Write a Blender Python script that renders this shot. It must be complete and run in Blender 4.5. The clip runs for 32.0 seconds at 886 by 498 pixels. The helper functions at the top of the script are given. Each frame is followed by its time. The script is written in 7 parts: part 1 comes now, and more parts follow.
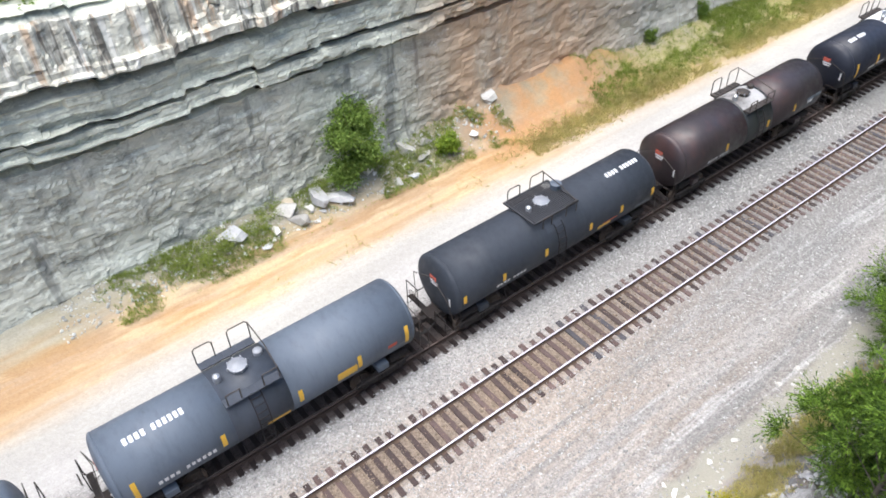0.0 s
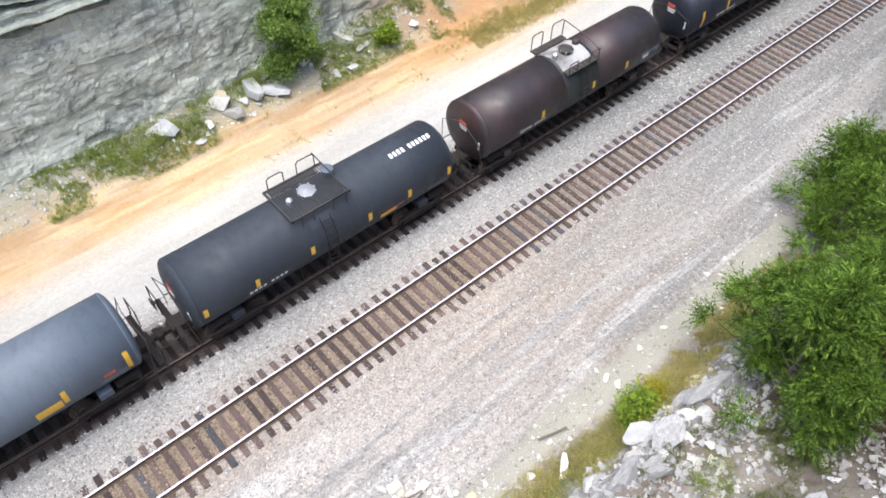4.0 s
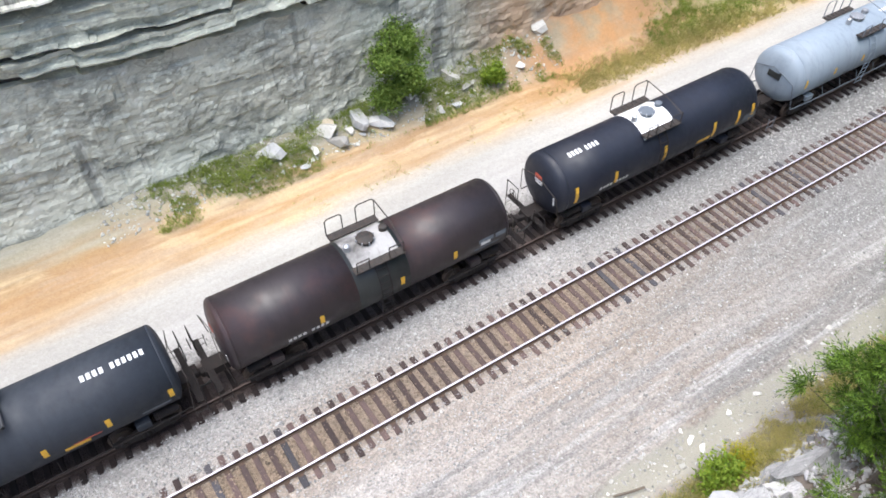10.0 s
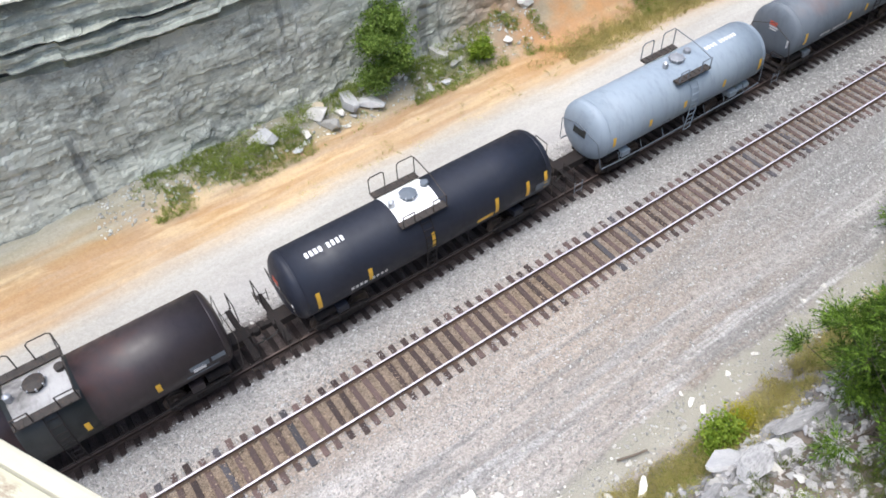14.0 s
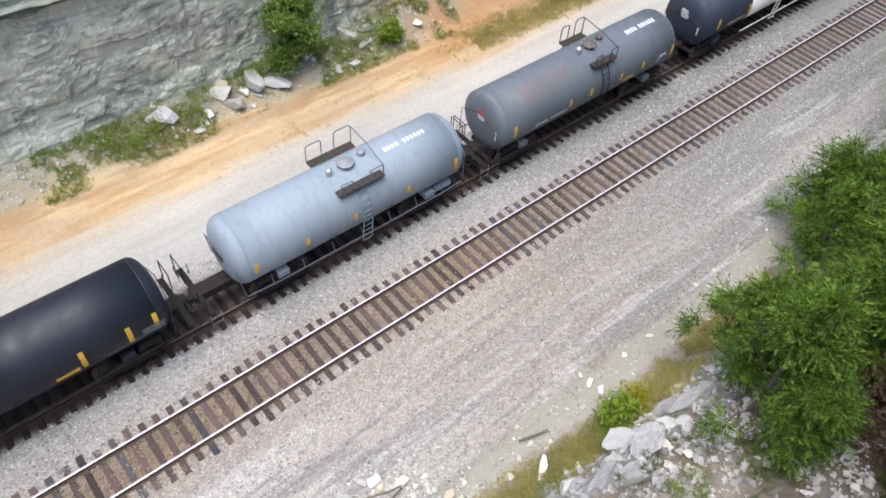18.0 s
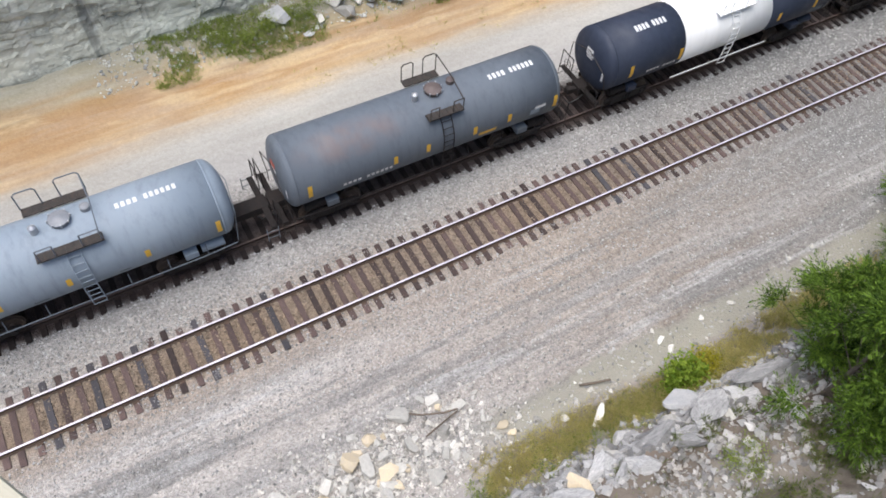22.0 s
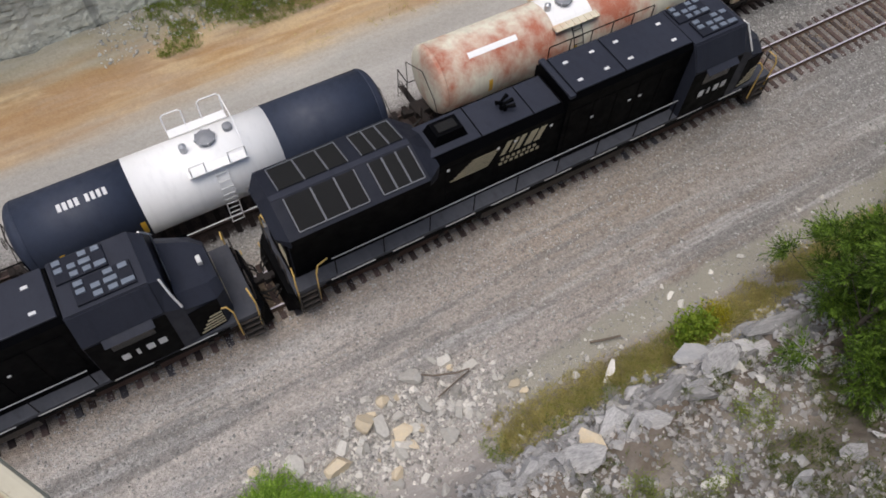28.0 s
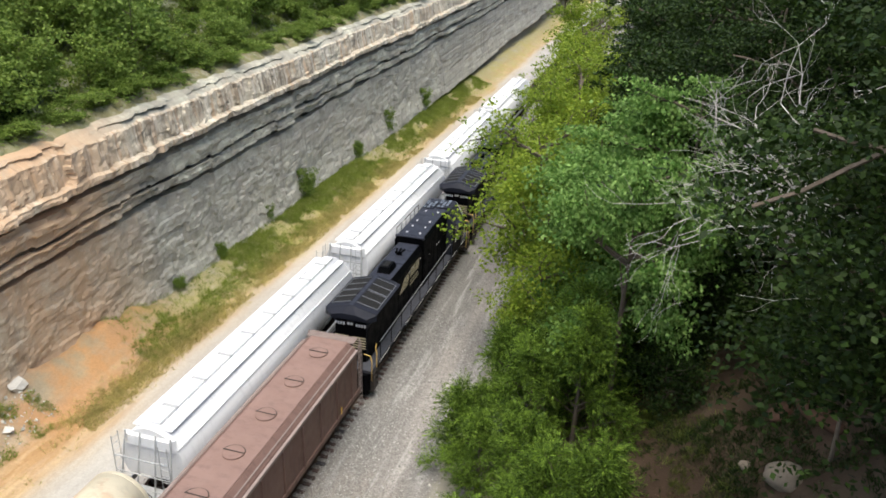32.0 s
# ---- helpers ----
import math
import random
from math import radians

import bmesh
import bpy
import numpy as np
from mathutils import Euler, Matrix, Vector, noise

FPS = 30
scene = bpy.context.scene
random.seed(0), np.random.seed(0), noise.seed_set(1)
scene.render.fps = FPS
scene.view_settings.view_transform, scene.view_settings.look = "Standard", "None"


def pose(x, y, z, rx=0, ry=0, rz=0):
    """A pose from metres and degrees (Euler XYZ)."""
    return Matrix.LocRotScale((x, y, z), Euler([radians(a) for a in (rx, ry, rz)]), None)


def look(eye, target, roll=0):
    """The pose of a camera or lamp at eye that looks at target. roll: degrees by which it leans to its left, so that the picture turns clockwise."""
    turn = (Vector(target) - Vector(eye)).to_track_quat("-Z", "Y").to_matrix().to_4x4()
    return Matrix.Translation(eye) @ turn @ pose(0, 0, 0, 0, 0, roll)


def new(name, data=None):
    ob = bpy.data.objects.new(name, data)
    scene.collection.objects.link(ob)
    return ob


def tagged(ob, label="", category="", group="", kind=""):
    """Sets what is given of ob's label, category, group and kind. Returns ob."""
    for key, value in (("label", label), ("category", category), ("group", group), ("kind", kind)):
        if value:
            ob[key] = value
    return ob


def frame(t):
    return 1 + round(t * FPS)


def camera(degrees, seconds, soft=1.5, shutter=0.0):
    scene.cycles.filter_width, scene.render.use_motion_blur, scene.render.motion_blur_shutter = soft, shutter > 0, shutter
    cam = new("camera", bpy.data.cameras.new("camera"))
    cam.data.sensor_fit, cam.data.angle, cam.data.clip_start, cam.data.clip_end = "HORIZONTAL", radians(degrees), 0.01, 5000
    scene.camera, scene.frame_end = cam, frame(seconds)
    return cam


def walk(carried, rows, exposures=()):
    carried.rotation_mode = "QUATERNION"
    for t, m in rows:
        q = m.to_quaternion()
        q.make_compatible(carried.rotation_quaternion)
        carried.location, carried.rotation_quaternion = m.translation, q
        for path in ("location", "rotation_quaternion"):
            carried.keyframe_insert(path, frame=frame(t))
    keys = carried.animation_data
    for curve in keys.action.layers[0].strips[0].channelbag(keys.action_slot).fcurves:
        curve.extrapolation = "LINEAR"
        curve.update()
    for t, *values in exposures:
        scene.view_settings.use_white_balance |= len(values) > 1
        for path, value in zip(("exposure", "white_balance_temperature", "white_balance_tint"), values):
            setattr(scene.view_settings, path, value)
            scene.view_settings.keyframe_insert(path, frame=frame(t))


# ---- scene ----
cam = camera(60.84, 32.0, soft=1.75)
PATH = [
    (0, (13.799, -11.894, 24.057), (12.5958, -11.0053, 22.7306), -2.08),
    (0.5, (13.799, -11.906, 24.057), (12.6638, -11.0509, 22.6497), -0.47),
    (1, (13.773, -11.898, 24.036), (12.7368, -10.9857, 22.5889), 6.19),
    (1.5, (13.861, -11.929, 24.105), (12.8107, -10.9794, 22.6925), 5.67),
    (2, (13.714, -11.896, 23.995), (12.6609, -11.0314, 22.5303), 1.05),
    (2.5, (13.753, -11.909, 24.024), (12.6630, -11.1046, 22.5530), 0.25),
    (3, (13.744, -11.899, 24.017), (12.7239, -11.0554, 22.5171), 0.65),
    (3.5, (13.745, -11.898, 24.021), (12.8034, -11.0169, 22.4922), 2.06),
    (5.5, (13.738, -11.922, 24.023), (12.7342, -11.0204, 22.5470), 3.01),
    (6, (13.756, -11.912, 24.024), (12.7510, -11.0291, 22.5373), 2.00),
    (6.5, (13.722, -11.906, 24.003), (12.6980, -11.0261, 22.5264), -0.18),
    (7, (13.760, -11.911, 24.029), (12.7030, -11.0322, 22.5762), 1.02),
    (7.5, (13.745, -11.916, 24.016), (12.7306, -11.0051, 22.5525), 4.09),
    (8, (13.785, -11.929, 24.031), (12.7407, -11.0496, 22.5689), -1.65),
    (8.5, (13.865, -11.951, 24.043), (12.8651, -11.0481, 22.5643), -0.66),
    (9, (13.787, -11.951, 24.000), (12.7206, -11.1611, 22.5037), -0.56),
    (9.5, (13.773, -11.901, 24.033), (12.7010, -11.1708, 22.5114), 1.71),
    (10, (13.762, -11.874, 24.025), (12.6082, -11.1346, 22.5685), -0.50),
    (10.5, (13.771, -11.886, 24.032), (12.7726, -10.9700, 22.5609), 5.11),
    (11, (13.772, -11.888, 24.035), (12.7806, -11.0418, 22.5177), 1.54),
    (11.5, (13.773, -11.891, 24.036), (12.7627, -10.9895, 22.5636), 1.51),
    (12, (13.771, -11.885, 24.032), (12.6759, -11.0825, 22.5633), 2.13),
    (12.5, (13.766, -11.881, 24.030), (12.6168, -11.1480, 22.5661), -2.05),
    (13, (13.751, -11.857, 24.017), (12.6172, -11.2029, 22.5050), -1.23),
    (13.5, (13.773, -11.878, 24.032), (12.7200, -10.9938, 22.5795), 0.25),
    (14, (14.033, -11.959, 24.025), (12.9118, -11.2358, 22.5346), -3.05),
    (14.5, (14.045, -11.755, 24.170), (13.1072, -10.8195, 22.6713), 1.75),
    (16.5, (14.112, -11.796, 24.212), (13.1414, -10.9664, 22.6728), 1.53),
    (17, (14.133, -11.807, 24.212), (13.1680, -10.9652, 22.6766), 3.61),
    (17.5, (14.121, -11.824, 24.212), (13.1740, -10.9604, 22.6760), 4.96),
    (18, (14.065, -11.801, 24.179), (13.1172, -10.9130, 22.6586), 5.03),
    (18.5, (14.029, -11.809, 24.177), (13.0798, -11.0050, 22.6110), 4.59),
    (19, (14.078, -11.810, 24.195), (13.1582, -10.9945, 22.6180), 6.20),
    (19.5, (13.987, -11.762, 24.164), (13.0617, -10.9960, 22.5647), 2.70),
    (20, (14.086, -11.805, 24.188), (13.1797, -10.9703, 22.6128), 5.45),
    (20.5, (14.038, -11.760, 24.167), (13.0755, -10.9851, 22.5948), 1.20),
    (21, (14.064, -11.773, 24.198), (13.1220, -10.9104, 22.6594), 5.48),
    (21.5, (14.077, -11.812, 24.182), (13.1222, -10.9701, 22.6395), 7.46),
    (22, (14.026, -11.788, 24.141), (13.0804, -11.1600, 22.4946), 5.64),
    (22.5, (14.032, -11.756, 24.139), (13.0831, -11.2180, 22.4628), 8.40),
    (23, (14.029, -11.737, 24.145), (13.0812, -11.3106, 22.4368), 3.96),
    (23.5, (14.049, -11.745, 24.142), (13.1031, -11.2936, 22.4391), 2.24),
    (24, (14.031, -11.740, 24.130), (13.1077, -11.2796, 22.4165), 2.00),
    (24.5, (14.030, -11.728, 24.132), (13.1217, -11.2636, 22.4118), 1.92),
    (25, (14.031, -11.723, 24.118), (13.1297, -11.2514, 22.3959), 1.83),
    (25.5, (14.017, -11.718, 24.122), (13.1437, -11.2288, 22.3903), 3.13),
    (27.5, (14.003, -11.750, 24.150), (13.1188, -11.1703, 22.4523), 4.43),
    (28, (14.021, -11.759, 24.145), (13.1404, -11.1910, 22.4414), 3.38),
    (28.5, (14.014, -11.730, 24.133), (13.1464, -11.1682, 22.4211), 2.84),
    (29, (14.026, -11.715, 24.127), (13.1896, -11.1330, 22.4063), 3.40),
    (29.5, (14.012, -11.735, 24.172), (13.1428, -11.0325, 22.5134), 3.08),
    (30, (14.071, -11.756, 24.241), (13.2276, -10.7405, 22.7388), 3.40),
    (30.5, (14.243, -11.705, 24.391), (13.4977, -10.3206, 23.1546), 3.98),
    (31, (14.435, -12.104, 24.486), (13.7714, -10.4956, 23.4995), 2.11),
    (31.5, (14.511, -12.326, 24.671), (13.9642, -10.5919, 23.8377), 2.11),
    (32, (14.511, -12.367, 24.645), (14.0215, -10.6045, 23.8367), 1.94),
]
EXPOSURES = [(0, 1.13, 6150, 10), (6, 1.13, 6150, 10), (13, 0.92, 6100, 10), (17, 0.8, 6200, 10), (21, 0.65, 6200, 10), (23, 0.41, 6350, 11), (25, 0.26, 6450, 12), (28, -0.08, 6500, 12), (29, -0.06, 6500, 12), (29.5, 0.38, 6350, 10), (30.5, 0.7, 6400, 10), (31, 0.74, 6600, 8), (32, 0.76, 6800, 8)]
walk(cam, [(t, look(e, g, r)) for t, e, g, r in PATH], EXPOSURES)

# ---- light and air ----
world = bpy.data.worlds.new("overcast_sky")
scene.world = world
world.use_nodes = True
wn = world.node_tree.nodes
sky = wn.new("ShaderNodeTexSky")
sky.sky_type = 'NISHITA'
sky.sun_disc = False
sky.sun_elevation, sky.sun_rotation = radians(75), radians(210)
sky.air_density, sky.dust_density, sky.ozone_density = 1.0, 3.5, 1.0
world.node_tree.links.new(sky.outputs[0], wn["Background"].inputs[0])
wn["Background"].inputs[1].default_value = 0.14
sun_data = bpy.data.lights.new("sun", 'SUN')
sun_data.energy, sun_data.angle, sun_data.color = 2.2, radians(42), (1.0, 0.965, 0.90)
sun = new("sun", sun_data)
sun.rotation_euler = Euler((radians(15), 0, radians(30)))

# ---- materials ----
MATS = {}


def nodes_of(name):
    m = bpy.data.materials.new(name)
    m.use_nodes = True
    nt = m.node_tree
    return m, nt, nt.nodes, nt.links, nt.nodes["Principled BSDF"]


def mixed(nt, fac, a, b, mode='MIX'):
    n = nt.nodes.new("ShaderNodeMix")
    n.data_type, n.blend_type = 'RGBA', mode
    for value, socket in ((fac, n.inputs[0]), (a, n.inputs[6]), (b, n.inputs[7])):
        if hasattr(value, "links"):
            nt.links.new(value, socket)
        elif isinstance(value, (int, float)):
            socket.default_value = value
        else:
            socket.default_value = (*value, 1)
    return n.outputs[2]


def noised(nt, scale, detail=5, stretch=(1, 1, 1), rough=0.6, coords="Object"):
    tc, mp, nz = (nt.nodes.new(k) for k in ("ShaderNodeTexCoord", "ShaderNodeMapping", "ShaderNodeTexNoise"))
    mp.inputs["Scale"].default_value = stretch
    nz.inputs["Scale"].default_value, nz.inputs["Detail"].default_value, nz.inputs["Roughness"].default_value = scale, detail, rough
    nt.links.new(tc.outputs[coords], mp.inputs[0])
    nt.links.new(mp.outputs[0], nz.inputs[0])
    return nz.outputs[0]


def ranged(nt, value, a, b, lo=0.0, hi=1.0):
    n = nt.nodes.new("ShaderNodeMapRange")
    n.inputs[1].default_value, n.inputs[2].default_value, n.inputs[3].default_value, n.inputs[4].default_value = a, b, lo, hi
    nt.links.new(value, n.inputs[0])
    return n.outputs[0]


def bumped(nt, bsdf, height, strength, distance):
    b = nt.nodes.new("ShaderNodeBump")
    b.inputs["Strength"].default_value, b.inputs["Distance"].default_value = strength, distance
    nt.links.new(height, b.inputs["Height"])
    nt.links.new(b.outputs[0], bsdf.inputs["Normal"])


def surface(name, c1, c2, scale=1.2, rough=0.7, metal=0.0, fine=30, bump=0.3, depth=0.02, stretch=(1, 1, 1), dirt=None, dirt_amount=0.5,
            vary=0.0, rand="object"):
    """A base colour that wanders between two tones, with fine grain, relief and blotches of dirt."""
    if name in MATS:
        return MATS[name]
    m, nt, nn, ln, bsdf = nodes_of(name)
    big = ranged(nt, noised(nt, scale, 6, stretch), 0.3, 0.7)
    small = noised(nt, fine, 4, stretch)
    col = mixed(nt, big, c1, c2)
    if dirt:
        spots = ranged(nt, noised(nt, scale * 2.7, 8, stretch, 0.75), 0.62 - 0.25 * dirt_amount, 0.75)
        col = mixed(nt, spots, col, dirt)
    col = mixed(nt, ranged(nt, small, 0.25, 0.75, 0.0, 0.45), col, tuple(0.55 * v for v in c1))
    if vary:
        if rand == "object":
            value = nn.new("ShaderNodeObjectInfo").outputs["Random"]
        else:
            value = nn.new("ShaderNodeNewGeometry").outputs["Random Per Island"]
        hsv = nn.new("ShaderNodeHueSaturation")
        ln.new(ranged(nt, value, 0, 1, 1 - vary, 1 + vary), hsv.inputs["Value"])
        ln.new(col, hsv.inputs["Color"])
        col = hsv.outputs[0]
    ln.new(col, bsdf.inputs["Base Color"])
    ln.new(ranged(nt, small, 0.2, 0.8, max(0.05, rough - 0.12), min(1, rough + 0.12)), bsdf.inputs["Roughness"])
    bsdf.inputs["Metallic"].default_value = metal
    if bump:
        bumped(nt, bsdf, small, bump, depth)
    MATS[name] = m
    return m


def leafy(name, c1, c2, rough=0.55, through_it=0.4):
    """Leaves: each its own green, a little light passing through."""
    if name in MATS:
        return MATS[name]
    m, nt, nn, ln, bsdf = nodes_of(name)
    value = nn.new("ShaderNodeNewGeometry").outputs["Random Per Island"]
    col = mixed(nt, value, c1, c2)
    col = mixed(nt, ranged(nt, noised(nt, 0.7, 3), 0.35, 0.65, 0, 0.5), col, tuple(0.6 * v for v in c1))
    ln.new(col, bsdf.inputs["Base Color"])
    bsdf.inputs["Roughness"].default_value = rough
    bsdf.inputs["Specular IOR Level"].default_value = 0.18
    tr = nn.new("ShaderNodeBsdfTranslucent")
    ln.new(col, tr.inputs[0])
    mx = nn.new("ShaderNodeMixShader")
    mx.inputs[0].default_value = through_it
    ln.new(bsdf.outputs[0], mx.inputs[1])
    ln.new(tr.outputs[0], mx.inputs[2])
    ln.new(mx.outputs[0], nn["Material Output"].inputs[0])
    MATS[name] = m
    return m


def ground_material():
    """Bands along the line: wall foot, orange clay, pale haul road, ballast, gravel, mud, weeds, rubble."""
    m, nt, nn, ln, bsdf = nodes_of("ground_gravel_and_clay")
    tc, sep = nn.new("ShaderNodeTexCoord"), nn.new("ShaderNodeSeparateXYZ")
    ln.new(tc.outputs["Object"], sep.inputs[0])
    add = nn.new("ShaderNodeMath")
    add.operation = 'MULTIPLY_ADD'
    ln.new(noised(nt, 0.22, 6, (1, 0.35, 1), 0.65), add.inputs[0])
    add.inputs[1].default_value = 2.6
    ln.new(sep.outputs[0], add.inputs[2])
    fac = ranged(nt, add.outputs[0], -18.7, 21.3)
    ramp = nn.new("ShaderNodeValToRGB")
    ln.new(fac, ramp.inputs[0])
    # last two stops: brown woodland soil with the trees' shade painted into it
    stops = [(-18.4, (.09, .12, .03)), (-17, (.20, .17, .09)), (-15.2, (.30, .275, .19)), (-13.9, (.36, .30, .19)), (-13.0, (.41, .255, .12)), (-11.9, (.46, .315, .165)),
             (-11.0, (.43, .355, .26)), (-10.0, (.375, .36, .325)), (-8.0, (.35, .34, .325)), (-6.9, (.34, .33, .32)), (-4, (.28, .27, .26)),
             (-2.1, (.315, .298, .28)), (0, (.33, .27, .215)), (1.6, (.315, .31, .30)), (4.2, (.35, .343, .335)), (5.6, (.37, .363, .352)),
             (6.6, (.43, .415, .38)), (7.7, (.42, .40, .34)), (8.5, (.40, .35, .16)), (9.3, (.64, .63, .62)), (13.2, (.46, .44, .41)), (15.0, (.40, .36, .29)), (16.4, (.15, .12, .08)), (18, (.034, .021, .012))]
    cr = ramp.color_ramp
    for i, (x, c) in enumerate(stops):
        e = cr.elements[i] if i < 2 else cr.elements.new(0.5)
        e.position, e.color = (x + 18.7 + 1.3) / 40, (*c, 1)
    col = ramp.outputs[0]
    streak = ranged(nt, noised(nt, 0.9, 7, (1, 0.09, 1), 0.7), 0.42, 0.62)
    grimy = ranged(nt, sep.outputs[0], 9.0, 12.0, 1, 0)
    fouled = noised(nt, 3.0, 5)
    side = nn.new("ShaderNodeMath")
    side.operation = 'MULTIPLY_ADD'
    ln.new(fouled, side.inputs[0])
    side.inputs[1].default_value = 0.5
    ln.new(sep.outputs[0], side.inputs[2])
    mul = nn.new("ShaderNodeMath")
    mul.operation = 'MULTIPLY'
    ln.new(ranged(nt, streak, 0, 1, 0.0, 0.30), mul.inputs[0])
    ln.new(grimy, mul.inputs[1])
    col = mixed(nt, mul.outputs[0], col, (.54, .525, .50))
    # wheel ruts drawn out along the clay, and orange clay slumped from the wall
    def band(socket, a0, a1, b0, b1):
        mul = nn.new("ShaderNodeMath")
        mul.operation = 'MULTIPLY'
        ln.new(ranged(nt, socket, a0, a1), mul.inputs[0])
        ln.new(ranged(nt, socket, b0, b1, 1, 0), mul.inputs[1])
        return mul.outputs[0]

    def times(p, q):
        mul = nn.new("ShaderNodeMath")
        mul.operation = 'MULTIPLY'
        ln.new(p, mul.inputs[0])
        ln.new(q, mul.inputs[1])
        return mul.outputs[0]

    clay = band(add.outputs[0], -13.4, -12.4, -10.3, -9.4)
    rut = ranged(nt, noised(nt, 1.1, 4, (1.1, 0.13, 1), 0.55), 0.45, 0.60)
    col = mixed(nt, times(clay, ranged(nt, rut, 0, 1, 0, 0.7)), col, (.36, .21, .09))
    col = mixed(nt, times(clay, ranged(nt, noised(nt, 1.5, 4, (1.1, 0.13, 1), 0.55), 0.52, 0.64, 0, 0.7)), col, (.57, .425, .245))
    slump = times(band(sep.outputs[1], 8.5, 13.0, 23.5, 28.0), band(add.outputs[0], -18, -17, -12.2, -10.6))
    col = mixed(nt, times(slump, ranged(nt, noised(nt, 0.5, 6), 0.36, 0.55, 0.2, 0.95)), col, (.47, .255, .11))
    # shade painted into the oily second-track ballast, brown fines between the main rails
    col = mixed(nt, ranged(nt, band(side.outputs[0], -5.6, -5.2, -3.0, -2.6), 0, 1, 0, 0.93), col, (.030, .015, .013))
    col = mixed(nt, ranged(nt, band(side.outputs[0], -.75, -.35, .85, 1.25), 0, 1, 0, 0.85), col, (.20, .145, .095))
    bare = times(times(band(add.outputs[0], 12.4, 13.6, 17.0, 18.2), ranged(nt, sep.outputs[1], 5.5, 1.5)), ranged(nt, noised(nt, 0.9, 6), 0.38, 0.52, 0.35, 0.95))
    col = mixed(nt, bare, col, (.25, .225, .19))
    verge = times(times(ranged(nt, sep.outputs[1], 20, 27), band(add.outputs[0], -15.5, -14.4, -11.0, -9.6)), ranged(nt, noised(nt, 0.6, 6), 0.35, 0.55, 0.25, 0.9))
    col = mixed(nt, verge, col, (.34, .30, .115))
    # brown leaf litter, darkened in its colour for the shade under the trees
    litter_shade = times(times(ranged(nt, sep.outputs[1], 5.0, 9.0), ranged(nt, sep.outputs[0], 12.6, 14.6)), ranged(nt, noised(nt, 0.8, 6), 0.30, 0.5, 0.7, 0.97))
    col = mixed(nt, litter_shade, col, (.058, .038, .024))
    # gravel grows darker further up the line
    far_darker = times(ranged(nt, sep.outputs[1], 2, 17, 0, 0.88), band(sep.outputs[0], -3.4, -3.0, 9.0, 11.0))
    col = mixed(nt, far_darker, col, (.20, .20, .195))
    # gravel grows paler towards the bridge
    dusty = times(ranged(nt, sep.outputs[1], 4, -8, 0, 0.34), band(sep.outputs[0], 1.4, 2.2, 9.0, 11.0))
    col = mixed(nt, dusty, col, (.66, .645, .63))
    patch = ranged(nt, noised(nt, 0.12, 5), 0.38, 0.62)
    col = mixed(nt, times(ranged(nt, patch, 0, 1, 0, 0.22), grimy), col, (.27, .25, .235))
    bed = band(sep.outputs[0], 1.6, 2.4, 6.8, 7.6)
    lanes = times(ranged(nt, noised(nt, 1.3, 5, (1, 0.06, 1), 0.65), 0.48, 0.58, 0, 0.75), bed)
    col = mixed(nt, lanes, col, (.19, .187, .18))
    swept = times(ranged(nt, noised(nt, 1.9, 5, (1, 0.06, 1), 0.65), 0.53, 0.63, 0, 0.6), bed)
    col = mixed(nt, swept, col, (.45, .44, .43))
    vor = nn.new("ShaderNodeTexVoronoi")
    vor.inputs["Scale"].default_value = 18
    ln.new(tc.outputs["Object"], vor.inputs[0])
    grey = nn.new("ShaderNodeRGBToBW")
    ln.new(vor.outputs["Color"], grey.inputs[0])
    # coarse stone on the railway beds, smooth dust on the haul road
    bed_stone = band(sep.outputs[0], -7.6, -6.2, 7.0, 8.2)
    small_tone = ranged(nt, grey.outputs[0], 0.1, 0.9, -0.27, 0.27)
    clump = ranged(nt, noised(nt, 5.0, 6, (1, .8, 1), 0.75), 0.32, 0.68, -0.24, 0.24)
    tone = nn.new("ShaderNodeMath")
    ln.new(small_tone, tone.inputs[0])
    ln.new(clump, tone.inputs[1])
    scaled = nn.new("ShaderNodeMath")
    scaled.operation = 'MULTIPLY_ADD'
    ln.new(tone.outputs[0], scaled.inputs[0])
    ln.new(ranged(nt, bed_stone, 0, 1, 0.30, 0.95), scaled.inputs[1])
    scaled.inputs[2].default_value = 1.0
    pebble = scaled.outputs[0]
    col = mixed(nt, times(band(add.outputs[0], 4.4, 5.4, 6.2, 7.4), ranged(nt, noised(nt, 0.8, 5, (1, 0.10, 1)), 0.40, 0.60, 0.1, 0.55)), col, (.40, .372, .345))
    hsv = nn.new("ShaderNodeHueSaturation")
    ln.new(col, hsv.inputs["Color"])
    ln.new(pebble, hsv.inputs["Value"])
    # a smooth skin of dried mud at the foot of the bank
    wob = nn.new("ShaderNodeMath")
    wob.operation = 'MULTIPLY_ADD'
    ln.new(noised(nt, 0.8, 5), wob.inputs[0])
    wob.inputs[1].default_value = 1.1
    ln.new(sep.outputs[0], wob.inputs[2])
    mud = times(band(wob.outputs[0], 7.1, 7.4, 8.3, 8.6), ranged(nt, sep.outputs[1], -5.5, -3.5))
    col = mixed(nt, ranged(nt, mud, 0, 1, 0, 0.85), hsv.outputs[0], (.325, .31, .255))
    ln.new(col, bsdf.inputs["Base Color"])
    bsdf.inputs["Roughness"].default_value = 0.92
    bsdf.inputs["Specular IOR Level"].default_value = 0.25
    bumped(nt, bsdf, times(vor.outputs["Distance"], ranged(nt, bed_stone, 0, 1, 0.25, 1.0)), 0.8, 0.05)
    return m


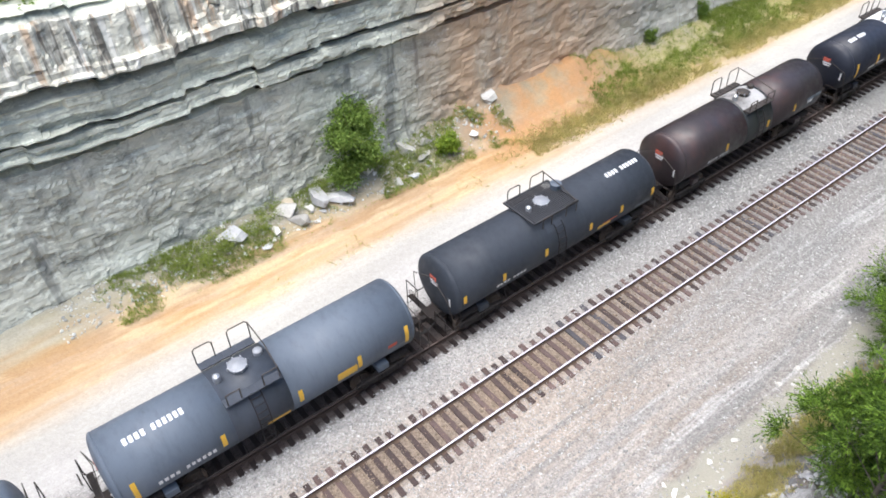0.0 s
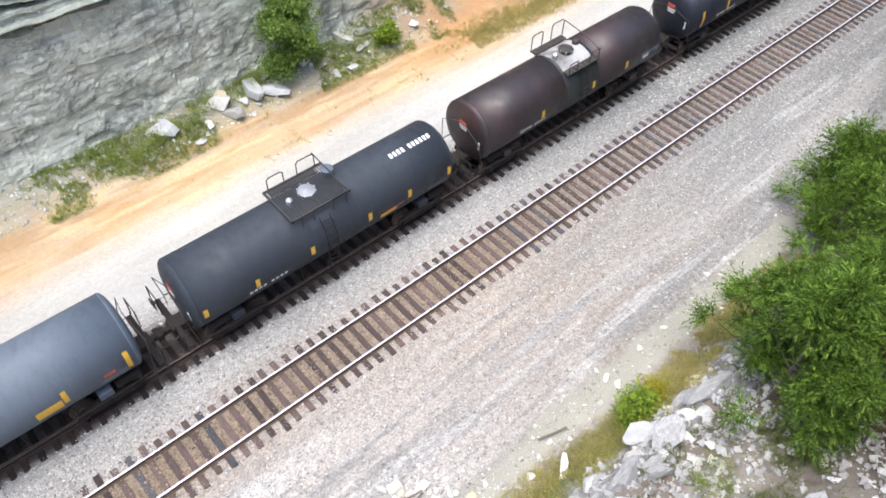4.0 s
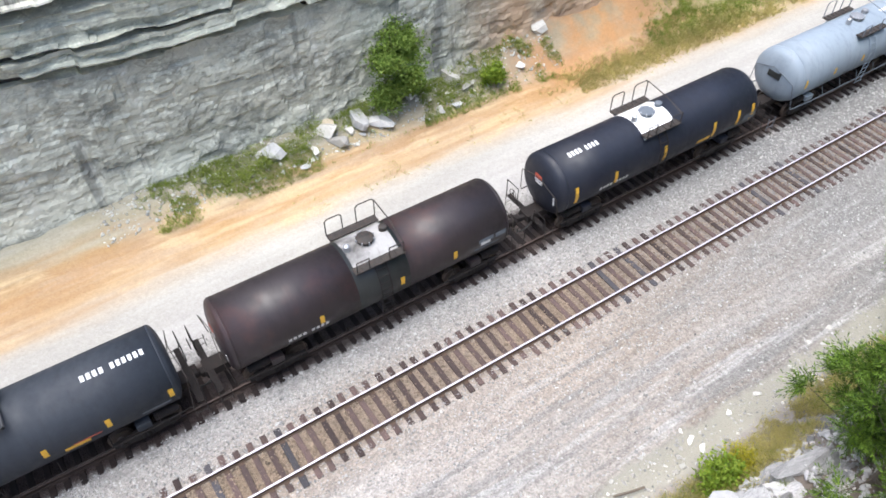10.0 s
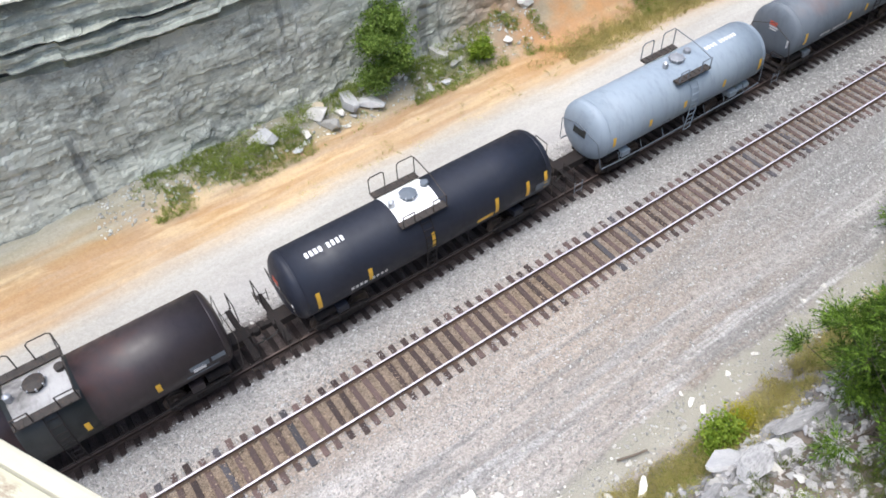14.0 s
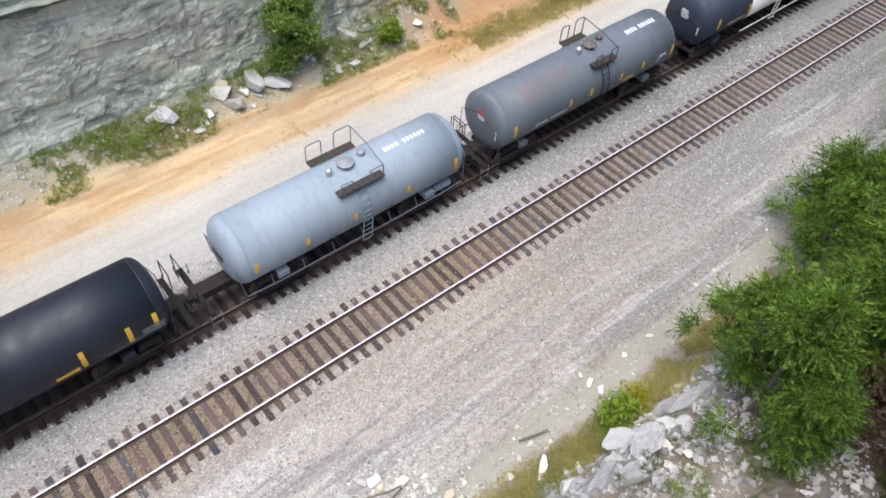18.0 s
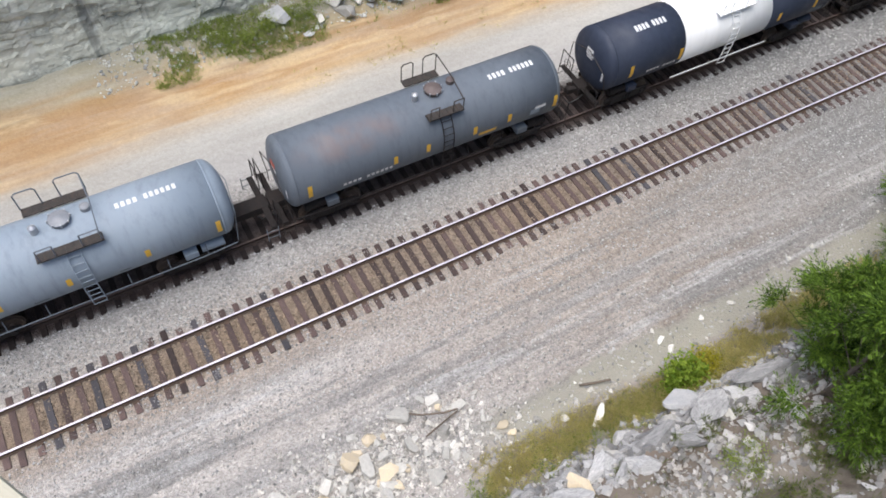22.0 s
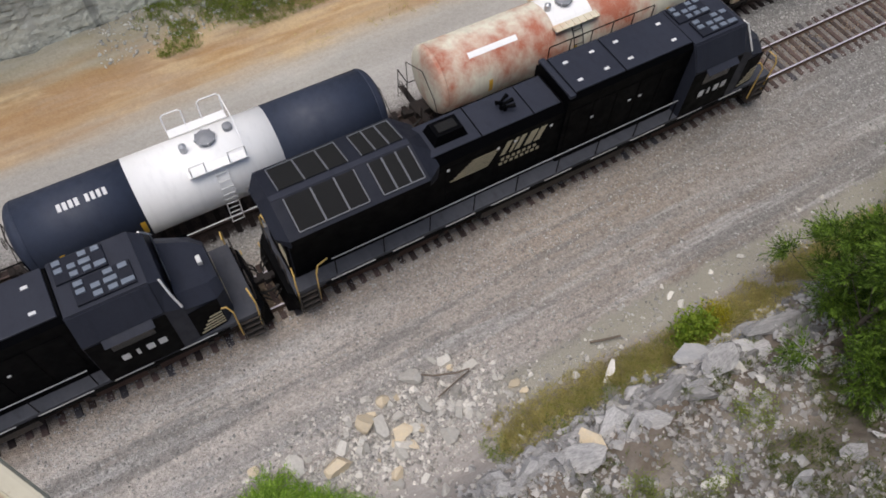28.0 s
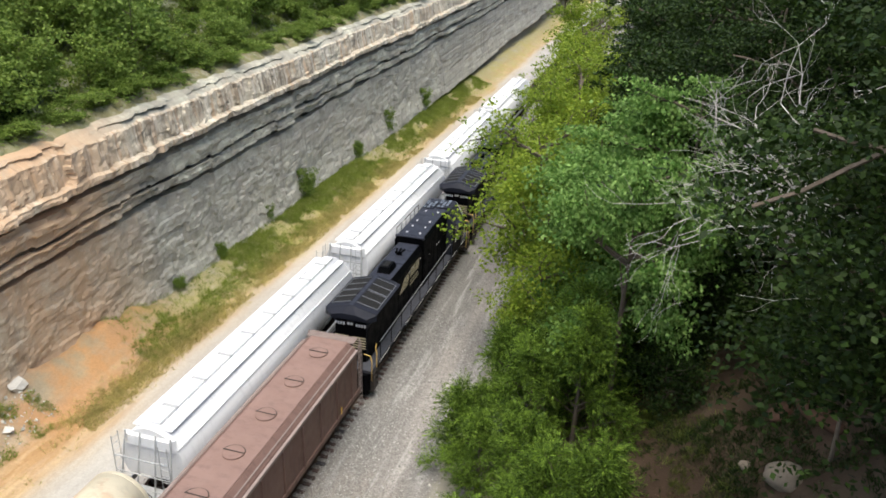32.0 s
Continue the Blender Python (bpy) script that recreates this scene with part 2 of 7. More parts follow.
def rock_material(name, c1, c2, dark, streaks=(), stain=0.0, lamina=0.0, block=(1.0, 0.9, 1.25), far=None, far_amount=0.9):
    """Bedded rock: blotches, bedding lines, run marks down the face, and an iron-stained stretch."""
    m, nt, nn, ln, bsdf = nodes_of(name)
    col = mixed(nt, ranged(nt, noised(nt, 0.16, 6), 0.35, 0.65), c1, c2)
    col = mixed(nt, ranged(nt, noised(nt, 0.55, 8, (1, 0.6, 1.2), 0.75), 0.47, 0.62, 0, 0.9), col, dark)
    col = mixed(nt, ranged(nt, noised(nt, 1.3, 8, (1, 0.8, 1.5), 0.8), 0.52, 0.64, 0, 0.7), col, tuple(min(1, 1.7 * v) for v in c1))
    col = mixed(nt, ranged(nt, noised(nt, 2.2, 5, (1, 0.9, 1.3), 0.7), 0.60, 0.68, 0, 0.6), col, tuple(min(1, 1.9 * v) for v in c1))
    col = mixed(nt, ranged(nt, noised(nt, 1.7, 5, (1, 0.8, 1.2), 0.7), 0.60, 0.68, 0, 0.6), col, tuple(.55 * v for v in dark))
    # broken joints between blocks
    tc, mp, vo = (nn.new(k) for k in ("ShaderNodeTexCoord", "ShaderNodeMapping", "ShaderNodeTexVoronoi"))
    vo.feature = 'DISTANCE_TO_EDGE'
    vo.inputs["Scale"].default_value = 1.5
    mp.inputs["Scale"].default_value = (0.6, 0.55, 1.5)
    add = nn.new("ShaderNodeMix")
    add.data_type = 'VECTOR'
    add.inputs[0].default_value = 0.12
    nz = nn.new("ShaderNodeTexNoise")
    nz.inputs["Scale"].default_value, nz.inputs["Detail"].default_value = 1.5, 6
    ln.new(tc.outputs["Object"], nz.inputs[0])
    ln.new(tc.outputs["Object"], mp.inputs[0])
    ln.new(mp.outputs[0], add.inputs[4])
    ln.new(nz.outputs["Color"], add.inputs[5])
    ln.new(add.outputs[1], vo.inputs[0])
    crack = ranged(nt, vo.outputs["Distance"], 0.0, 0.04, 0.38, 0)
    fade = ranged(nt, noised(nt, 0.7, 4), 0.42, 0.58)
    mul = nn.new("ShaderNodeMath")
    mul.operation = 'MULTIPLY'
    ln.new(crack, mul.inputs[0])
    ln.new(fade, mul.inputs[1])
    col = mixed(nt, mul.outputs[0], col, tuple(.35 * v for v in dark))
    if lamina:
        col = mixed(nt, ranged(nt, noised(nt, 1.2, 6, (1, 0.12, 5.0), 0.7), 0.50, 0.60, 0, lamina), col, dark)
    for tone, sc, lo, amount in streaks:
        col = mixed(nt, ranged(nt, noised(nt, sc, 4, (0.4, 1, 0.07), 0.6), lo, lo + 0.08, 0, amount), col, tone)
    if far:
        # blends towards the darker far tone further up the cut
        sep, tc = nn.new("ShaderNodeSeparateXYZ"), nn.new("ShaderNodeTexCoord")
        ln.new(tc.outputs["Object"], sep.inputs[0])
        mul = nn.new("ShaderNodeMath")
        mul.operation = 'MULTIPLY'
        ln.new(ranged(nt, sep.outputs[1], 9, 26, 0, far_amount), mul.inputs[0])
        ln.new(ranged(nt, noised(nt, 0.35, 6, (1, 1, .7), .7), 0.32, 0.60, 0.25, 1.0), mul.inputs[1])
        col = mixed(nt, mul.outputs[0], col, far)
    if stain:
        sep, tc = nn.new("ShaderNodeSeparateXYZ"), nn.new("ShaderNodeTexCoord")
        ln.new(tc.outputs["Object"], sep.inputs[0])
        f = ranged(nt, sep.outputs[1], 7.5, 12)
        g = ranged(nt, sep.outputs[1], 20, 27, 1, 0)
        h = ranged(nt, noised(nt, 0.4, 7, (1, 1, 0.6), 0.7), 0.34, 0.52, 0.45, stain)
        for other in (g, h):
            mul = nn.new("ShaderNodeMath")
            mul.operation = 'MULTIPLY'
            ln.new(f, mul.inputs[0])
            ln.new(other, mul.inputs[1])
            f = mul.outputs[0]
        col = mixed(nt, f, col, (.47, .315, .195))
    ln.new(col, bsdf.inputs["Base Color"])
    bsdf.inputs["Roughness"].default_value = 0.88
    # relief of broken blocks with sharp edges, and grain on them
    mp2, vo2, bw = (nn.new(k) for k in ("ShaderNodeMapping", "ShaderNodeTexVoronoi", "ShaderNodeRGBToBW"))
    mp2.inputs["Scale"].default_value = block
    vo2.inputs["Scale"].default_value = 2.6
    ln.new(add.outputs[1], mp2.inputs[0])
    ln.new(mp2.outputs[0], vo2.inputs[0])
    ln.new(vo2.outputs["Color"], bw.inputs[0])
    high = nn.new("ShaderNodeMath")
    high.operation = 'MULTIPLY_ADD'
    ln.new(noised(nt, 5.0, 8, (1, 0.7, 1.6), 0.7), high.inputs[0])
    high.inputs[1].default_value = 0.8
    ln.new(bw.outputs[0], high.inputs[2])
    bumped(nt, bsdf, high.outputs[0], 0.4, 0.05)
    return m


def worn_paint(name, paint, worn, amount=0.4, rough=0.5, rust=(.23, .09, .045), rust_amount=0.0, fade=None, rust_scale=0.55):
    """Painted steel plate: fading, vertical run marks, and rust where there is some."""
    if name in MATS:
        return MATS[name]
    m, nt, nn, ln, bsdf = nodes_of(name)
    col = mixed(nt, ranged(nt, noised(nt, 0.45, 5), 0.32, 0.68, 0, amount), paint, worn)
    col = mixed(nt, ranged(nt, noised(nt, 1.6, 7, (1, 2.2, 0.35), 0.7), 0.5, 0.75, 0, amount), col, tuple(0.5 * v for v in paint))
    if rust_amount:
        f = ranged(nt, noised(nt, rust_scale, 7, (1, 1, 0.8), 0.66), 0.62 - 0.25 * rust_amount, 0.72 - 0.12 * rust_amount)
        col = mixed(nt, f, col, rust)
    col = mixed(nt, ranged(nt, noised(nt, 22, 4), 0.45, 0.8, 0, 0.35), col, worn)
    if fade:
        # one soft-edged stain of old lettering on the upper flank
        tc, mp, gr = (nn.new(k) for k in ("ShaderNodeTexCoord", "ShaderNodeMapping", "ShaderNodeTexGradient"))
        gr.gradient_type = 'SPHERICAL'
        mp.vector_type = 'TEXTURE'
        mp.inputs["Location"].default_value, mp.inputs["Scale"].default_value = fade[1], fade[2]
        ln.new(tc.outputs["Object"], mp.inputs[0])
        ln.new(mp.outputs[0], gr.inputs[0])
        mul = nn.new("ShaderNodeMath")
        mul.operation = 'MULTIPLY'
        ln.new(ranged(nt, gr.outputs["Fac"], 0.0, 0.5), mul.inputs[0])
        ln.new(ranged(nt, noised(nt, 1.4, 5), 0.35, 0.6, 0.1, 0.6), mul.inputs[1])
        col = mixed(nt, mul.outputs[0], col, fade[0])
    ln.new(col, bsdf.inputs["Base Color"])
    ln.new(ranged(nt, noised(nt, 2.5, 6), 0.3, 0.7, rough - 0.1, rough + 0.15), bsdf.inputs["Roughness"])
    bumped(nt, bsdf, noised(nt, 1.1, 3), 0.06, 0.02)
    MATS[name] = m
    return m


def plain(name, c, rough=0.6, metal=0.0):
    return surface(name, c, tuple(0.8 * v for v in c), 2.0, rough, metal, 45, 0.08, 0.004)


GROUND = ground_material()
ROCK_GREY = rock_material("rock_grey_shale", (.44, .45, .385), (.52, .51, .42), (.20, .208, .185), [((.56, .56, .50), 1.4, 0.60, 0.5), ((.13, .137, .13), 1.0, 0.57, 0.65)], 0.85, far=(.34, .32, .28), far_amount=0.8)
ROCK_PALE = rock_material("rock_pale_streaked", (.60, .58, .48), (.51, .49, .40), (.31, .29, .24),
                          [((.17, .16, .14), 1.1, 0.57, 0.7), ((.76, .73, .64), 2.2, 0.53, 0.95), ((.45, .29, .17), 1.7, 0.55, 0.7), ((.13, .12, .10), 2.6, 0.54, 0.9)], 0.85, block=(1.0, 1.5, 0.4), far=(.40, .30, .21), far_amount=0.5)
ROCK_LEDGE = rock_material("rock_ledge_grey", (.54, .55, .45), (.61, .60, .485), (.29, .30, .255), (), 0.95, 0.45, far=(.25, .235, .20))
# near-black rock: the shade of the undercut joints put into the colour
ROCK_SHADE = rock_material("undercut_shade_rock", (.035, .035, .034), (.055, .052, .047), (.025, .025, .025), (), 0.2, 0.4)
TURF = surface("thin_turf_on_rock", (.13, .155, .05), (.26, .21, .12), 0.8, 0.95, 0, 12, 0.5, 0.05, dirt=(.36, .33, .29), dirt_amount=0.6)
STONE = surface("loose_stone", (.67, .645, .59), (.52, .495, .45), 3, 0.9, 0, 14, 0.5, 0.03, vary=0.4)
STONE_TAN = surface("tan_stone", (.70, .585, .40), (.60, .52, .41), 3, 0.9, 0, 14, 0.5, 0.03, vary=0.2)
STONE_MIX = surface("gravel_stones", (.45, .44, .425), (.32, .31, .295), 3, 0.9, 0, 20, 0.3, 0.02, vary=0.45, rand="island")
RAIL = surface("rail_steel_side", (.12, .075, .05), (.085, .06, .045), 2, 0.75, 0.3, 40)
# second-track steel: oily, with the shade under the train in its colour
RAIL_FOUL_SHADE = surface("oily_shaded_rail_steel", (.035, .022, .017), (.05, .032, .025), 2, 0.75, 0.2, 40)
# polished steel, its pale purple sheen put into the base colour
RAIL_TOP = surface("rail_head_polished_sheen", (.76, .72, .79), (.68, .64, .71), 2, 0.42, 0.4, 40, 0.05, 0.002)
RAIL_DULL = surface("rail_head_dull", (.17, .125, .115), (.075, .05, .045), 3, 0.6, 0.3, 40, 0.05, 0.002)
TIE = surface("creosoted_timber", (.062, .042, .040), (.118, .078, .066), 1.5, 0.85, 0, 22, 0.5, 0.02, (1, 6, 6), vary=0.55)
# second-track ties: oily, and darkened for the shade under the wagons
TIE_FOUL_SHADE = surface("oily_shaded_timber", (.012, .007, .006), (.022, .012, .010), 1.5, 0.85, 0, 22, 0.5, 0.02, (6, 1, 6), vary=0.4)
TIE_DARK = surface("fresh_dark_timber", (.045, .042, .05), (.075, .068, .072), 1.5, 0.75, 0, 22, 0.4, 0.02, (6, 1, 6), vary=0.25)
STEEL_DARK = surface("grimy_dark_steel", (.035, .032, .03), (.06, .05, .042), 2.5, 0.7, 0.2, 30, 0.3, 0.01, dirt=(.11, .065, .045), dirt_amount=0.5)
STEEL_RUST = surface("rusty_brown_steel", (.045, .023, .018), (.075, .038, .028), 2.5, 0.85, 0.1, 30, 0.3, 0.01)
STEEL_UNDER = surface("oily_underframe_steel", (.008, .006, .006), (.014, .009, .008), 2.5, 0.85, 0.0, 30, 0.3, 0.01, dirt=(.03, .014, .010), dirt_amount=0.4)
HATCH_GREY = surface("dull_grey_hatch_steel", (.30, .31, .33), (.22, .23, .25), 4, 0.55, 0.2, 30, 0.1, 0.004)
HATCH_BROWN = surface("brown_stained_hatch_steel", (.17, .135, .125), (.10, .075, .07), 4, 0.6, 0.2, 30, 0.1, 0.004)
WHEEL = surface("wheel_steel", (.10, .075, .06), (.14, .11, .09), 4, 0.6, 0.5, 30)
YELLOW = plain("yellow_reflector", (.85, .50, .05), 0.5)
WHITE_MARK = plain("white_lettering_paint", (.80, .80, .80), 0.55)
RED_MARK = plain("red_marking_paint", (.55, .10, .06), 0.55)
HOSE = plain("black_rubber", (.02, .02, .02), 0.6)

# ---- mesh helpers ----


def part(name, bm, material, parent, label="", smooth=False):
    """Links a bmesh as one mesh object under a thing or a part."""
    me = bpy.data.meshes.new(name)
    if smooth:
        for f in bm.faces:
            f.smooth = True
    bm.to_mesh(me)
    bm.free()
    for mt in material if isinstance(material, (list, tuple)) else (material,):
        me.materials.append(mt)
    ob = new(name, me)
    ob.parent = parent
    if label:
        ob["label"] = label
    return ob


def thing(name, label, category, group="", m=None, kind=""):
    ob = new(name)
    ob.empty_display_size = 0.2
    if m is not None:
        ob.matrix_basis = m
    return tagged(ob, label, category, group, kind)


def box(bm, x, y, z, sx, sy, sz, turn=None, bevel=0.0):
    """A box by its middle and sizes; bevel rounds its edges."""
    m = Matrix.Translation((x, y, z)) @ (turn.to_4x4() if turn is not None else Matrix.Identity(4)) @ Matrix.Diagonal((sx, sy, sz, 1))
    r = bmesh.ops.create_cube(bm, size=1, matrix=m)
    if bevel:
        edges = list({e for v in r["verts"] for e in v.link_edges})
        bmesh.ops.bevel(bm, geom=edges, offset=bevel, segments=2, affect='EDGES', profile=0.6)
    return bm


def rod(bm, a, b, r, n=8, r2=None):
    """A round bar from a to b."""
    a, b = Vector(a), Vector(b)
    m = Matrix.Translation((a + b) / 2) @ (b - a).to_track_quat('Z', 'Y').to_matrix().to_4x4()
    bmesh.ops.create_cone(bm, cap_ends=True, segments=n, radius1=r, radius2=r if r2 is None else r2, depth=(b - a).length, matrix=m)
    return bm


def pipe(bm, points, r, n=6):
    """A bent pipe through points, with a knuckle at each bend."""
    for a, b in zip(points, points[1:]):
        rod(bm, a, b, r, n)
    for p in points[1:-1]:
        bmesh.ops.create_icosphere(bm, subdivisions=1, radius=r * 1.15, matrix=Matrix.Translation(p))
    return bm


def lathe(bm, profile, n=40, axis='Y'):
    """Turns (along, radius) pairs round an axis."""
    rings = []
    for s, r in profile:
        ring = []
        for i in range(n):
            a = 2 * math.pi * i / n
            p = (r * math.cos(a), s, r * math.sin(a)) if axis == 'Y' else (r * math.cos(a), r * math.sin(a), s)
            ring.append(bm.verts.new(p))
        rings.append(ring)
    for p, q in zip(rings, rings[1:]):
        for i in range(n):
            j = (i + 1) % n
            bm.faces.new((p[i], p[j], q[j], q[i]))
    bm.faces.new(rings[0])
    bm.faces.new(rings[-1])
    bmesh.ops.recalc_face_normals(bm, faces=bm.faces)
    return bm


def loft(bm, sections):
    """Skins equal-length outlines one after another and caps the ends."""
    rings = [[bm.verts.new(p) for p in s] for s in sections]
    n = len(rings[0])
    for p, q in zip(rings, rings[1:]):
        for i in range(n):
            bm.faces.new((p[i], p[(i + 1) % n], q[(i + 1) % n], q[i]))
    bm.faces.new(rings[0])
    bm.faces.new(rings[-1])
    bmesh.ops.recalc_face_normals(bm, faces=bm.faces)
    return bm


def moved(bm, m):
    bmesh.ops.transform(bm, matrix=m, verts=bm.verts)
    return bm


NB = bmesh.new

# ---- the lie of the land ----
FAR_X = -4.27


def fbm(x, y, z=0.0, o=4):
    return noise.fractal((x, y, z), 1.0, 2.0, o)


def land(x, y):
    """Height of the ground sheet."""
    n = 0.06 * fbm(x * 0.35, y * 0.2, 3.1)
    pts = [(-60, 24), (-34, 17.5), (-24, 14.2), (-18.9, 12.3), (-18.2, 3), (-16.3, .45), (-15.0, .35), (-13.9, -.1), (-12.8, -.5), (-11.5, -.72), (-7.4, -.78), (-6.9, -.72), (-5.7, -.26),
           (-2.9, -.24), (-2.13, -.30), (-1.36, -.24), (1.36, -.24), (2.2, -.52), (3.2, -.66), (6.5, -.82), (7.6, -.95), (8.3, -.80), (9.1, -.35), (10.2, 1.0),
           (12.5, 2.3), (16, 4.5), (20, 8.0), (27, 13.5), (45, 20), (60, 22)]
    for (xa, za), (xb, zb) in zip(pts, pts[1:]):
        if x <= xb:
            f = max(0.0, (x - xa) / (xb - xa))
            z = za + (zb - za) * f
            break
    else:
        z = pts[-1][1]
    if x < -18.5:
        z += 0.026 * max(0.0, min(y, 130) - 12)
    if abs(x) < 1.5 or -5.8 < x < -2.8:
        return z + n * 0.15
    if x > 8.5:
        n += min(1.0, (x - 8.5) / 2) * (0.55 * fbm(x * 0.5, y * 0.5, 9.2, 6) + 0.5 * fbm(x * 0.13, y * 0.13, 1.2))
        if x < 17 and y < 9:
            rock = max(0.0, 1 - abs(x - 10.8) / 2.4, min(1.0, (4 - y) / 3) * (1 - abs(x - 13.8) / 3.0))
            n += rock * (0.45 * (noise.cell((x * 0.9 + 0.3 * y, y * 0.5, 2.5)) - 0.5) + 0.35 * fbm(x * 1.1, y * 0.9, 6.6, 6))
    if x < -12.6:
        n += 0.16 * fbm(x * 0.8, y * 0.6, 5.5, 5)
    if -17 < x < -10.8:
        # slump of brown clay against the wall, and wheel ruts in the clay
        d = math.hypot((y - 19.5) / 6.5, (x + 15.8) / 3.4)
        n += 1.4 * max(0.0, 1.0 - d) ** 1.2 * (1 + 0.5 * fbm(x * 0.5, y * 0.5, 2.0))
        d = math.hypot((y - 12.5) / 6.0, (x + 16.2) / 2.6)
        n += 1.3 * max(0.0, 1.0 - d) ** 1.2 * (1 + 0.7 * fbm(x * 0.8, y * 0.8, 2.0, 5))
        if -13.4 < x and y < 6:
            n += 0.07 * math.sin((x + 0.06 * y) * 8.5) * (0.6 + fbm(x * 0.8, y * 0.2, 4.4))
    return z + n


def ground_sheet():
    xs = np.concatenate([np.arange(-400, -60, 40), np.arange(-60, -19, 2.5), np.arange(-19, -7.5, 0.3), np.arange(-7.5, 9, 0.24), np.arange(9, 14, 0.16), np.arange(14, 16, .4),
                         np.arange(16, 45, 1.2), np.arange(45, 400, 35)])
    ys = np.concatenate([np.arange(-700, -60, 40), np.arange(-60, -22, 3), np.arange(-22, 34, 0.33), np.arange(34, 80, 1.0), np.arange(80, 200, 4), np.arange(200, 700, 50)])
    verts = [(x, y, land(x, y)) for y in ys for x in xs]
    w = len(xs)
    faces = [(j * w + i, j * w + i + 1, (j + 1) * w + i + 1, (j + 1) * w + i) for j in range(len(ys) - 1) for i in range(w - 1)]
    me = bpy.data.meshes.new("ground")
    me.from_pydata(verts, [], faces)
    me.polygons.foreach_set("use_smooth", [True] * len(faces))
    me.materials.append(GROUND)
    return tagged(new("ground", me), "gravel, pale haul road and orange clay in the rock cut", "ground", kind="structure")


ground_sheet()


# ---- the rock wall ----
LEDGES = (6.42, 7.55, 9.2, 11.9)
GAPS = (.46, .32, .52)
WALL_TOP = 13.0


def wall_lift(y, s):
    """How far the strata rise and waver along the cut."""
    k = min(3, sum(1 for e in LEDGES if s >= e))
    return (0.026 * max(0.0, y - 12) + 0.055 * max(0.0, -3 - y) + 0.20 * fbm(y * 0.07, k * 0.15, 4.0) + 0.09 * fbm(y * 0.45, k * 1.7, 8.0, 5)
            + 0.12 * noise.cell((y * 0.30, k + 0.5, 1.5)))


def thin_bed(y, s, deep, height):
    """Thin beds that stand out or drop back block by block."""
    k = math.floor(s / height + 0.35 * fbm(y * 0.10, 0, 5.5))
    return deep * (noise.cell((math.floor(y * 0.22 + k * 0.37), k, 2.5)) - 0.5)


def broken(y, s, wide, high, seed):
    """Joint-bounded blocks: each stands a little out of or behind its neighbours."""
    yy, ss = y / wide + 0.25 * fbm(y * 0.8, s * 0.8, seed), s / high + 0.25 * fbm(y * 0.7, s * 0.9, seed + 3)
    return noise.cell((yy + 0.5 * math.floor(ss), ss, seed)) - 0.5


def wall_face(y, s):
    """How far the face stands out at stratum height s: upright courses over undercut joints."""
    x = -15.9 - 0.03 * s + 0.35 * fbm(y * 0.05, 0.3, 2.0) + 0.12 * fbm(y * 0.3, s * 0.2, 7.0)
    rough = 0.10 * fbm(y * 0.6, s * 0.8, 5.0, 6) + 0.05 * fbm(y * 2.2, s * 2.6, 3.0, 3)
    upper = s > LEDGES[2] + GAPS[2]
    rough += (0.12 * broken(y, s, 0.8, 2.6, 1.5) + 0.05 * broken(y, s, 0.45, 0.9, 6.5)) if upper else (0.10 * broken(y, s, 1.5, 0.8, 1.5) + 0.05 * broken(y, s, 0.7, 0.36, 6.5))
    if s < LEDGES[0]:
        face = x + 0.75 * rough - 0.12 * max(0.0, fbm(y * 0.6, s * 0.1, 11.0)) + 0.22 * max(0.0, 1.4 - s)
        return face
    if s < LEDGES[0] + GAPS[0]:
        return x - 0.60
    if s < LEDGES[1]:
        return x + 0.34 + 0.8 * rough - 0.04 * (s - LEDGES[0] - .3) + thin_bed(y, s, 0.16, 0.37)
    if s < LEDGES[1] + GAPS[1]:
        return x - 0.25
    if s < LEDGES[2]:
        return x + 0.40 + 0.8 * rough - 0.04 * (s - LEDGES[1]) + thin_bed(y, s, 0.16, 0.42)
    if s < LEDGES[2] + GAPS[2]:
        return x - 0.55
    if s < LEDGES[2] + GAPS[2] + .42:
        return x + 0.66 + 0.8 * rough + thin_bed(y, s, 0.10, 0.30)
    top = x + 0.52 + 0.8 * rough - 0.14 * (s - LEDGES[2]) + 0.07 * math.sin(y * 6 + 3 * fbm(y * 0.8, 0, 0)) * (0.5 + fbm(y * 0.3, 4, 1)) + 0.16 * (noise.cell((y * 0.9 + 0.3 * fbm(y, s, 1.0), 3.5, 1.5)) - 0.5)
    if s > LEDGES[3]:
        rise = s - LEDGES[3]
        top -= 1.5 * rise + 0.5 * rise * fbm(y * 0.6, s * 0.5, 2.0) - (0.5 if 0.35 < rise < 0.55 else 0.0) * (0.5 + fbm(y * 0.2, 3, 1))
    return top


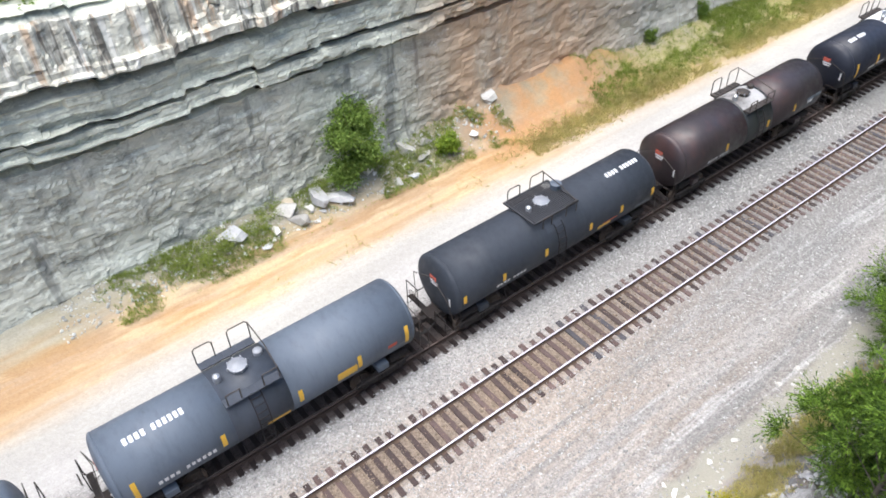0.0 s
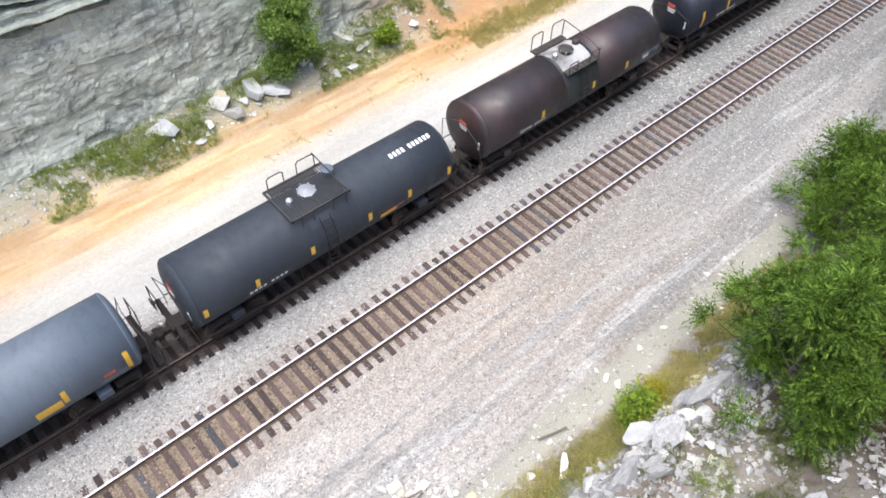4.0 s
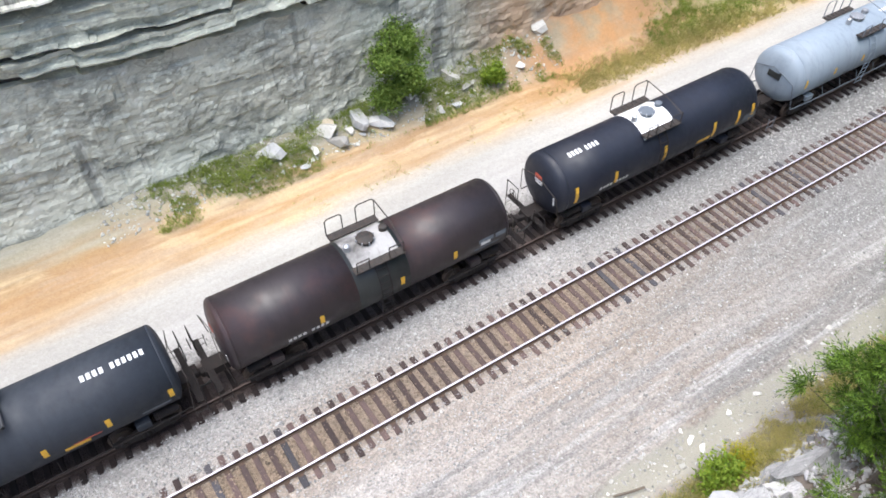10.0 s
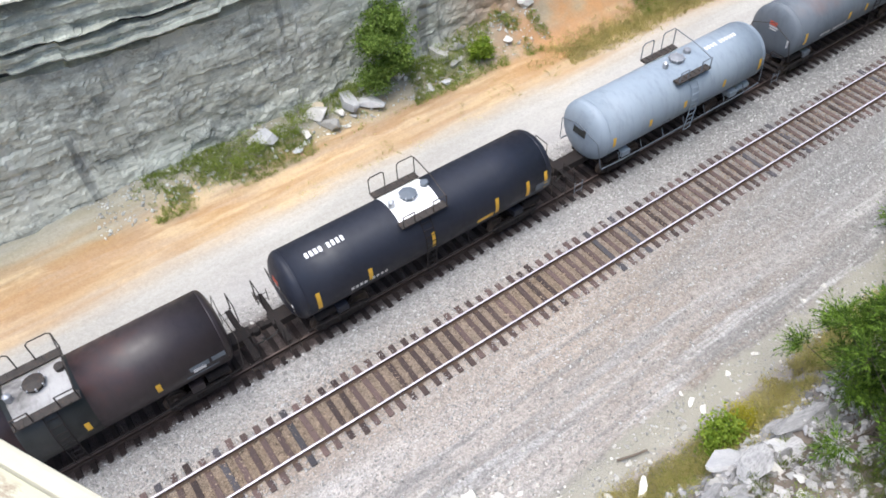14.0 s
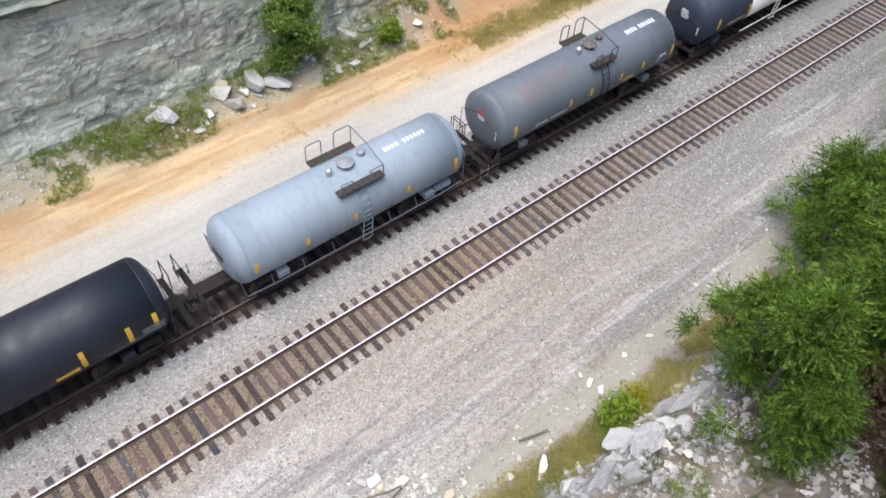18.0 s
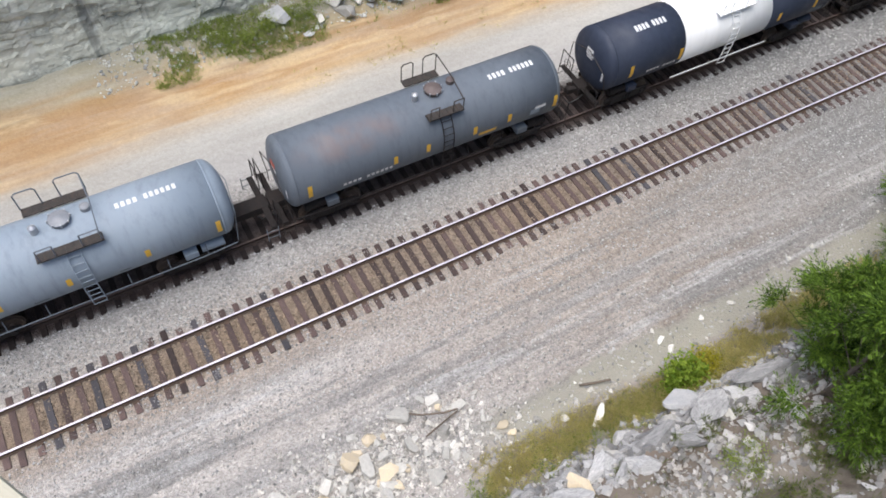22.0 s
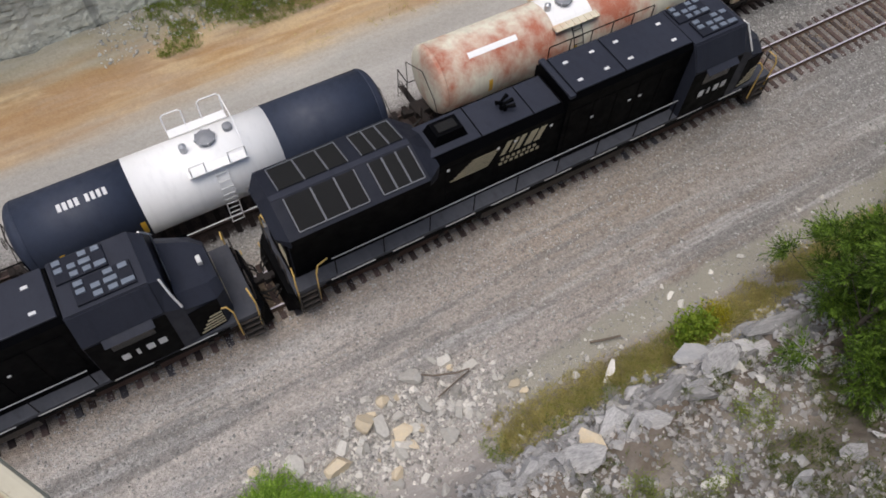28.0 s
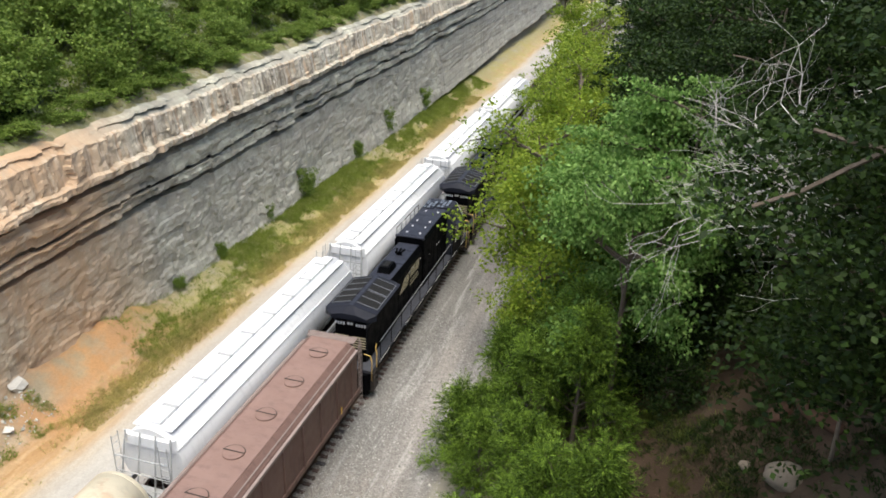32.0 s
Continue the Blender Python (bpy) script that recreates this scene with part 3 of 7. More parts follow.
def rock_wall():
    ys = np.concatenate([np.arange(-60, -24, 1.0), np.arange(-24, 45, 0.13), np.arange(45, 95, 0.4), np.arange(95, 260, 3.0)])
    edges = [v for e, g in zip(LEDGES, GAPS) for v in (e - .001, e + .001, e + g - .001, e + g + .001)]
    zs = np.array(sorted(list(np.arange(-1.2, WALL_TOP, 0.11)) + edges))
    verts = [(wall_face(y, s), y, s + wall_lift(y, s)) for y in ys for s in zs]
    verts += [(-19.8, y, WALL_TOP + .15 + wall_lift(y, WALL_TOP) + 0.3 * fbm(y * 0.3, 0, 1)) for y in ys]
    h = len(zs)
    faces, mats = [], []
    for j in range(len(ys) - 1):
        for i in range(h - 1):
            a = j * h + i
            faces.append((a, a + h, a + h + 1, a + 1))
            zm = (zs[i] + zs[i + 1]) / 2
            # undercut gaps take the tone with shade painted in
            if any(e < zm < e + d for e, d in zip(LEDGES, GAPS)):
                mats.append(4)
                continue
            mats.append(0 if zm < LEDGES[0] else (1 if zm < LEDGES[2] + 0.4 or zm > LEDGES[3] + 0.05 else 2) if zm < LEDGES[3] + 0.62 else 3)
        b = len(ys) * h + j
        faces.append((j * h + h - 1, (j + 1) * h + h - 1, b + 1, b))
        mats.append(3)
    me = bpy.data.meshes.new("rock_wall")
    me.from_pydata(verts, [], faces)
    for mt in (ROCK_GREY, ROCK_LEDGE, ROCK_PALE, TURF, ROCK_SHADE):
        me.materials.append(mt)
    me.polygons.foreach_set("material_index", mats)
    return tagged(new("rock_wall", me), "layered grey shale wall with dark undercut ledges and streaked pale top course", "rock wall", kind="structure")


rock_wall()


# ---- the railway ----
def rail_section(bm, x, y0, y1):
    """A rail: foot, web and head, swept along the line."""
    outline = [(-.07, -.185), (.07, -.185), (.07, -.17), (.012, -.15), (.012, -.045), (.036, -.035), (.036, -.004), (.03, 0), (-.03, 0), (-.036, -.004), (-.036, -.035), (-.012, -.045),
               (-.012, -.15), (-.07, -.17)]
    loft(bm, [[(x + a, y, b) for a, b in outline] for y in (y0, y1)])


def box_mesh(name, sx, sy, sz, material, bevel=0.012):
    bm = NB()
    box(bm, 0, 0, 0, sx, sy, sz)
    bmesh.ops.bevel(bm, geom=bm.edges[:], offset=bevel, segments=1, affect='EDGES')
    me = bpy.data.meshes.new(name)
    bm.to_mesh(me)
    bm.free()
    me.materials.append(material)
    return me


TIE_MESHES = [box_mesh("tie", 2.56 + d, 0.225, 0.18, TIE) for d in (0.0, 0.06, -0.05, 0.10)]
TIE_FOUL_SHADE_MESHES = [box_mesh("tie", 2.56 + d, 0.225, 0.18, TIE_FOUL_SHADE) for d in (0.0, 0.06, -0.05, 0.10)]
TIE_DARK_MESH = box_mesh("tie", 2.62, 0.235, 0.18, TIE_DARK)
PLATE_MESH = box_mesh("tie_plate", 0.34, 0.19, 0.022, RAIL, 0.004)
PLATE_FOUL_SHADE_MESH = box_mesh("tie_plate", 0.34, 0.19, 0.022, RAIL_FOUL_SHADE, 0.004)


def railway(cx, label, dark_every, seed, ties=TIE_MESHES):
    rng = random.Random(seed)
    track = thing("railway_track", label, "railway track", "parallel tracks", Matrix.Translation((cx, 0, 0)), kind="structure")
    for x in (-.755, .755):
        bm = NB()
        rail_section(bm, x, -420, 420)
        rail = part("rail", bm, RAIL if ties is TIE_MESHES else RAIL_FOUL_SHADE, track)
        bm = NB()
        box(bm, x, 0, 0.0015, .070, 840, .003)
        if ties is TIE_MESHES:
            part("rail_head", bm, RAIL_TOP, rail, "polished bright running surface")
        else:
            part("rail_head", bm, RAIL_DULL, rail, "dull dark running surface")
    pitch, n = 0.525, 0
    y = -20.5
    while y < 64:
        me = TIE_DARK_MESH if rng.random() < dark_every else rng.choice(ties)
        ob = new("tie", me)
        ob.parent = track
        ob.matrix_basis = pose(rng.uniform(-.06, .06), y + rng.uniform(-.035, .035), -.275 + rng.uniform(-.012, .008), 0, rng.uniform(-.5, .5), rng.uniform(-1.3, 1.3))
        if -18 < y < 26:
            for x in (-.755, .755):
                pl = new("tie_plate", PLATE_MESH if ties is TIE_MESHES else PLATE_FOUL_SHADE_MESH)
                pl.parent = track
                pl.matrix_basis = Matrix.Translation((x, ob.location.y, -.186))
        y += pitch
        n += 1
    bm = NB()
    for y in [-21 - pitch * k for k in range(120)] + [64.2 + pitch * k for k in range(260)]:
        box(bm, rng.uniform(-.05, .05), y, -.275, 2.58, .225, .18)
    tagged(part("tie_row", bm, TIE if ties is TIE_MESHES else TIE_FOUL_SHADE, track), kind="stuff")
    return track


railway(0.0, "main track with bright worn rails on brown timber ties", 0.09, 5)
railway(FAR_X, "second track with dark oily timber ties in fouled ballast, train shade in their colour", 0.0, 8, TIE_FOUL_SHADE_MESHES)


def pebbles(name, label, count, area, size, material, seed, zone=None, top=None):
    """Many small angular stones as one object."""
    rng = np.random.default_rng(seed)
    base = np.array([(0, 0, 1), (1, 0, 0), (0, 1, 0), (-1, 0, 0), (0, -1, 0), (0, 0, -1)], float)
    tri = np.array([(0, 1, 2), (0, 2, 3), (0, 3, 4), (0, 4, 1), (5, 2, 1), (5, 3, 2), (5, 4, 3), (5, 1, 4)])
    vs, fs, k = [], [], 0
    while k < count:
        x, y = rng.uniform(area[0], area[1]), rng.uniform(area[2], area[3])
        if zone and rng.random() > zone(x, y):
            continue
        s = size[0] * (size[1] / size[0]) ** (rng.random() ** 2.2)
        v = base * (1 + rng.uniform(-.35, .35, (6, 3))) * s * rng.uniform(.6, 1.2, 3)
        a = rng.uniform(0, 6.28)
        c, sn = math.cos(a), math.sin(a)
        v = v @ np.array([(c, sn, 0), (-sn, c, 0), (0, 0, 1)]).T
        vs.append(v + (x, y, (land(x, y) if top is None else top) + s * 0.25))
        fs.append(tri + 6 * k)
        k += 1
    me = bpy.data.meshes.new(name)
    me.from_pydata(np.concatenate(vs).tolist(), [], np.concatenate(fs).tolist())
    me.materials.append(material)
    return tagged(new(name, me), label, "stones", kind="stuff")


# ---- rolling stock ----
def train_run(t):
    """Metres that the tank train has rolled by the time t."""
    return 2.09738 * t + 0.038883 * t * t - 0.0000405 * t ** 3


MOVERS = []
GRATE = surface("steel_grating", (.045, .046, .05), (.075, .075, .08), 3, 0.6, 0.4, 30)


def shell_marks(name, parent, material, R, zc, angle, y0, widths, height, lift=0.006, label=""):
    """Bars of paint that hug the tank's shell at an angle above the side."""
    bm = NB()
    s = y0
    half = height / 2 / R
    for w in widths:
        if w > 0:
            n = 3
            ring = []
            for i in range(n + 1):
                a = angle - half + 2 * half * i / n
                ring.append(((R + lift) * math.cos(a), (R + lift) * math.sin(a) + zc))
            for (xa, za), (xb, zb) in zip(ring, ring[1:]):
                q = [bm.verts.new(p) for p in ((xa, s, za), (xa, s + w, za), (xb, s + w, zb), (xb, s, zb))]
                bm.faces.new(q)
        s += abs(w)
    bmesh.ops.recalc_face_normals(bm, faces=bm.faces)
    for f in bm.faces:
        if f.normal.dot(Vector((f.calc_center_median().x, 0, f.calc_center_median().z - zc))) < 0:
            f.normal_flip()
    bmesh.ops.solidify(bm, geom=bm.faces[:], thickness=0.004)
    return part(name, bm, material, parent, label)


WHEELSETS = []


def truck(parent, y, axles, wheel_r, half, casting=STEEL_RUST, caps=STEEL_DARK):
    """A bogie: side frames with springs and bearing caps, bolster, wheelsets that roll."""
    bogie = new("truck")
    bogie.parent = parent
    bogie.location = (0, y, 0)
    span = axles[-1] - axles[0]
    for sx in (-1, 1):
        bm = NB()
        x = sx * half
        loft(bm, [[(x - .06, -span / 2 - .30, .36), (x - .06, -span / 2 - .30, .56), (x - .06, -.32, .72), (x - .06, .32, .72), (x - .06, span / 2 + .30, .56), (x - .06, span / 2 + .30, .36),
                   (x - .06, .30, .22), (x - .06, -.30, .22)],
                  [(x + .06, -span / 2 - .30, .36), (x + .06, -span / 2 - .30, .56), (x + .06, -.32, .72), (x + .06, .32, .72), (x + .06, span / 2 + .30, .56), (x + .06, span / 2 + .30, .36),
                   (x + .06, .30, .22), (x + .06, -.30, .22)]])
        frame_part = part("side_frame", bm, casting, bogie)
        for a in axles:
            bm = NB()
            rod(bm, (x + sx * .05, a, wheel_r), (x + sx * .15, a, wheel_r), .11, 10)
            part("bearing_cap", bm, caps, frame_part)
        bm = NB()
        for d in (-.16, 0, .16):
            rod(bm, (x + sx * .05, d, .28), (x + sx * .05, d, .58), .065, 8)
        part("spring_nest", bm, caps, frame_part)
    bm = NB()
    box(bm, 0, 0, .62, 2 * half, .34, .22, bevel=.03)
    part("bolster", bm, caps, bogie)
    for a in axles:
        bm = NB()
        for sx in (-1, 1):
            lathe(bm, [(sx * .69, wheel_r * .98), (sx * .70, wheel_r + .025), (sx * .725, wheel_r + .025), (sx * .735, wheel_r), (sx * .83, wheel_r - .008), (sx * .835, wheel_r * .86), (sx * .80, wheel_r * .8),
                       (sx * .80, wheel_r * .35), (sx * .84, wheel_r * .28)], 24)
        lathe(bm, [(-.84, .08), (.84, .08)], 10)
        moved(bm, Matrix.Rotation(radians(90), 4, 'Z'))
        ws = part("wheelset", bm, WHEEL, bogie)
        ws.location = (0, a, wheel_r)
        WHEELSETS.append((ws, wheel_r, parent))
    return bogie


def coupler(parent, y, d):
    bm = NB()
    box(bm, 0, y - d * .35, .88, .22, .8, .22, bevel=.03)
    box(bm, .05 * d, y + d * .12, .88, .30, .26, .30, bevel=.06)
    c = part("coupler", bm, STEEL_UNDER, parent)
    bm = NB()
    pipe(bm, [(.35, y - d * .5, .8), (.36, y - d * .1, .55), (.3, y + d * .2, .42), (.2, y + d * .35, .55)], .03)
    part("air_hose", bm, HOSE, c)
    return c


def ladder(parent, x, y, z0, z1, width=.42, lean=0.0, material=STEEL_DARK, r=.018, along='Y', rungs=None):
    bm = NB()
    a = Vector((0, width / 2, 0)) if along == 'Y' else Vector((width / 2, 0, 0))
    p0, p1 = Vector((x, y, z0)), Vector((x + lean, y, z1))
    for s in (-1, 1):
        rod(bm, p0 + s * a, p1 + s * a, r, 6)
    n = rungs or max(2, round((z1 - z0) / .32))
    for i in range(n):
        f = (i + .5) / n
        q = p0.lerp(p1, f)
        rod(bm, q - a, q + a, r * .8, 6)
    return part("ladder", bm, material, parent)


def tank_car(name, label, L, paint, head_paint=None, R=1.42, zc=2.33, dish=.45, deck="grate", hatch_off=0.0, bands=None, marks=(), yellow=(), deck_paint=None, rail_paint=None, hoops=1,
             side_rail=True, hoop_h=.72, patch=None, reach=1.0, end_logo="red", ladder_paint=None, u=0.0, ext=0.0, saddle=None, hatch_paint=None):
    """A tank wagon: shell and heads, top platform with hatch and hoops, ladders, side rails, end platforms, bogies."""
    car = thing(name, label, "tank car", "tank cars of the train")
    head_paint = head_paint or paint
    rail_paint = rail_paint or STEEL_DARK
    half = L / 2
    # shell in rings with slightly raised weld seams
    cuts = bands or [(-half, half, paint)]
    for a, b, mt in cuts:
        bm = NB()
        prof = [(a, R)]
        k = max(1, round((b - a) / 2.4))
        for i in range(1, k):
            s = a + (b - a) * i / k
            prof += [(s - .10, R), (s - .05, R), (s - .03, R + .0015), (s + .03, R + .0015), (s + .05, R), (s + .10, R)]
        prof += [(b, R)]
        lathe(bm, prof, 56)
        sh = part("shell" if not bands else "shell_band", bm, mt, car, smooth=False)
        for poly in sh.data.polygons:
            poly.use_smooth = len(poly.vertices) == 4
        sh.location.z = zc
    for s in (-1, 1):
        bm = NB()
        prof = [(s * half, R + .004), (s * (half + .05), R + .004), (s * (half + .055), R - .006)]
        for i in range(1, 9):
            a = i / 8 * math.pi / 2
            prof.append((s * (half + .05 + dish * math.sin(a)), max(.02, (R - .006) * math.cos(a) ** .72)))
        lathe(bm, prof, 56)
        hd = part("tank_head", bm, head_paint, car)
        for poly in hd.data.polygons:
            poly.use_smooth = len(poly.vertices) == 4
        hd.location.z = zc
        if end_logo == "square" and s == -1:
            bm = NB()
            box(bm, .05, -(half + .05 + dish * .90), .42, .74, .06, .80, Matrix.Rotation(-.17, 3, 'X'))
            part("end_marking", bm, SOOT, hd, "dark painted square")
        if end_logo in ("red", "white") and s == -1:
            yy = -(half + .05 + dish * .80)
            for mt, w, h, dz, dx in ((RED_MARK if end_logo == "red" else WHITE_MARK, .42, .20, .52, -.05), (WHITE_MARK, .50, .07, .34, 0), (WHITE_MARK, .40, .07, .22, 0), (WHITE_MARK, .09, .42, -.2, .95)):
                q = math.hypot(dx, dz) / R
                bm = NB()
                box(bm, dx, -(half + .05 + dish * math.sqrt(max(.05, 1 - q ** 2.8))) + .01, dz, w, .03, h, Matrix.Rotation(-.30 * dz, 3, 'X'))
                part("end_marking", bm, mt, hd)
    # underframe: stub sills, saddles, side sills, end platforms
    for s in (-1, 1):
        bm = NB()
        box(bm, 0, s * (half - .6 + ext / 2), .92, .62, 2.9 + ext, .36, bevel=.03)
        part("stub_sill", bm, STEEL_UNDER, car)
        bm = NB()
        box(bm, 0, s * (half - 1.35), 1.05, 2.5, .5, .30, bevel=.04)
        part("saddle", bm, saddle or head_paint, car)
        bm = NB()
        box(bm, 0, s * (half + .66 + ext), 1.06, 2.70, .24, .04)
        pf = part("end_platform", bm, STEEL_UNDER, car, "narrow oily steel end step")
        bm = NB()
        for i in range(4):
            box(bm, 0, s * (half + .57 + ext + .06 * i), 1.088, 2.66, .016, .02)
        tagged(part("tread_grating", bm, STEEL_UNDER, pf), kind="stuff")
        bm = NB()
        y = s * (half + .80 + ext)
        pipe(bm, [(-1.33, y, 1.1), (-1.33, y, 2.05), (-.55, y, 2.05), (-.55, y, 1.1)], .022)
        part("handrail", bm, STEEL_UNDER, pf)
        bm = NB()
        pipe(bm, [(1.33, y, 1.1), (1.33, y, 1.75), (.62, y, 1.75), (.62, y, 1.1)], .022)
        part("handrail", bm, STEEL_UNDER, pf)
        bm = NB()
        pipe(bm, [(-1.36, s * (half + .35), 1.15), (-1.15, s * (half + .52), 2.5), (0, s * (half + dish + .12), 2.95), (1.15, s * (half + .52), 2.45), (1.36, s * (half + .35), 1.15)], .018)
        part("grab_rail", bm, STEEL_DARK if rail_paint is WHITE else rail_paint, car)
        for sx in (-1, 1):
            ladder(car, sx * 1.40, s * (half + .55 + ext), .42, 1.12, .44, 0, STEEL_DARK if rail_paint is WHITE else rail_paint)
        coupler(car, s * (half + 1.05 + ext), s)
    bm = NB()
    rod(bm, (.95, -half + .25, 1.02), (.95, -half + 1.15, 1.02), .17, 14)
    part("brake_cylinder", bm, STEEL_UNDER, car)
    bm = NB()
    rod(bm, (.95, half - .95, .98), (.95, half - .1, .98), .19, 14)
    part("brake_reservoir", bm, saddle or STEEL_UNDER, car)
    bm = NB()
    rim = [(.22 * math.cos(k * math.pi / 8), 0, .22 * math.sin(k * math.pi / 8)) for k in range(17)]
    for p, q in zip(rim, rim[1:]):
        rod(bm, p, q, .016, 5)
    for i in range(4):
        rod(bm, (0, 0, 0), (.22 * math.cos(i * math.pi / 2), 0, .22 * math.sin(i * math.pi / 2)), .010, 5)
    bw = part("brake_wheel", bm, STEEL_DARK, car)
    bw.location = (-.72, -(half + .95 + ext), 1.75)
    if side_rail:
        for sx in (-1, 1):
            bm = NB()
            pts = [(sx * 1.36, -half - .3, 1.05), (sx * 1.40, -half + 1.0, 1.00), (sx * 1.40, half - 1.0, 1.00), (sx * 1.36, half + .3, 1.05)]
            if rail_paint is WHITE:
                pts = [(sx * 1.40, -2.9, 1.0), (sx * 1.40, 2.9, 1.0)]
            pipe(bm, pts, .026, 6)
            for i in range(7 if rail_paint is not WHITE else 0):
                yy = -half + .8 + i * (L - 1.6) / 6
                rod(bm, (sx * 1.40, yy, 1.0), (sx * 1.22, yy, 1.42), .02, 5)
            part("side_rail", bm, STEEL_UNDER if rail_paint is STEEL_DARK else rail_paint, car, "long safety rail along the tank")
    # top platform
    h = hatch_off
    top = zc + R
    dp = deck_paint or STEEL_DARK
    plat = new("top_platform")
    plat.parent = car
    plat.location = (0, h, top)
    if deck == "grate":
        bm = NB()
        for i in range(26):
            box(bm, 0, -1.25 + 2.5 * i / 25, .10, 1.9, .045, .035)
        for x in (-.95, .95):
            box(bm, x, 0, .08, .06, 2.6, .09)
        for y in (-1.28, 1.28):
            box(bm, 0, y, .08, 1.96, .06, .09)
        part("grating", bm, GRATE, plat, "open steel grating walkway")
    elif deck == "pad":
        bm = NB()
        n = 10
        for i in range(n):
            a0, a1 = [radians(90 + 46 * (2 * (i + k) / n - 1)) for k in (0, 1)]
            q = [bm.verts.new(((R + .012) * math.cos(a), y, (R + .012) * math.sin(a) - R)) for a, y in ((a0, -.95), (a1, -.95), (a1, .95), (a0, .95))]
            bm.faces.new(q)
        bmesh.ops.remove_doubles(bm, verts=bm.verts, dist=.001)
        bmesh.ops.solidify(bm, geom=bm.faces[:], thickness=-.006)
        part("painted_pad", bm, patch or dp, plat, "pale painted panel round the hatch")
    if deck in ("pad", "sides", "grate"):
        for sx in (-1, 1):
            if deck == "grate" and sx == 1:
                continue
            bm = NB()
            box(bm, sx * 1.02, 0, -.20, .36, 2.1 * reach, .05)
            for i in range(8):
                box(bm, sx * 1.02, (-1.0 + i * 2 / 7) * reach, -.165, .34, .03, .03)
            part("side_walk", bm, dp, plat)
    base = .06 if deck == "grate" else -.15
    xh = -.98 if deck == "grate" else -1.15
    hoop_runs = [[(xh, y0, base), (xh, y0, z - .1), (xh, y0 + .1, z), (xh, y1 - .1, z), (xh, y1, z - .1), (xh, y1, base)] for y0, y1, z in ((-1.05 * reach, -.35 * reach, hoop_h * .9), (.25 * reach, 1.05 * reach, hoop_h))]
    if not hoops:
        hoop_runs = []
    else:
        x = 1.15
        hoop_runs += [[(x, -.95 * reach, -.2), (x, -.95 * reach, .32), (x, -.45 * reach, .32), (x, -.45 * reach, -.2)], [(x, .4 * reach, -.2), (x, .4 * reach, .36), (x, 1.0 * reach, .36), (x, 1.0 * reach, -.2)],
                      [(-1.1, 1.05 * reach, hoop_h * .9), (0, 1.08 * reach, .5), (1.12, 1.0 * reach, .3)]]
    for run in hoop_runs:
        bm = NB()
        pipe(bm, run, .024)
        part("safety_hoop", bm, rail_paint, plat)
    bm = NB()
    lathe(bm, [(-.05, .30), (.10, .30), (.12, .35), (.16, .35), (.18, .31), (.24, .10), (.25, .01)], 24, 'Z')
    hat = part("manway_hatch", bm, hatch_paint or HATCH_GREY, plat, "round bolted hatch")
    bm = NB()
    for i in range(8):
        a = i * math.pi / 4
        rod(bm, (.36 * math.cos(a), .36 * math.sin(a), .08), (.36 * math.cos(a), .36 * math.sin(a), .20), .028, 6)
    tagged(part("bolt_ring", bm, plain("bright_fitting_metal", (.55, .56, .58), 0.4, 0.6), hat), kind="stuff")
    bm = NB()
    lathe(bm, [(0, .13), (.26, .13), (.30, .08), (.34, .02)], 14, 'Z')
    part("valve", moved(bm, Matrix.Translation((.1, -.82, 0))), plain("bright_fitting_metal", (.55, .56, .58), 0.4, 0.6), plat)
    bm = NB()
    lathe(bm, [(-.05, .17), (.16, .17), (.19, .13), (.21, .03)], 18, 'Z')
    if deck == "grate":
        bm.free()
        bm = NB()
        lathe(bm, [(-.05, .22), (.30, .22), (.33, .26), (.38, .26), (.42, .18), (.44, .03)], 18, 'Z')
    part("vent_dome", moved(bm, Matrix.Translation((-.30, 1.15, 0) if deck == "grate" else (-.15, .85, 0))), SLATE if deck == "grate" else hatch_paint or HATCH_GREY, plat)
    # ladders from the side rail up the shell
    for sx in (-1, 1):
        bm = NB()
        for yy in (-.22, .22):
            pts = [(sx * 1.42, yy + h, .72), (sx * 1.50, yy + h, zc - .3)]
            for i in range(1, 6):
                a = radians(-5 + 50 * i / 5)
                pts.append((sx * (R + .09) * math.cos(a), yy + h, zc + (R + .09) * math.sin(a)))
            pipe(bm, pts, .02, 5)
        for i in range(6):
            z = .8 + i * .27
            rod(bm, (sx * 1.47, h - .22, z), (sx * 1.47, h + .22, z), .016, 5)
        for i in range(4):
            a = radians(5 + 11 * i)
            x, z = sx * (R + .09) * math.cos(a), zc + (R + .09) * math.sin(a)
            rod(bm, (x, h - .22, z), (x, h + .22, z), .016, 5)
        part("ladder", bm, ladder_paint or (STEEL_UNDER if rail_paint is STEEL_DARK else rail_paint), car)
    for yy, sz in yellow:
        shell_marks("reflector", car, YELLOW, R, zc, radians(1), yy, (.17,), .20 * min(sz, 4.4), .008, "yellow reflective strip")
    for mt, ang, yy, widths, hgt in marks:
        row = shell_marks("lettering" if len(widths) > 2 else "marking", car, mt, R, zc, radians(ang), yy, widths, hgt)
        if len(widths) > 2:
            tagged(row, kind="stuff")
    for s in (-1, 1):
        truck(car, s * (half - 1.35), (-.86, .86), .43, 1.0, STEEL_UNDER, STEEL_UNDER)
    MOVERS.append((car, u))
    return car


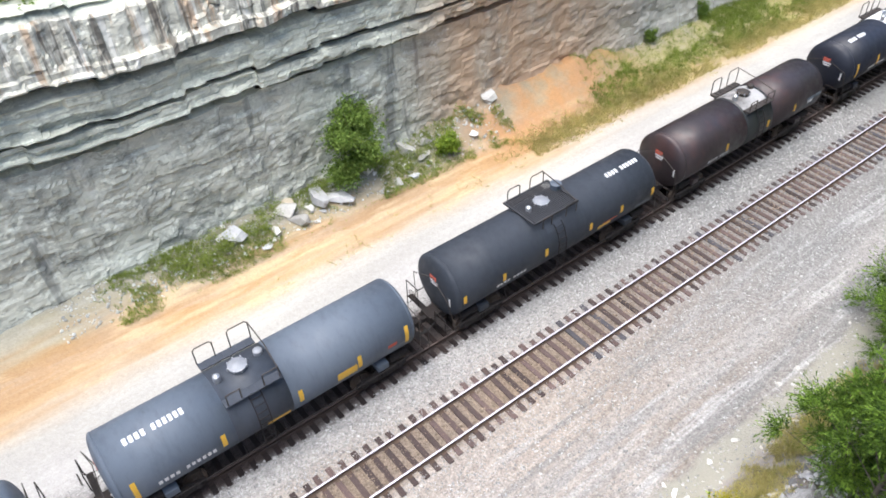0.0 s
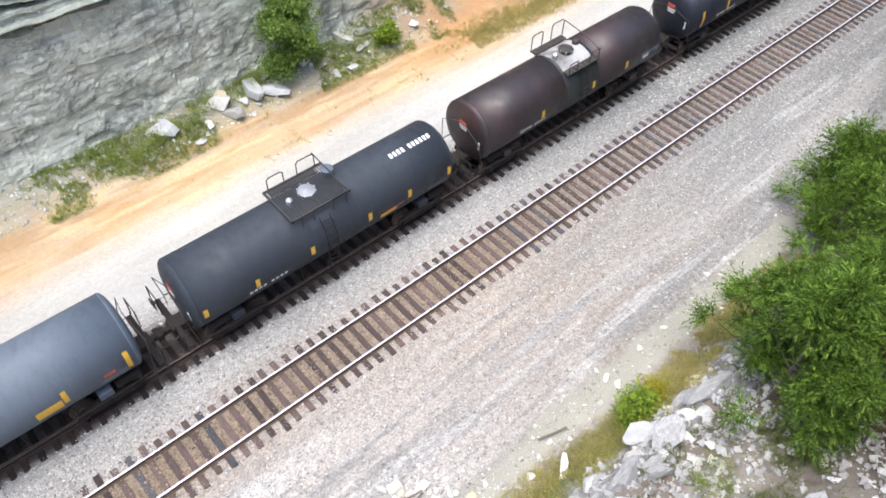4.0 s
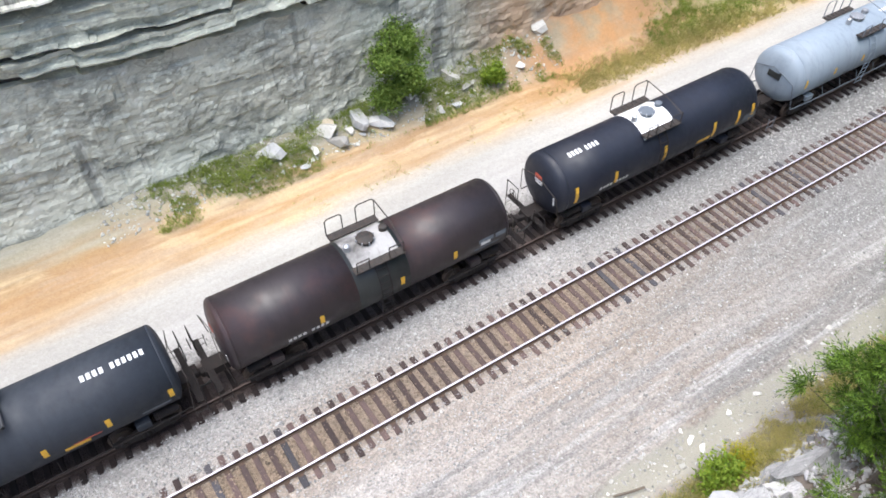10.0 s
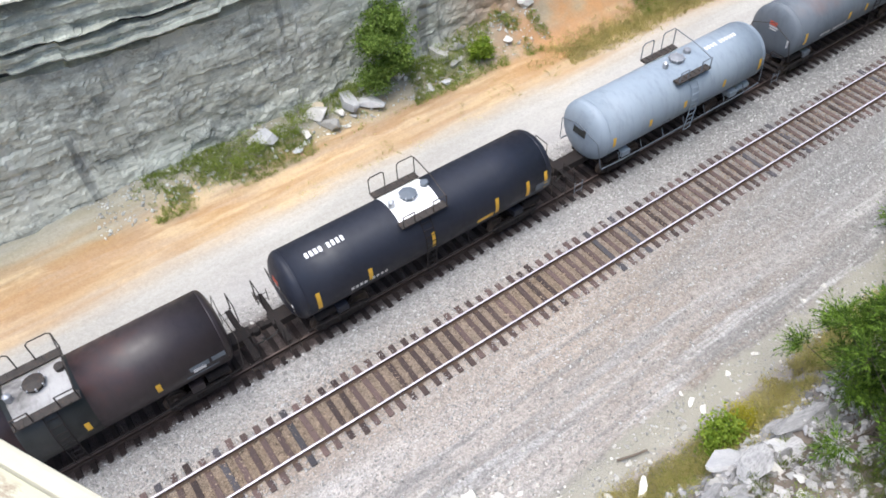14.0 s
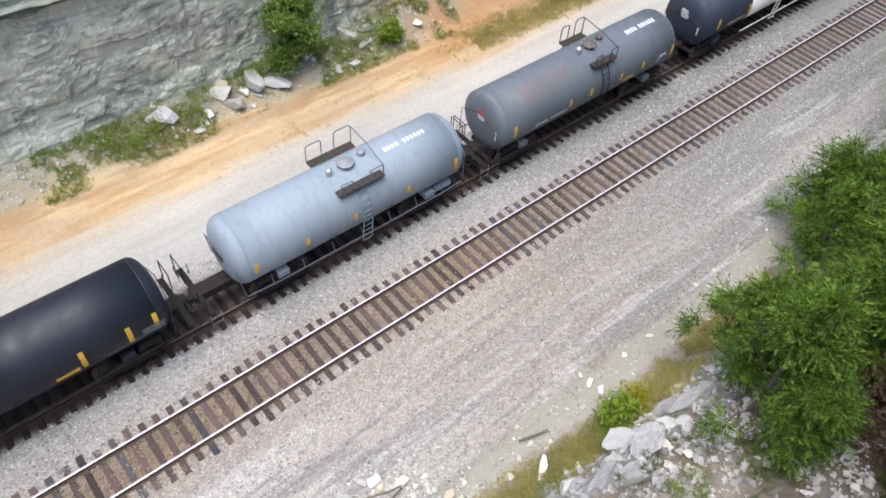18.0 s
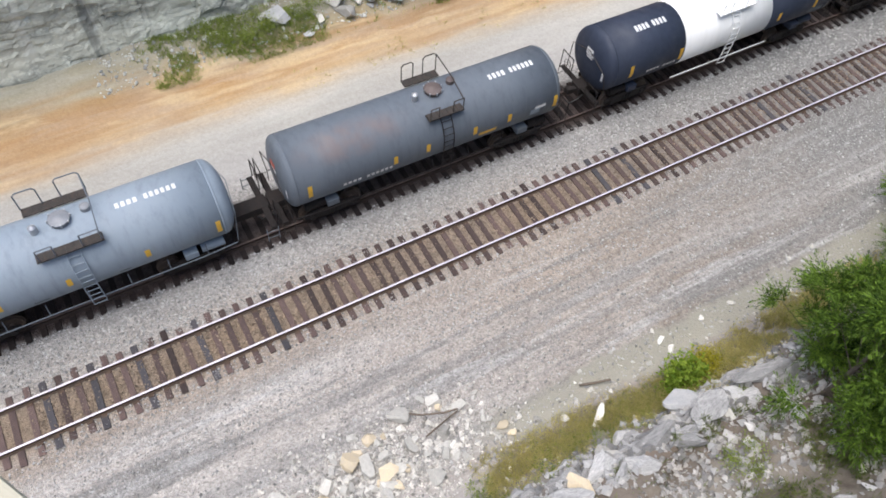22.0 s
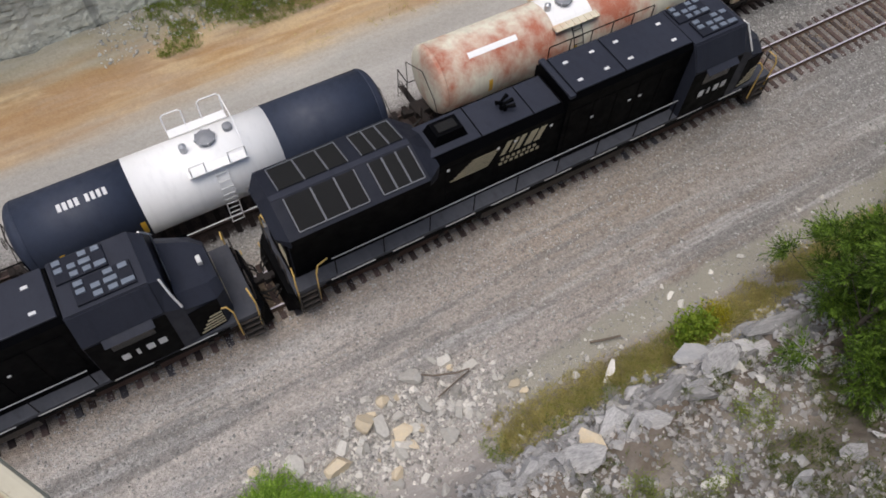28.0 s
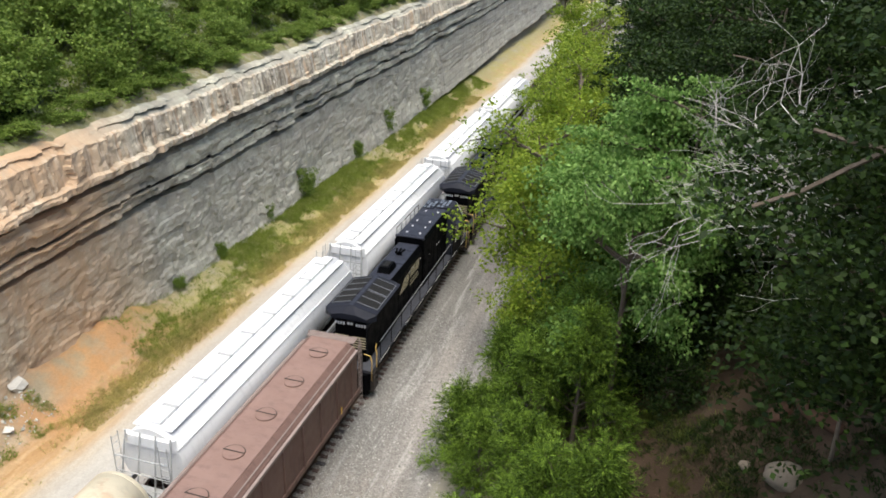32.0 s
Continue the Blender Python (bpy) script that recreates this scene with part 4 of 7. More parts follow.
LETTERS = (.13, -.07, .13, -.07, .13, -.07, .13, -.24, .12, -.07, .12, -.07, .12, -.07, .12, -.07, .12, -.07, .12)
LETTERS_S = (.13, -.06, .13, -.06, .13, -.06, .13, -.22, .12, -.07, .12, -.07, .12, -.07, .12)
SLATE = worn_paint("slate_blue_paint", (.085, .105, .135), (.115, .137, .168), 0.5, 0.6)
SLATE_SOOT = worn_paint("dark_slate_loading_band", (.030, .036, .048), (.050, .060, .078), 0.6, 0.6)
CHARCOAL = worn_paint("charcoal_paint", (.021, .026, .036), (.032, .039, .050), 0.5, 0.66)
SOOT = worn_paint("sooty_centre_paint", (.016, .018, .018), (.030, .034, .034), 0.5, 0.45)
BROWNBLACK = worn_paint("brownish_black_paint", (.022, .017, .019), (.040, .029, .031), 0.7, 0.45, rust=(.058, .030, .028), rust_amount=0.32)
BLACK = worn_paint("black_tank_paint", (.009, .011, .020), (.016, .020, .034), 0.4, 0.52)
NAVY = worn_paint("blue_black_paint", (.021, .029, .053), (.036, .047, .076), 0.4, 0.62)
PALE_BLUE = worn_paint("pale_blue_grey_paint", (.235, .285, .34), (.29, .335, .38), 0.5, 0.6)
GREY = worn_paint("mid_grey_paint", (.115, .135, .160), (.15, .17, .195), 0.5, 0.6)
GREY_STAINED = worn_paint("grey_paint_red_stain", (.105, .124, .150), (.137, .157, .183), 0.5, 0.6, fade=((.165, .122, .115), (.72, -3.2, 1.25), (.9, 2.6, .75)))
WHITE = worn_paint("white_band_paint", (.90, .90, .89), (.84, .84, .82), 0.2, 0.4)
RUSTY = worn_paint("cream_paint_blotched_rust", (.72, .69, .57), (.60, .56, .43), 0.5, 0.6, rust=(.42, .12, .065), rust_amount=0.72, rust_scale=0.42)
CREAM = worn_paint("cream_paint_faint_rust", (.66, .60, .46), (.54, .49, .37), 0.5, 0.6, rust=(.55, .27, .13), rust_amount=0.45, rust_scale=0.34)
PAD_GREY = worn_paint("dirty_white_pad", (.42, .41, .40), (.25, .24, .23), 0.9, 0.6, rust=(.06, .055, .05), rust_amount=0.5)

tank_car("tank_car", "slate blue tank car with white lettering on top", 11.5, SLATE, u=-21.3, marks=[(WHITE_MARK, 62, -4, LETTERS, .26)], yellow=[(5.3, 5)])
tank_car("tank_car", "slate blue tank car with sooty loading bay and yellow reflectors", 11.4, SLATE, u=-6.9, hatch_off=-.7, deck="sides", deck_paint=SLATE_SOOT, dish=.25, bands=[(-5.7, -1.75, SLATE), (-1.75, .45, SLATE_SOOT), (.45, 5.7, SLATE)],
         marks=[(WHITE_MARK, 72, -5.0, LETTERS, .24), (WHITE_MARK, -8, -4.6, LETTERS, .2), (YELLOW, -8, 2.3, (.85,), .42), (YELLOW, -22, -.6, (.9,), .2), (RED_MARK, -4, 4.55, (.4,), .16), (GREY, -16, 4.4, (.9,), .3)],
         yellow=[(-5.4, 5), (-2.3, 3), (.7, 3), (3.2, 3), (5.35, 6)])
tank_car("tank_car", "charcoal tank car with grated top platform and white marks", 11.6, CHARCOAL, u=7.05, hatch_off=-.25, deck="grate", dish=.28,
         marks=[(WHITE_MARK, 75, 3.4, LETTERS, .22), (WHITE_MARK, -12, -3.9, LETTERS_S, .14), (YELLOW, -14, 2.1, (.8,), .2), (RED_MARK, -9, 2.4, (.9,), .06), (GREY, -16, 4.6, (1.0,), .12), (SLATE_SOOT, 42, -.9, (1.0,), .40)],
         yellow=[(-5.7, 2), (-3.6, 2), (-1.2, 2), (1.5, 2), (3.5, 2), (5.6, 2)])
tank_car("tank_car", "brownish black tank car with stained pale hatch panel", 11.5, BROWNBLACK, bands=[(-5.75, -.95, BROWNBLACK), (-.95, 1.25, SOOT), (1.25, 5.75, BROWNBLACK)], u=20.9, hatch_paint=STEEL_DARK, ext=.25, hatch_off=.15, deck="pad", patch=PAD_GREY, dish=.30, end_logo="red",
         marks=[(WHITE_MARK, -12, -3.9, LETTERS_S, .18), (GREY, 3, 4.4, (.7, -.1, .5), .22), (GREY, -12, 4.2, (1.2,), .10), (WHITE_MARK, -2, 4.5, (.45,), .2)],
         yellow=[(-2.6, 2), (.8, 2), (3.2, 2)])
tank_car("tank_car", "glossy black tank car with white hatch panel and yellow reflectors", 11.3, BLACK, u=35.55, hatch_paint=GREY, ext=.35, hatch_off=-.3, deck="pad", patch=WHITE, dish=.5,
         marks=[(WHITE_MARK, 77, -5.0, LETTERS_S, .24), (WHITE_MARK, -10, -3.9, LETTERS_S, .16), (YELLOW, -13, 2.0, (.8,), .22), (GREY, -16, 3.7, (1.3,), .08), (GREY, -8, 5.0, (.8,), .4)],
         yellow=[(-5.3, 5), (-3.1, 3), (-.2, 4), (2.9, 4), (4.5, 4), (5.45, 5)])
tank_car("tank_car", "pale blue-grey tank car with dark square on its end", 9.9, PALE_BLUE, u=49.7, ext=1.1, hatch_off=0.2, deck="sides", dish=.55, end_logo="square", deck_paint=STEEL_DARK, rail_paint=GREY, ladder_paint=PALE_BLUE, saddle=PALE_BLUE,
         marks=[(WHITE_MARK, 83, 1.9, LETTERS, .2), (SOOT, -20, -1.6, (.5,), .08), (SOOT, -20, 1.2, (.4,), .08)], yellow=[(-4.8, 2.4), (-2.6, 1.8), (-.4, 1.8), (2.2, 1.8), (4.7, 3)])
tank_car("tank_car", "mid grey tank car with faint red stain on the shell", 11.3, GREY_STAINED, head_paint=GREY, u=63.15, hatch_off=.55, deck="sides", dish=.35, reach=.72, hatch_paint=HATCH_BROWN,
         marks=[(WHITE_MARK, 80, 2.9, LETTERS, .24), (WHITE_MARK, -11, -3.9, LETTERS, .16), (YELLOW, -13, 2.0, (.8,), .2), (WHITE_MARK, 2, 4.6, (.5,), .14), (PALE_BLUE, -6, 4.4, (.45,), .3)],
         yellow=[(-5.3, 3), (-1.8, 2), (-.4, 2), (1.7, 2), (3.3, 2), (5.5, 3)])
tank_car("tank_car", "blue-black tank car with broad white middle band", 12.6, NAVY, u=78.2, hatch_off=.2, deck="sides", dish=.45, deck_paint=WHITE, rail_paint=WHITE, saddle=NAVY, end_logo="white",
         bands=[(-6.3, -2.65, NAVY), (-2.65, 2.45, WHITE), (2.45, 6.3, NAVY)],
         marks=[(WHITE_MARK, 74, -5.0, LETTERS_S, .28), (WHITE_MARK, -12, -4.6, LETTERS_S, .12), (GREY, -16, 5.2, (.9,), .3)],
         yellow=[(-5.6, 3), (-2.9, 3), (3.0, 2), (5.3, 2)])
tank_car("tank_car", "cream tank car blotched with red rust", 11.6, RUSTY, u=93.15, hatch_off=.2, deck="pad", patch=WHITE, deck_paint=CREAM, hoops=0, dish=.3, end_logo="",
         marks=[(WHITE, 62, -4.6, (2.2,), .24)], yellow=[(-4.0, 3), (0, 3), (4.8, 3)])
tank_car("tank_car", "cream tank car with faint rust stains", 11.4, CREAM, u=107.1, hatch_off=0, deck="pad", patch=CREAM, deck_paint=STEEL_DARK, hatch_paint=CREAM, reach=.5, hoops=0, dish=.45, end_logo="", yellow=[(-4.0, 3)])


# ---- silver covered hoppers ----
SILVER = worn_paint("silver_hopper_paint", (.80, .82, .84), (.72, .74, .76), 0.35, 0.34)
SILVER_DARK = worn_paint("silver_grey_frame_paint", (.42, .44, .45), (.32, .33, .34), 0.6, 0.5)


def silver_hopper(u):
    car = thing("covered_hopper", "long silver covered hopper with a full-length roof trough", "hopper car", "silver covered hoppers")
    L = 18.9
    sec = []
    for s in (-1, 1):
        outline = []
        for i in range(17):
            a = radians(-32 + 122 * i / 16)
            outline.append((1.56 * math.cos(a) if a > 0 else 1.56 * math.cos(a), 2.55 + (1.75 if a > 0 else 1.5) * math.sin(a)))
        outline = outline + [(-x, z) for x, z in reversed(outline[:-1])]
        sec.append([(x, s * L / 2, z) for x, z in outline])
    bm = NB()
    loft(bm, sec)
    body = part("body", bm, SILVER, car)
    for poly in body.data.polygons:
        poly.use_smooth = len(poly.vertices) == 4
    bm = NB()
    box(bm, 0, 0, 4.36, .62, L - .8, .16, bevel=.03)
    tr = part("roof_trough", bm, SILVER, car, "raised hatch trough along the roof")
    for i in range(8):
        bm = NB()
        box(bm, 0, -L / 2 + 1.6 + i * (L - 3.2) / 7, 4.46, .74, .16, .05, bevel=.012)
        part("hatch_clamp", bm, SILVER_DARK, tr)
    for sx in (-1, 1):
        bm = NB()
        box(bm, sx * .78, 0, 4.20, .38, L - .5, .04)
        for i in range(60):
            box(bm, sx * .78, -L / 2 + .4 + i * (L - .8) / 59, 4.225, .36, .04, .02)
        part("roof_walk", bm, SILVER, car)
        bm = NB()
        box(bm, sx * 1.34, 0, 3.51, .05, L, .06, Matrix.Rotation(sx * -.6, 3, 'Y'))
        part("roof_seam", bm, SILVER, car)
        bm = NB()
        box(bm, sx * 1.46, 0, 1.12, .12, L + 1.6, .26, bevel=.02)
        part("side_sill", bm, SILVER_DARK, car)
    for i in range(4):
        y = -L / 2 + 2.4 + i * (L - 4.8) / 3
        bm = NB()
        loft(bm, [[(-1.35, y - 1.6, 1.7), (1.35, y - 1.6, 1.7), (1.35, y + 1.6, 1.7), (-1.35, y + 1.6, 1.7)], [(-.5, y - .4, .45), (.5, y - .4, .45), (.5, y + .4, .45), (-.5, y + .4, .45)]])
        part("outlet_chute", bm, SILVER_DARK, car)
    for s in (-1, 1):
        e = s * (L / 2)
        bm = NB()
        for x in (-1.3, -.45, .45, 1.3):
            rod(bm, (x, e + s * .75, 1.15), (x * .85, e + s * .08, 4.1), .04, 6)
        for z in (1.6, 2.4, 3.2):
            rod(bm, (-1.3, e + s * .7, z), (1.3, e + s * .7, z), .03, 6)
        part("end_frame", bm, SILVER_DARK, car)
        bm = NB()
        box(bm, 0, e + s * .5, 1.05, 2.9, 1.05, .12, bevel=.02)
        part("end_platform", bm, SILVER_DARK, car)
        bm = NB()
        loft(bm, [[(-1.3, e, 3.3), (1.3, e, 3.3), (1.3, e - s * .05, 4.0), (-1.3, e - s * .05, 4.0)], [(-1.0, e + s * .12, 3.4), (1.0, e + s * .12, 3.4), (1.0, e + s * .12, 3.9), (-1.0, e + s * .12, 3.9)]])
        part("end_panel", bm, SILVER, car)
        ladder(car, s * 1.48, e + s * .35, .5, 4.0, .42, 0, SILVER_DARK)
        ladder(car, -s * 1.2, e + s * .78, 1.2, 4.2, .42, 0, SILVER_DARK, along='X')
        coupler(car, s * (L / 2 + 1.05), s)
        truck(car, s * (L / 2 - .9), (-.89, .89), .46, 1.0)
    MOVERS.append((car, u))
    return car


for k in range(4):
    silver_hopper(124.5 + 21.4 * k)


# ---- the locomotives ----
LOCO_BLACK = worn_paint("locomotive_black_paint", (.0010, .0011, .0016), (.0022, .0025, .0032), 0.5, 0.55)
# black paint made lighter and bluer to carry the sky's sheen
LOCO_ROOF = worn_paint("dusty_black_roof_sheen", (.022, .025, .037), (.037, .041, .056), 0.5, 0.5)
LOCO_DECK = worn_paint("grey_walkway", (.040, .043, .055), (.062, .066, .080), 0.6, 0.8)
SCREEN = surface("radiator_screen", (.002, .002, .002), (.004, .004, .004), 3, 0.9, 0.0, 60, 0.6, 0.02)
GLASS = plain("dark_cab_glass", (.012, .014, .017), 0.08)
GOLD = plain("buff_lettering_paint", (.50, .44, .30), 0.55)
HANDRAIL_Y = plain("yellow_handrail_paint", (.72, .48, .14), 0.5)
BLUE_BOX = worn_paint("blue_grey_roof_boxes", (.13, .16, .20), (.20, .23, .28), 0.4, 0.5)
LOCO_WING = worn_paint("black_radiator_housing_paint", (.015, .017, .025), (.026, .029, .040), 0.5, 0.55)
SCREEN_FRAME = plain("grey_screen_frame_paint", (.17, .18, .20), 0.5)
for paint, gloss in ((LOCO_BLACK, 0.05), (LOCO_ROOF, 0.2), (LOCO_WING, 0.12)):
    paint.node_tree.nodes["Principled BSDF"].inputs["Specular IOR Level"].default_value = gloss
LAMP = plain("headlight_lens", (.75, .75, .72), 0.1)


def prism(bm, outline, y0, y1):
    loft(bm, [[(x, y, z) for x, z in outline] for y in (y0, y1)])
    return bm


def locomotive(label, numbers, rear=0.0):
    lo = thing("locomotive", label, "locomotive", "coupled locomotives")
    E = 10.75
    bm = NB()
    box(bm, 0, 0, 1.45, 2.98, 2 * E, .24, bevel=.02)
    part("deck", bm, LOCO_DECK, lo, "grey dusty walkway deck")
    for sx in (-1, 1):
        bm = NB()
        box(bm, sx * 1.44, 0, 1.28, .10, 2 * E - 2.2, .30, bevel=.015)
        part("side_sill", bm, LOCO_BLACK, lo)
        for i in range(9):
            bm = NB()
            box(bm, sx * 1.496, -8.6 + i * 2.15, 1.40, .012, 1.25 if i % 3 else 1.7, .045)
            part("sill_stripe", bm, WHITE_MARK, lo)
    # ends: pilot, steps, plough
    for s in (-1, 1):
        e = s * E
        bm = NB()
        loft(bm, [[(-1.45, e, .35), (1.45, e, .35), (1.45, e, 1.4), (-1.45, e, 1.4)], [(-1.25, e + s * .38, .22), (1.25, e + s * .38, .22), (1.2, e + s * .22, 1.35), (-1.2, e + s * .22, 1.35)]])
        part("pilot", bm, LOCO_BLACK, lo)
        for sx in (-1, 1):
            for i in range(4):
                bm = NB()
                box(bm, sx * (1.38 + .04 * i), e - s * .42, 1.25 - .29 * i, .34, .62, .035)
                part("step", bm, STEEL_DARK, lo)
            for yy in (.08, .76):
                bm = NB()
                box(bm, sx * 1.42, e - s * yy, .80, .40, .03, 1.15)
                part("step_cheek", bm, STEEL_DARK, lo)
            bm = NB()
            pipe(bm, [(sx * 1.5, e - s * .10, .5), (sx * 1.52, e - s * .06, 2.2), (sx * 1.40, e - s * .10, 2.48), (sx * 1.05, e - s * .14, 2.5)], .03)
            pipe(bm, [(sx * 1.5, e - s * .80, .5), (sx * 1.52, e - s * .82, 2.25), (sx * 1.40, e - s * .95, 2.52), (sx * 1.3, e - s * 1.35, 2.54)], .03)
            part("step_handrail", bm, HANDRAIL_Y, lo, "yellow curved handrail beside the steps")
        bm = NB()
        pipe(bm, [(-1.0, e + s * .05, 1.56), (-1.0, e + s * .05, 2.5), (-.38, e + s * .05, 2.45), (-.38, e + s * .05, 1.56)], .025)
        part("end_handrail", bm, STEEL_DARK, lo)
        bm = NB()
        pipe(bm, [(1.0, e + s * .05, 1.56), (1.0, e + s * .05, 2.5), (.38, e + s * .05, 2.45), (.38, e + s * .05, 1.56)], .025)
        part("end_handrail", bm, STEEL_DARK, lo)
        coupler(lo, s * (E + .62), s)
        for x in (-.75, -.55, .55, .75):
            bm = NB()
            pipe(bm, [(x, e + s * .3, 1.0), (x, e + s * .48, .7), (x * .9, e + s * .55, .45)], .03)
            part("air_hose", bm, HOSE, lo)
        bm = NB()
        lathe(bm, [(-.02, .09), (.02, .09), (.02, .05), (-.02, .05)], 14)
        moved(bm, Matrix.Translation((-1.15, e + s * .3, 1.2)))
        part("orange_tag_ring", bm, HANDRAIL_Y, lo)
    # side handrails with stanchions
    for sx in (-1, 1):
        bm = NB()
        rod(bm, (sx * 1.46, -9.3, 2.58), (sx * 1.46, 5.4, 2.58), .022, 6)
        part("walkway_rail", bm, plain("pale_grey_rail_paint", (.30, .31, .33), .5), lo)
        for i in range(9):
            bm = NB()
            rod(bm, (sx * 1.46, -9.2 + i * 1.82, 1.5), (sx * 1.46, -9.2 + i * 1.82, 2.58), .022, 6)
            part("stanchion", bm, LOCO_BLACK, lo)
    # fuel tank and bogies
    bm = NB()
    prism(bm, [(-1.40, 1.2), (-1.40, .62), (-1.05, .32), (1.05, .32), (1.40, .62), (1.40, 1.2)], -3.3, 3.3)
    part("fuel_tank", bm, STEEL_DARK, lo)
    for y in (-6.9, 6.9):
        truck(lo, y, (-2.0, 0, 2.0), .52, 1.12)
    # long hood: low engine section and taller cab-side section
    STEP = .12
    bm = NB()
    prism(bm, [(-.93, 1.55), (-.93, 4.12), (-.72, 4.42), (.72, 4.42), (.93, 4.12), (.93, 1.55)], -5.75, STEP)
    hood = part("engine_hood", bm, LOCO_BLACK, lo)
    for a, b in ((-5.6, -3.2), (-3.15, -1.1), (-1.05, STEP - .1)):
        bm = NB()
        box(bm, 0, (a + b) / 2, 4.435, 1.42, b - a, .04, bevel=.012)
        part("hood_roof", bm, LOCO_ROOF, hood, "dusty grey-black roof plate with painted sky sheen")
    for sx in (-1, 1):
        for i in range(6):
            bm = NB()
            box(bm, sx * .935, -5.2 + i * .98, 2.85, .02, .86, 2.0, bevel=.006)
            part("hood_door", bm, LOCO_BLACK, hood)
        for y in (-4.6, -2.6, -1.9, -.4):
            bm = NB()
            box(bm, sx * .955, y, 3.75, .03, .10, .10, bevel=.01)
            part("door_latch", bm, WHITE_MARK, hood, "small pale latch")
    bm = NB()
    prism(bm, [(-1.02, 1.55), (-1.02, 4.62), (-.86, 4.82), (.86, 4.82), (1.02, 4.62), (1.02, 1.55)], STEP, 5.70)
    tall = part("equipment_hood", bm, LOCO_BLACK, lo)
    bm = NB()
    box(bm, 0, STEP + .16, 4.80, 2.02, .26, .16, bevel=.05)
    part("hood_lip", bm, LOCO_ROOF, tall, "raised lip at the roof step")
    for a, b in ((STEP + .34, 2.6), (2.66, 5.62)):
        bm = NB()
        box(bm, 0, (a + b) / 2, 4.845, 1.78, b - a, .06, bevel=.02)
        hatch = part("roof_hatch", bm, LOCO_ROOF, tall, "dusty lift-off roof hatch with painted sky sheen")
        for x in (-.42, .50):
            for yy in (a + .45, b - .55):
                bm = NB()
                box(bm, x, yy, 4.89, .11, .20, .03, bevel=.008)
                part("lifting_lug", bm, WHITE_MARK, hatch, "small white lifting lug")
    bm = NB()
    for i in range(6):
        y = STEP + .5 + i * .94
        rod(bm, (-1.05, y, 4.6), (-1.05, y, 5.18), .022, 5)
    rod(bm, (-1.05, STEP + .5, 5.18), (-1.05, STEP + 5.2, 5.18), .022, 5)
    part("roof_rail", bm, LOCO_BLACK, tall)
    for sx in (-1, 1):
        for i in range(5):
            bm = NB()
            box(bm, sx * 1.03, STEP + .65 + i * 1.04, 3.0, .02, .94, 2.3, bevel=.006)
            part("hood_door", bm, LOCO_BLACK, tall)
        for y in (1.4, 3.1, 3.6):
            bm = NB()
            box(bm, sx * 1.05, y, 3.35, .03, .12, .08, bevel=.01)
            part("door_latch", bm, WHITE_MARK, tall, "small pale latch")
    # exhaust stack and horn cluster on the low roof
    bm = NB()
    loft(bm, [[(-.42, -4.85, 4.45), (.42, -4.85, 4.45), (.42, -3.55, 4.45), (-.42, -3.55, 4.45)], [(-.32, -4.7, 4.80), (.32, -4.7, 4.80), (.32, -3.7, 4.80), (-.32, -3.7, 4.80)]])
    st = part("exhaust_box", bm, LOCO_BLACK, hood)
    bm = NB()
    box(bm, 0, -4.2, 4.81, .36, .70, .03)
    part("exhaust_opening", bm, SCREEN, st)
    bm = NB()
    for i, (x, d) in enumerate(((-.16, .28), (0, .36), (.16, .3), (-.08, -.25), (.1, -.22))):
        rod(bm, (x, -1.9, 4.66), (x * 1.6, -1.9 + d, 4.70), .04, 8, .085)
    box(bm, 0, -1.9, 4.55, .34, .12, .22, bevel=.02)
    part("horn", bm, LOCO_BLACK, hood)
    # radiator section with overhanging wings that taper into the hood
    bm = NB()
    wings = [(-.93, 1.55), (-.93, 3.75), (-1.50, 4.18), (-1.50, 4.46), (-.12, 4.80), (.12, 4.80), (1.50, 4.46), (1.50, 4.18), (.93, 3.75), (.93, 1.55)]
    slim = [(-.93, 1.55), (-.93, 3.55), (-1.0, 4.0), (-1.0, 4.30), (-.4, 4.46), (.4, 4.46), (1.0, 4.30), (1.0, 4.0), (.93, 3.55), (.93, 1.55)]
    loft(bm, [[(x, -9.9 - rear, z) for x, z in wings], [(x, -5.95 + .6 * rear, z) for x, z in wings], [(x, -5.35 + .6 * rear, z) for x, z in slim]])
    rad = part("radiator_cabin", bm, LOCO_WING, lo, "dusty black radiator housing with broad wings")
    bm = NB()
    prism(bm, [(-.95, 1.56), (-.95, 3.5), (.95, 3.5), (.95, 1.56)], -9.86 - rear, -5.5)
    part("lower_casing", bm, LOCO_BLACK, rad)
    slope = math.atan2(.34, 1.38)
    for sx in (-1, 1):
        rot = Matrix.Rotation(sx * slope, 3, 'Y')
        bm = NB()
        box(bm, sx * 1.505, -7.92 - .2 * rear, 4.31, .012, 3.9 + 1.6 * rear, .26)
        part("wing_side", bm, LOCO_BLACK, rad)
        bays = ((-9.42, -8.68), (-8.66, -7.92), (-7.78, -7.04), (-7.02, -6.28)) if not rear else ((-10.1, -9.2), (-9.18, -8.4), (-8.38, -7.7), (-7.2, -6.72), (-6.70, -6.22), (-6.20, -5.72))
        for a, b in bays:
            bm = NB()
            box(bm, sx * .76, (a + b) / 2, 4.655, 1.18, b - a, .03, rot)
            sc = part("radiator_screen", bm, SCREEN, rad, "dark mesh radiator screen")
            for y in (a, b):
                bm = NB()
                box(bm, sx * .76, y, 4.672, 1.18, .035, .035, rot)
                part("screen_bar", bm, SCREEN_FRAME, sc, "grey screen frame")
            bm = NB()
            box(bm, sx * 1.35, (a + b) / 2, 4.525, .03, b - a, .035, rot)
            part("screen_bar", bm, SCREEN_FRAME, sc, "grey screen frame")
    bm = NB()
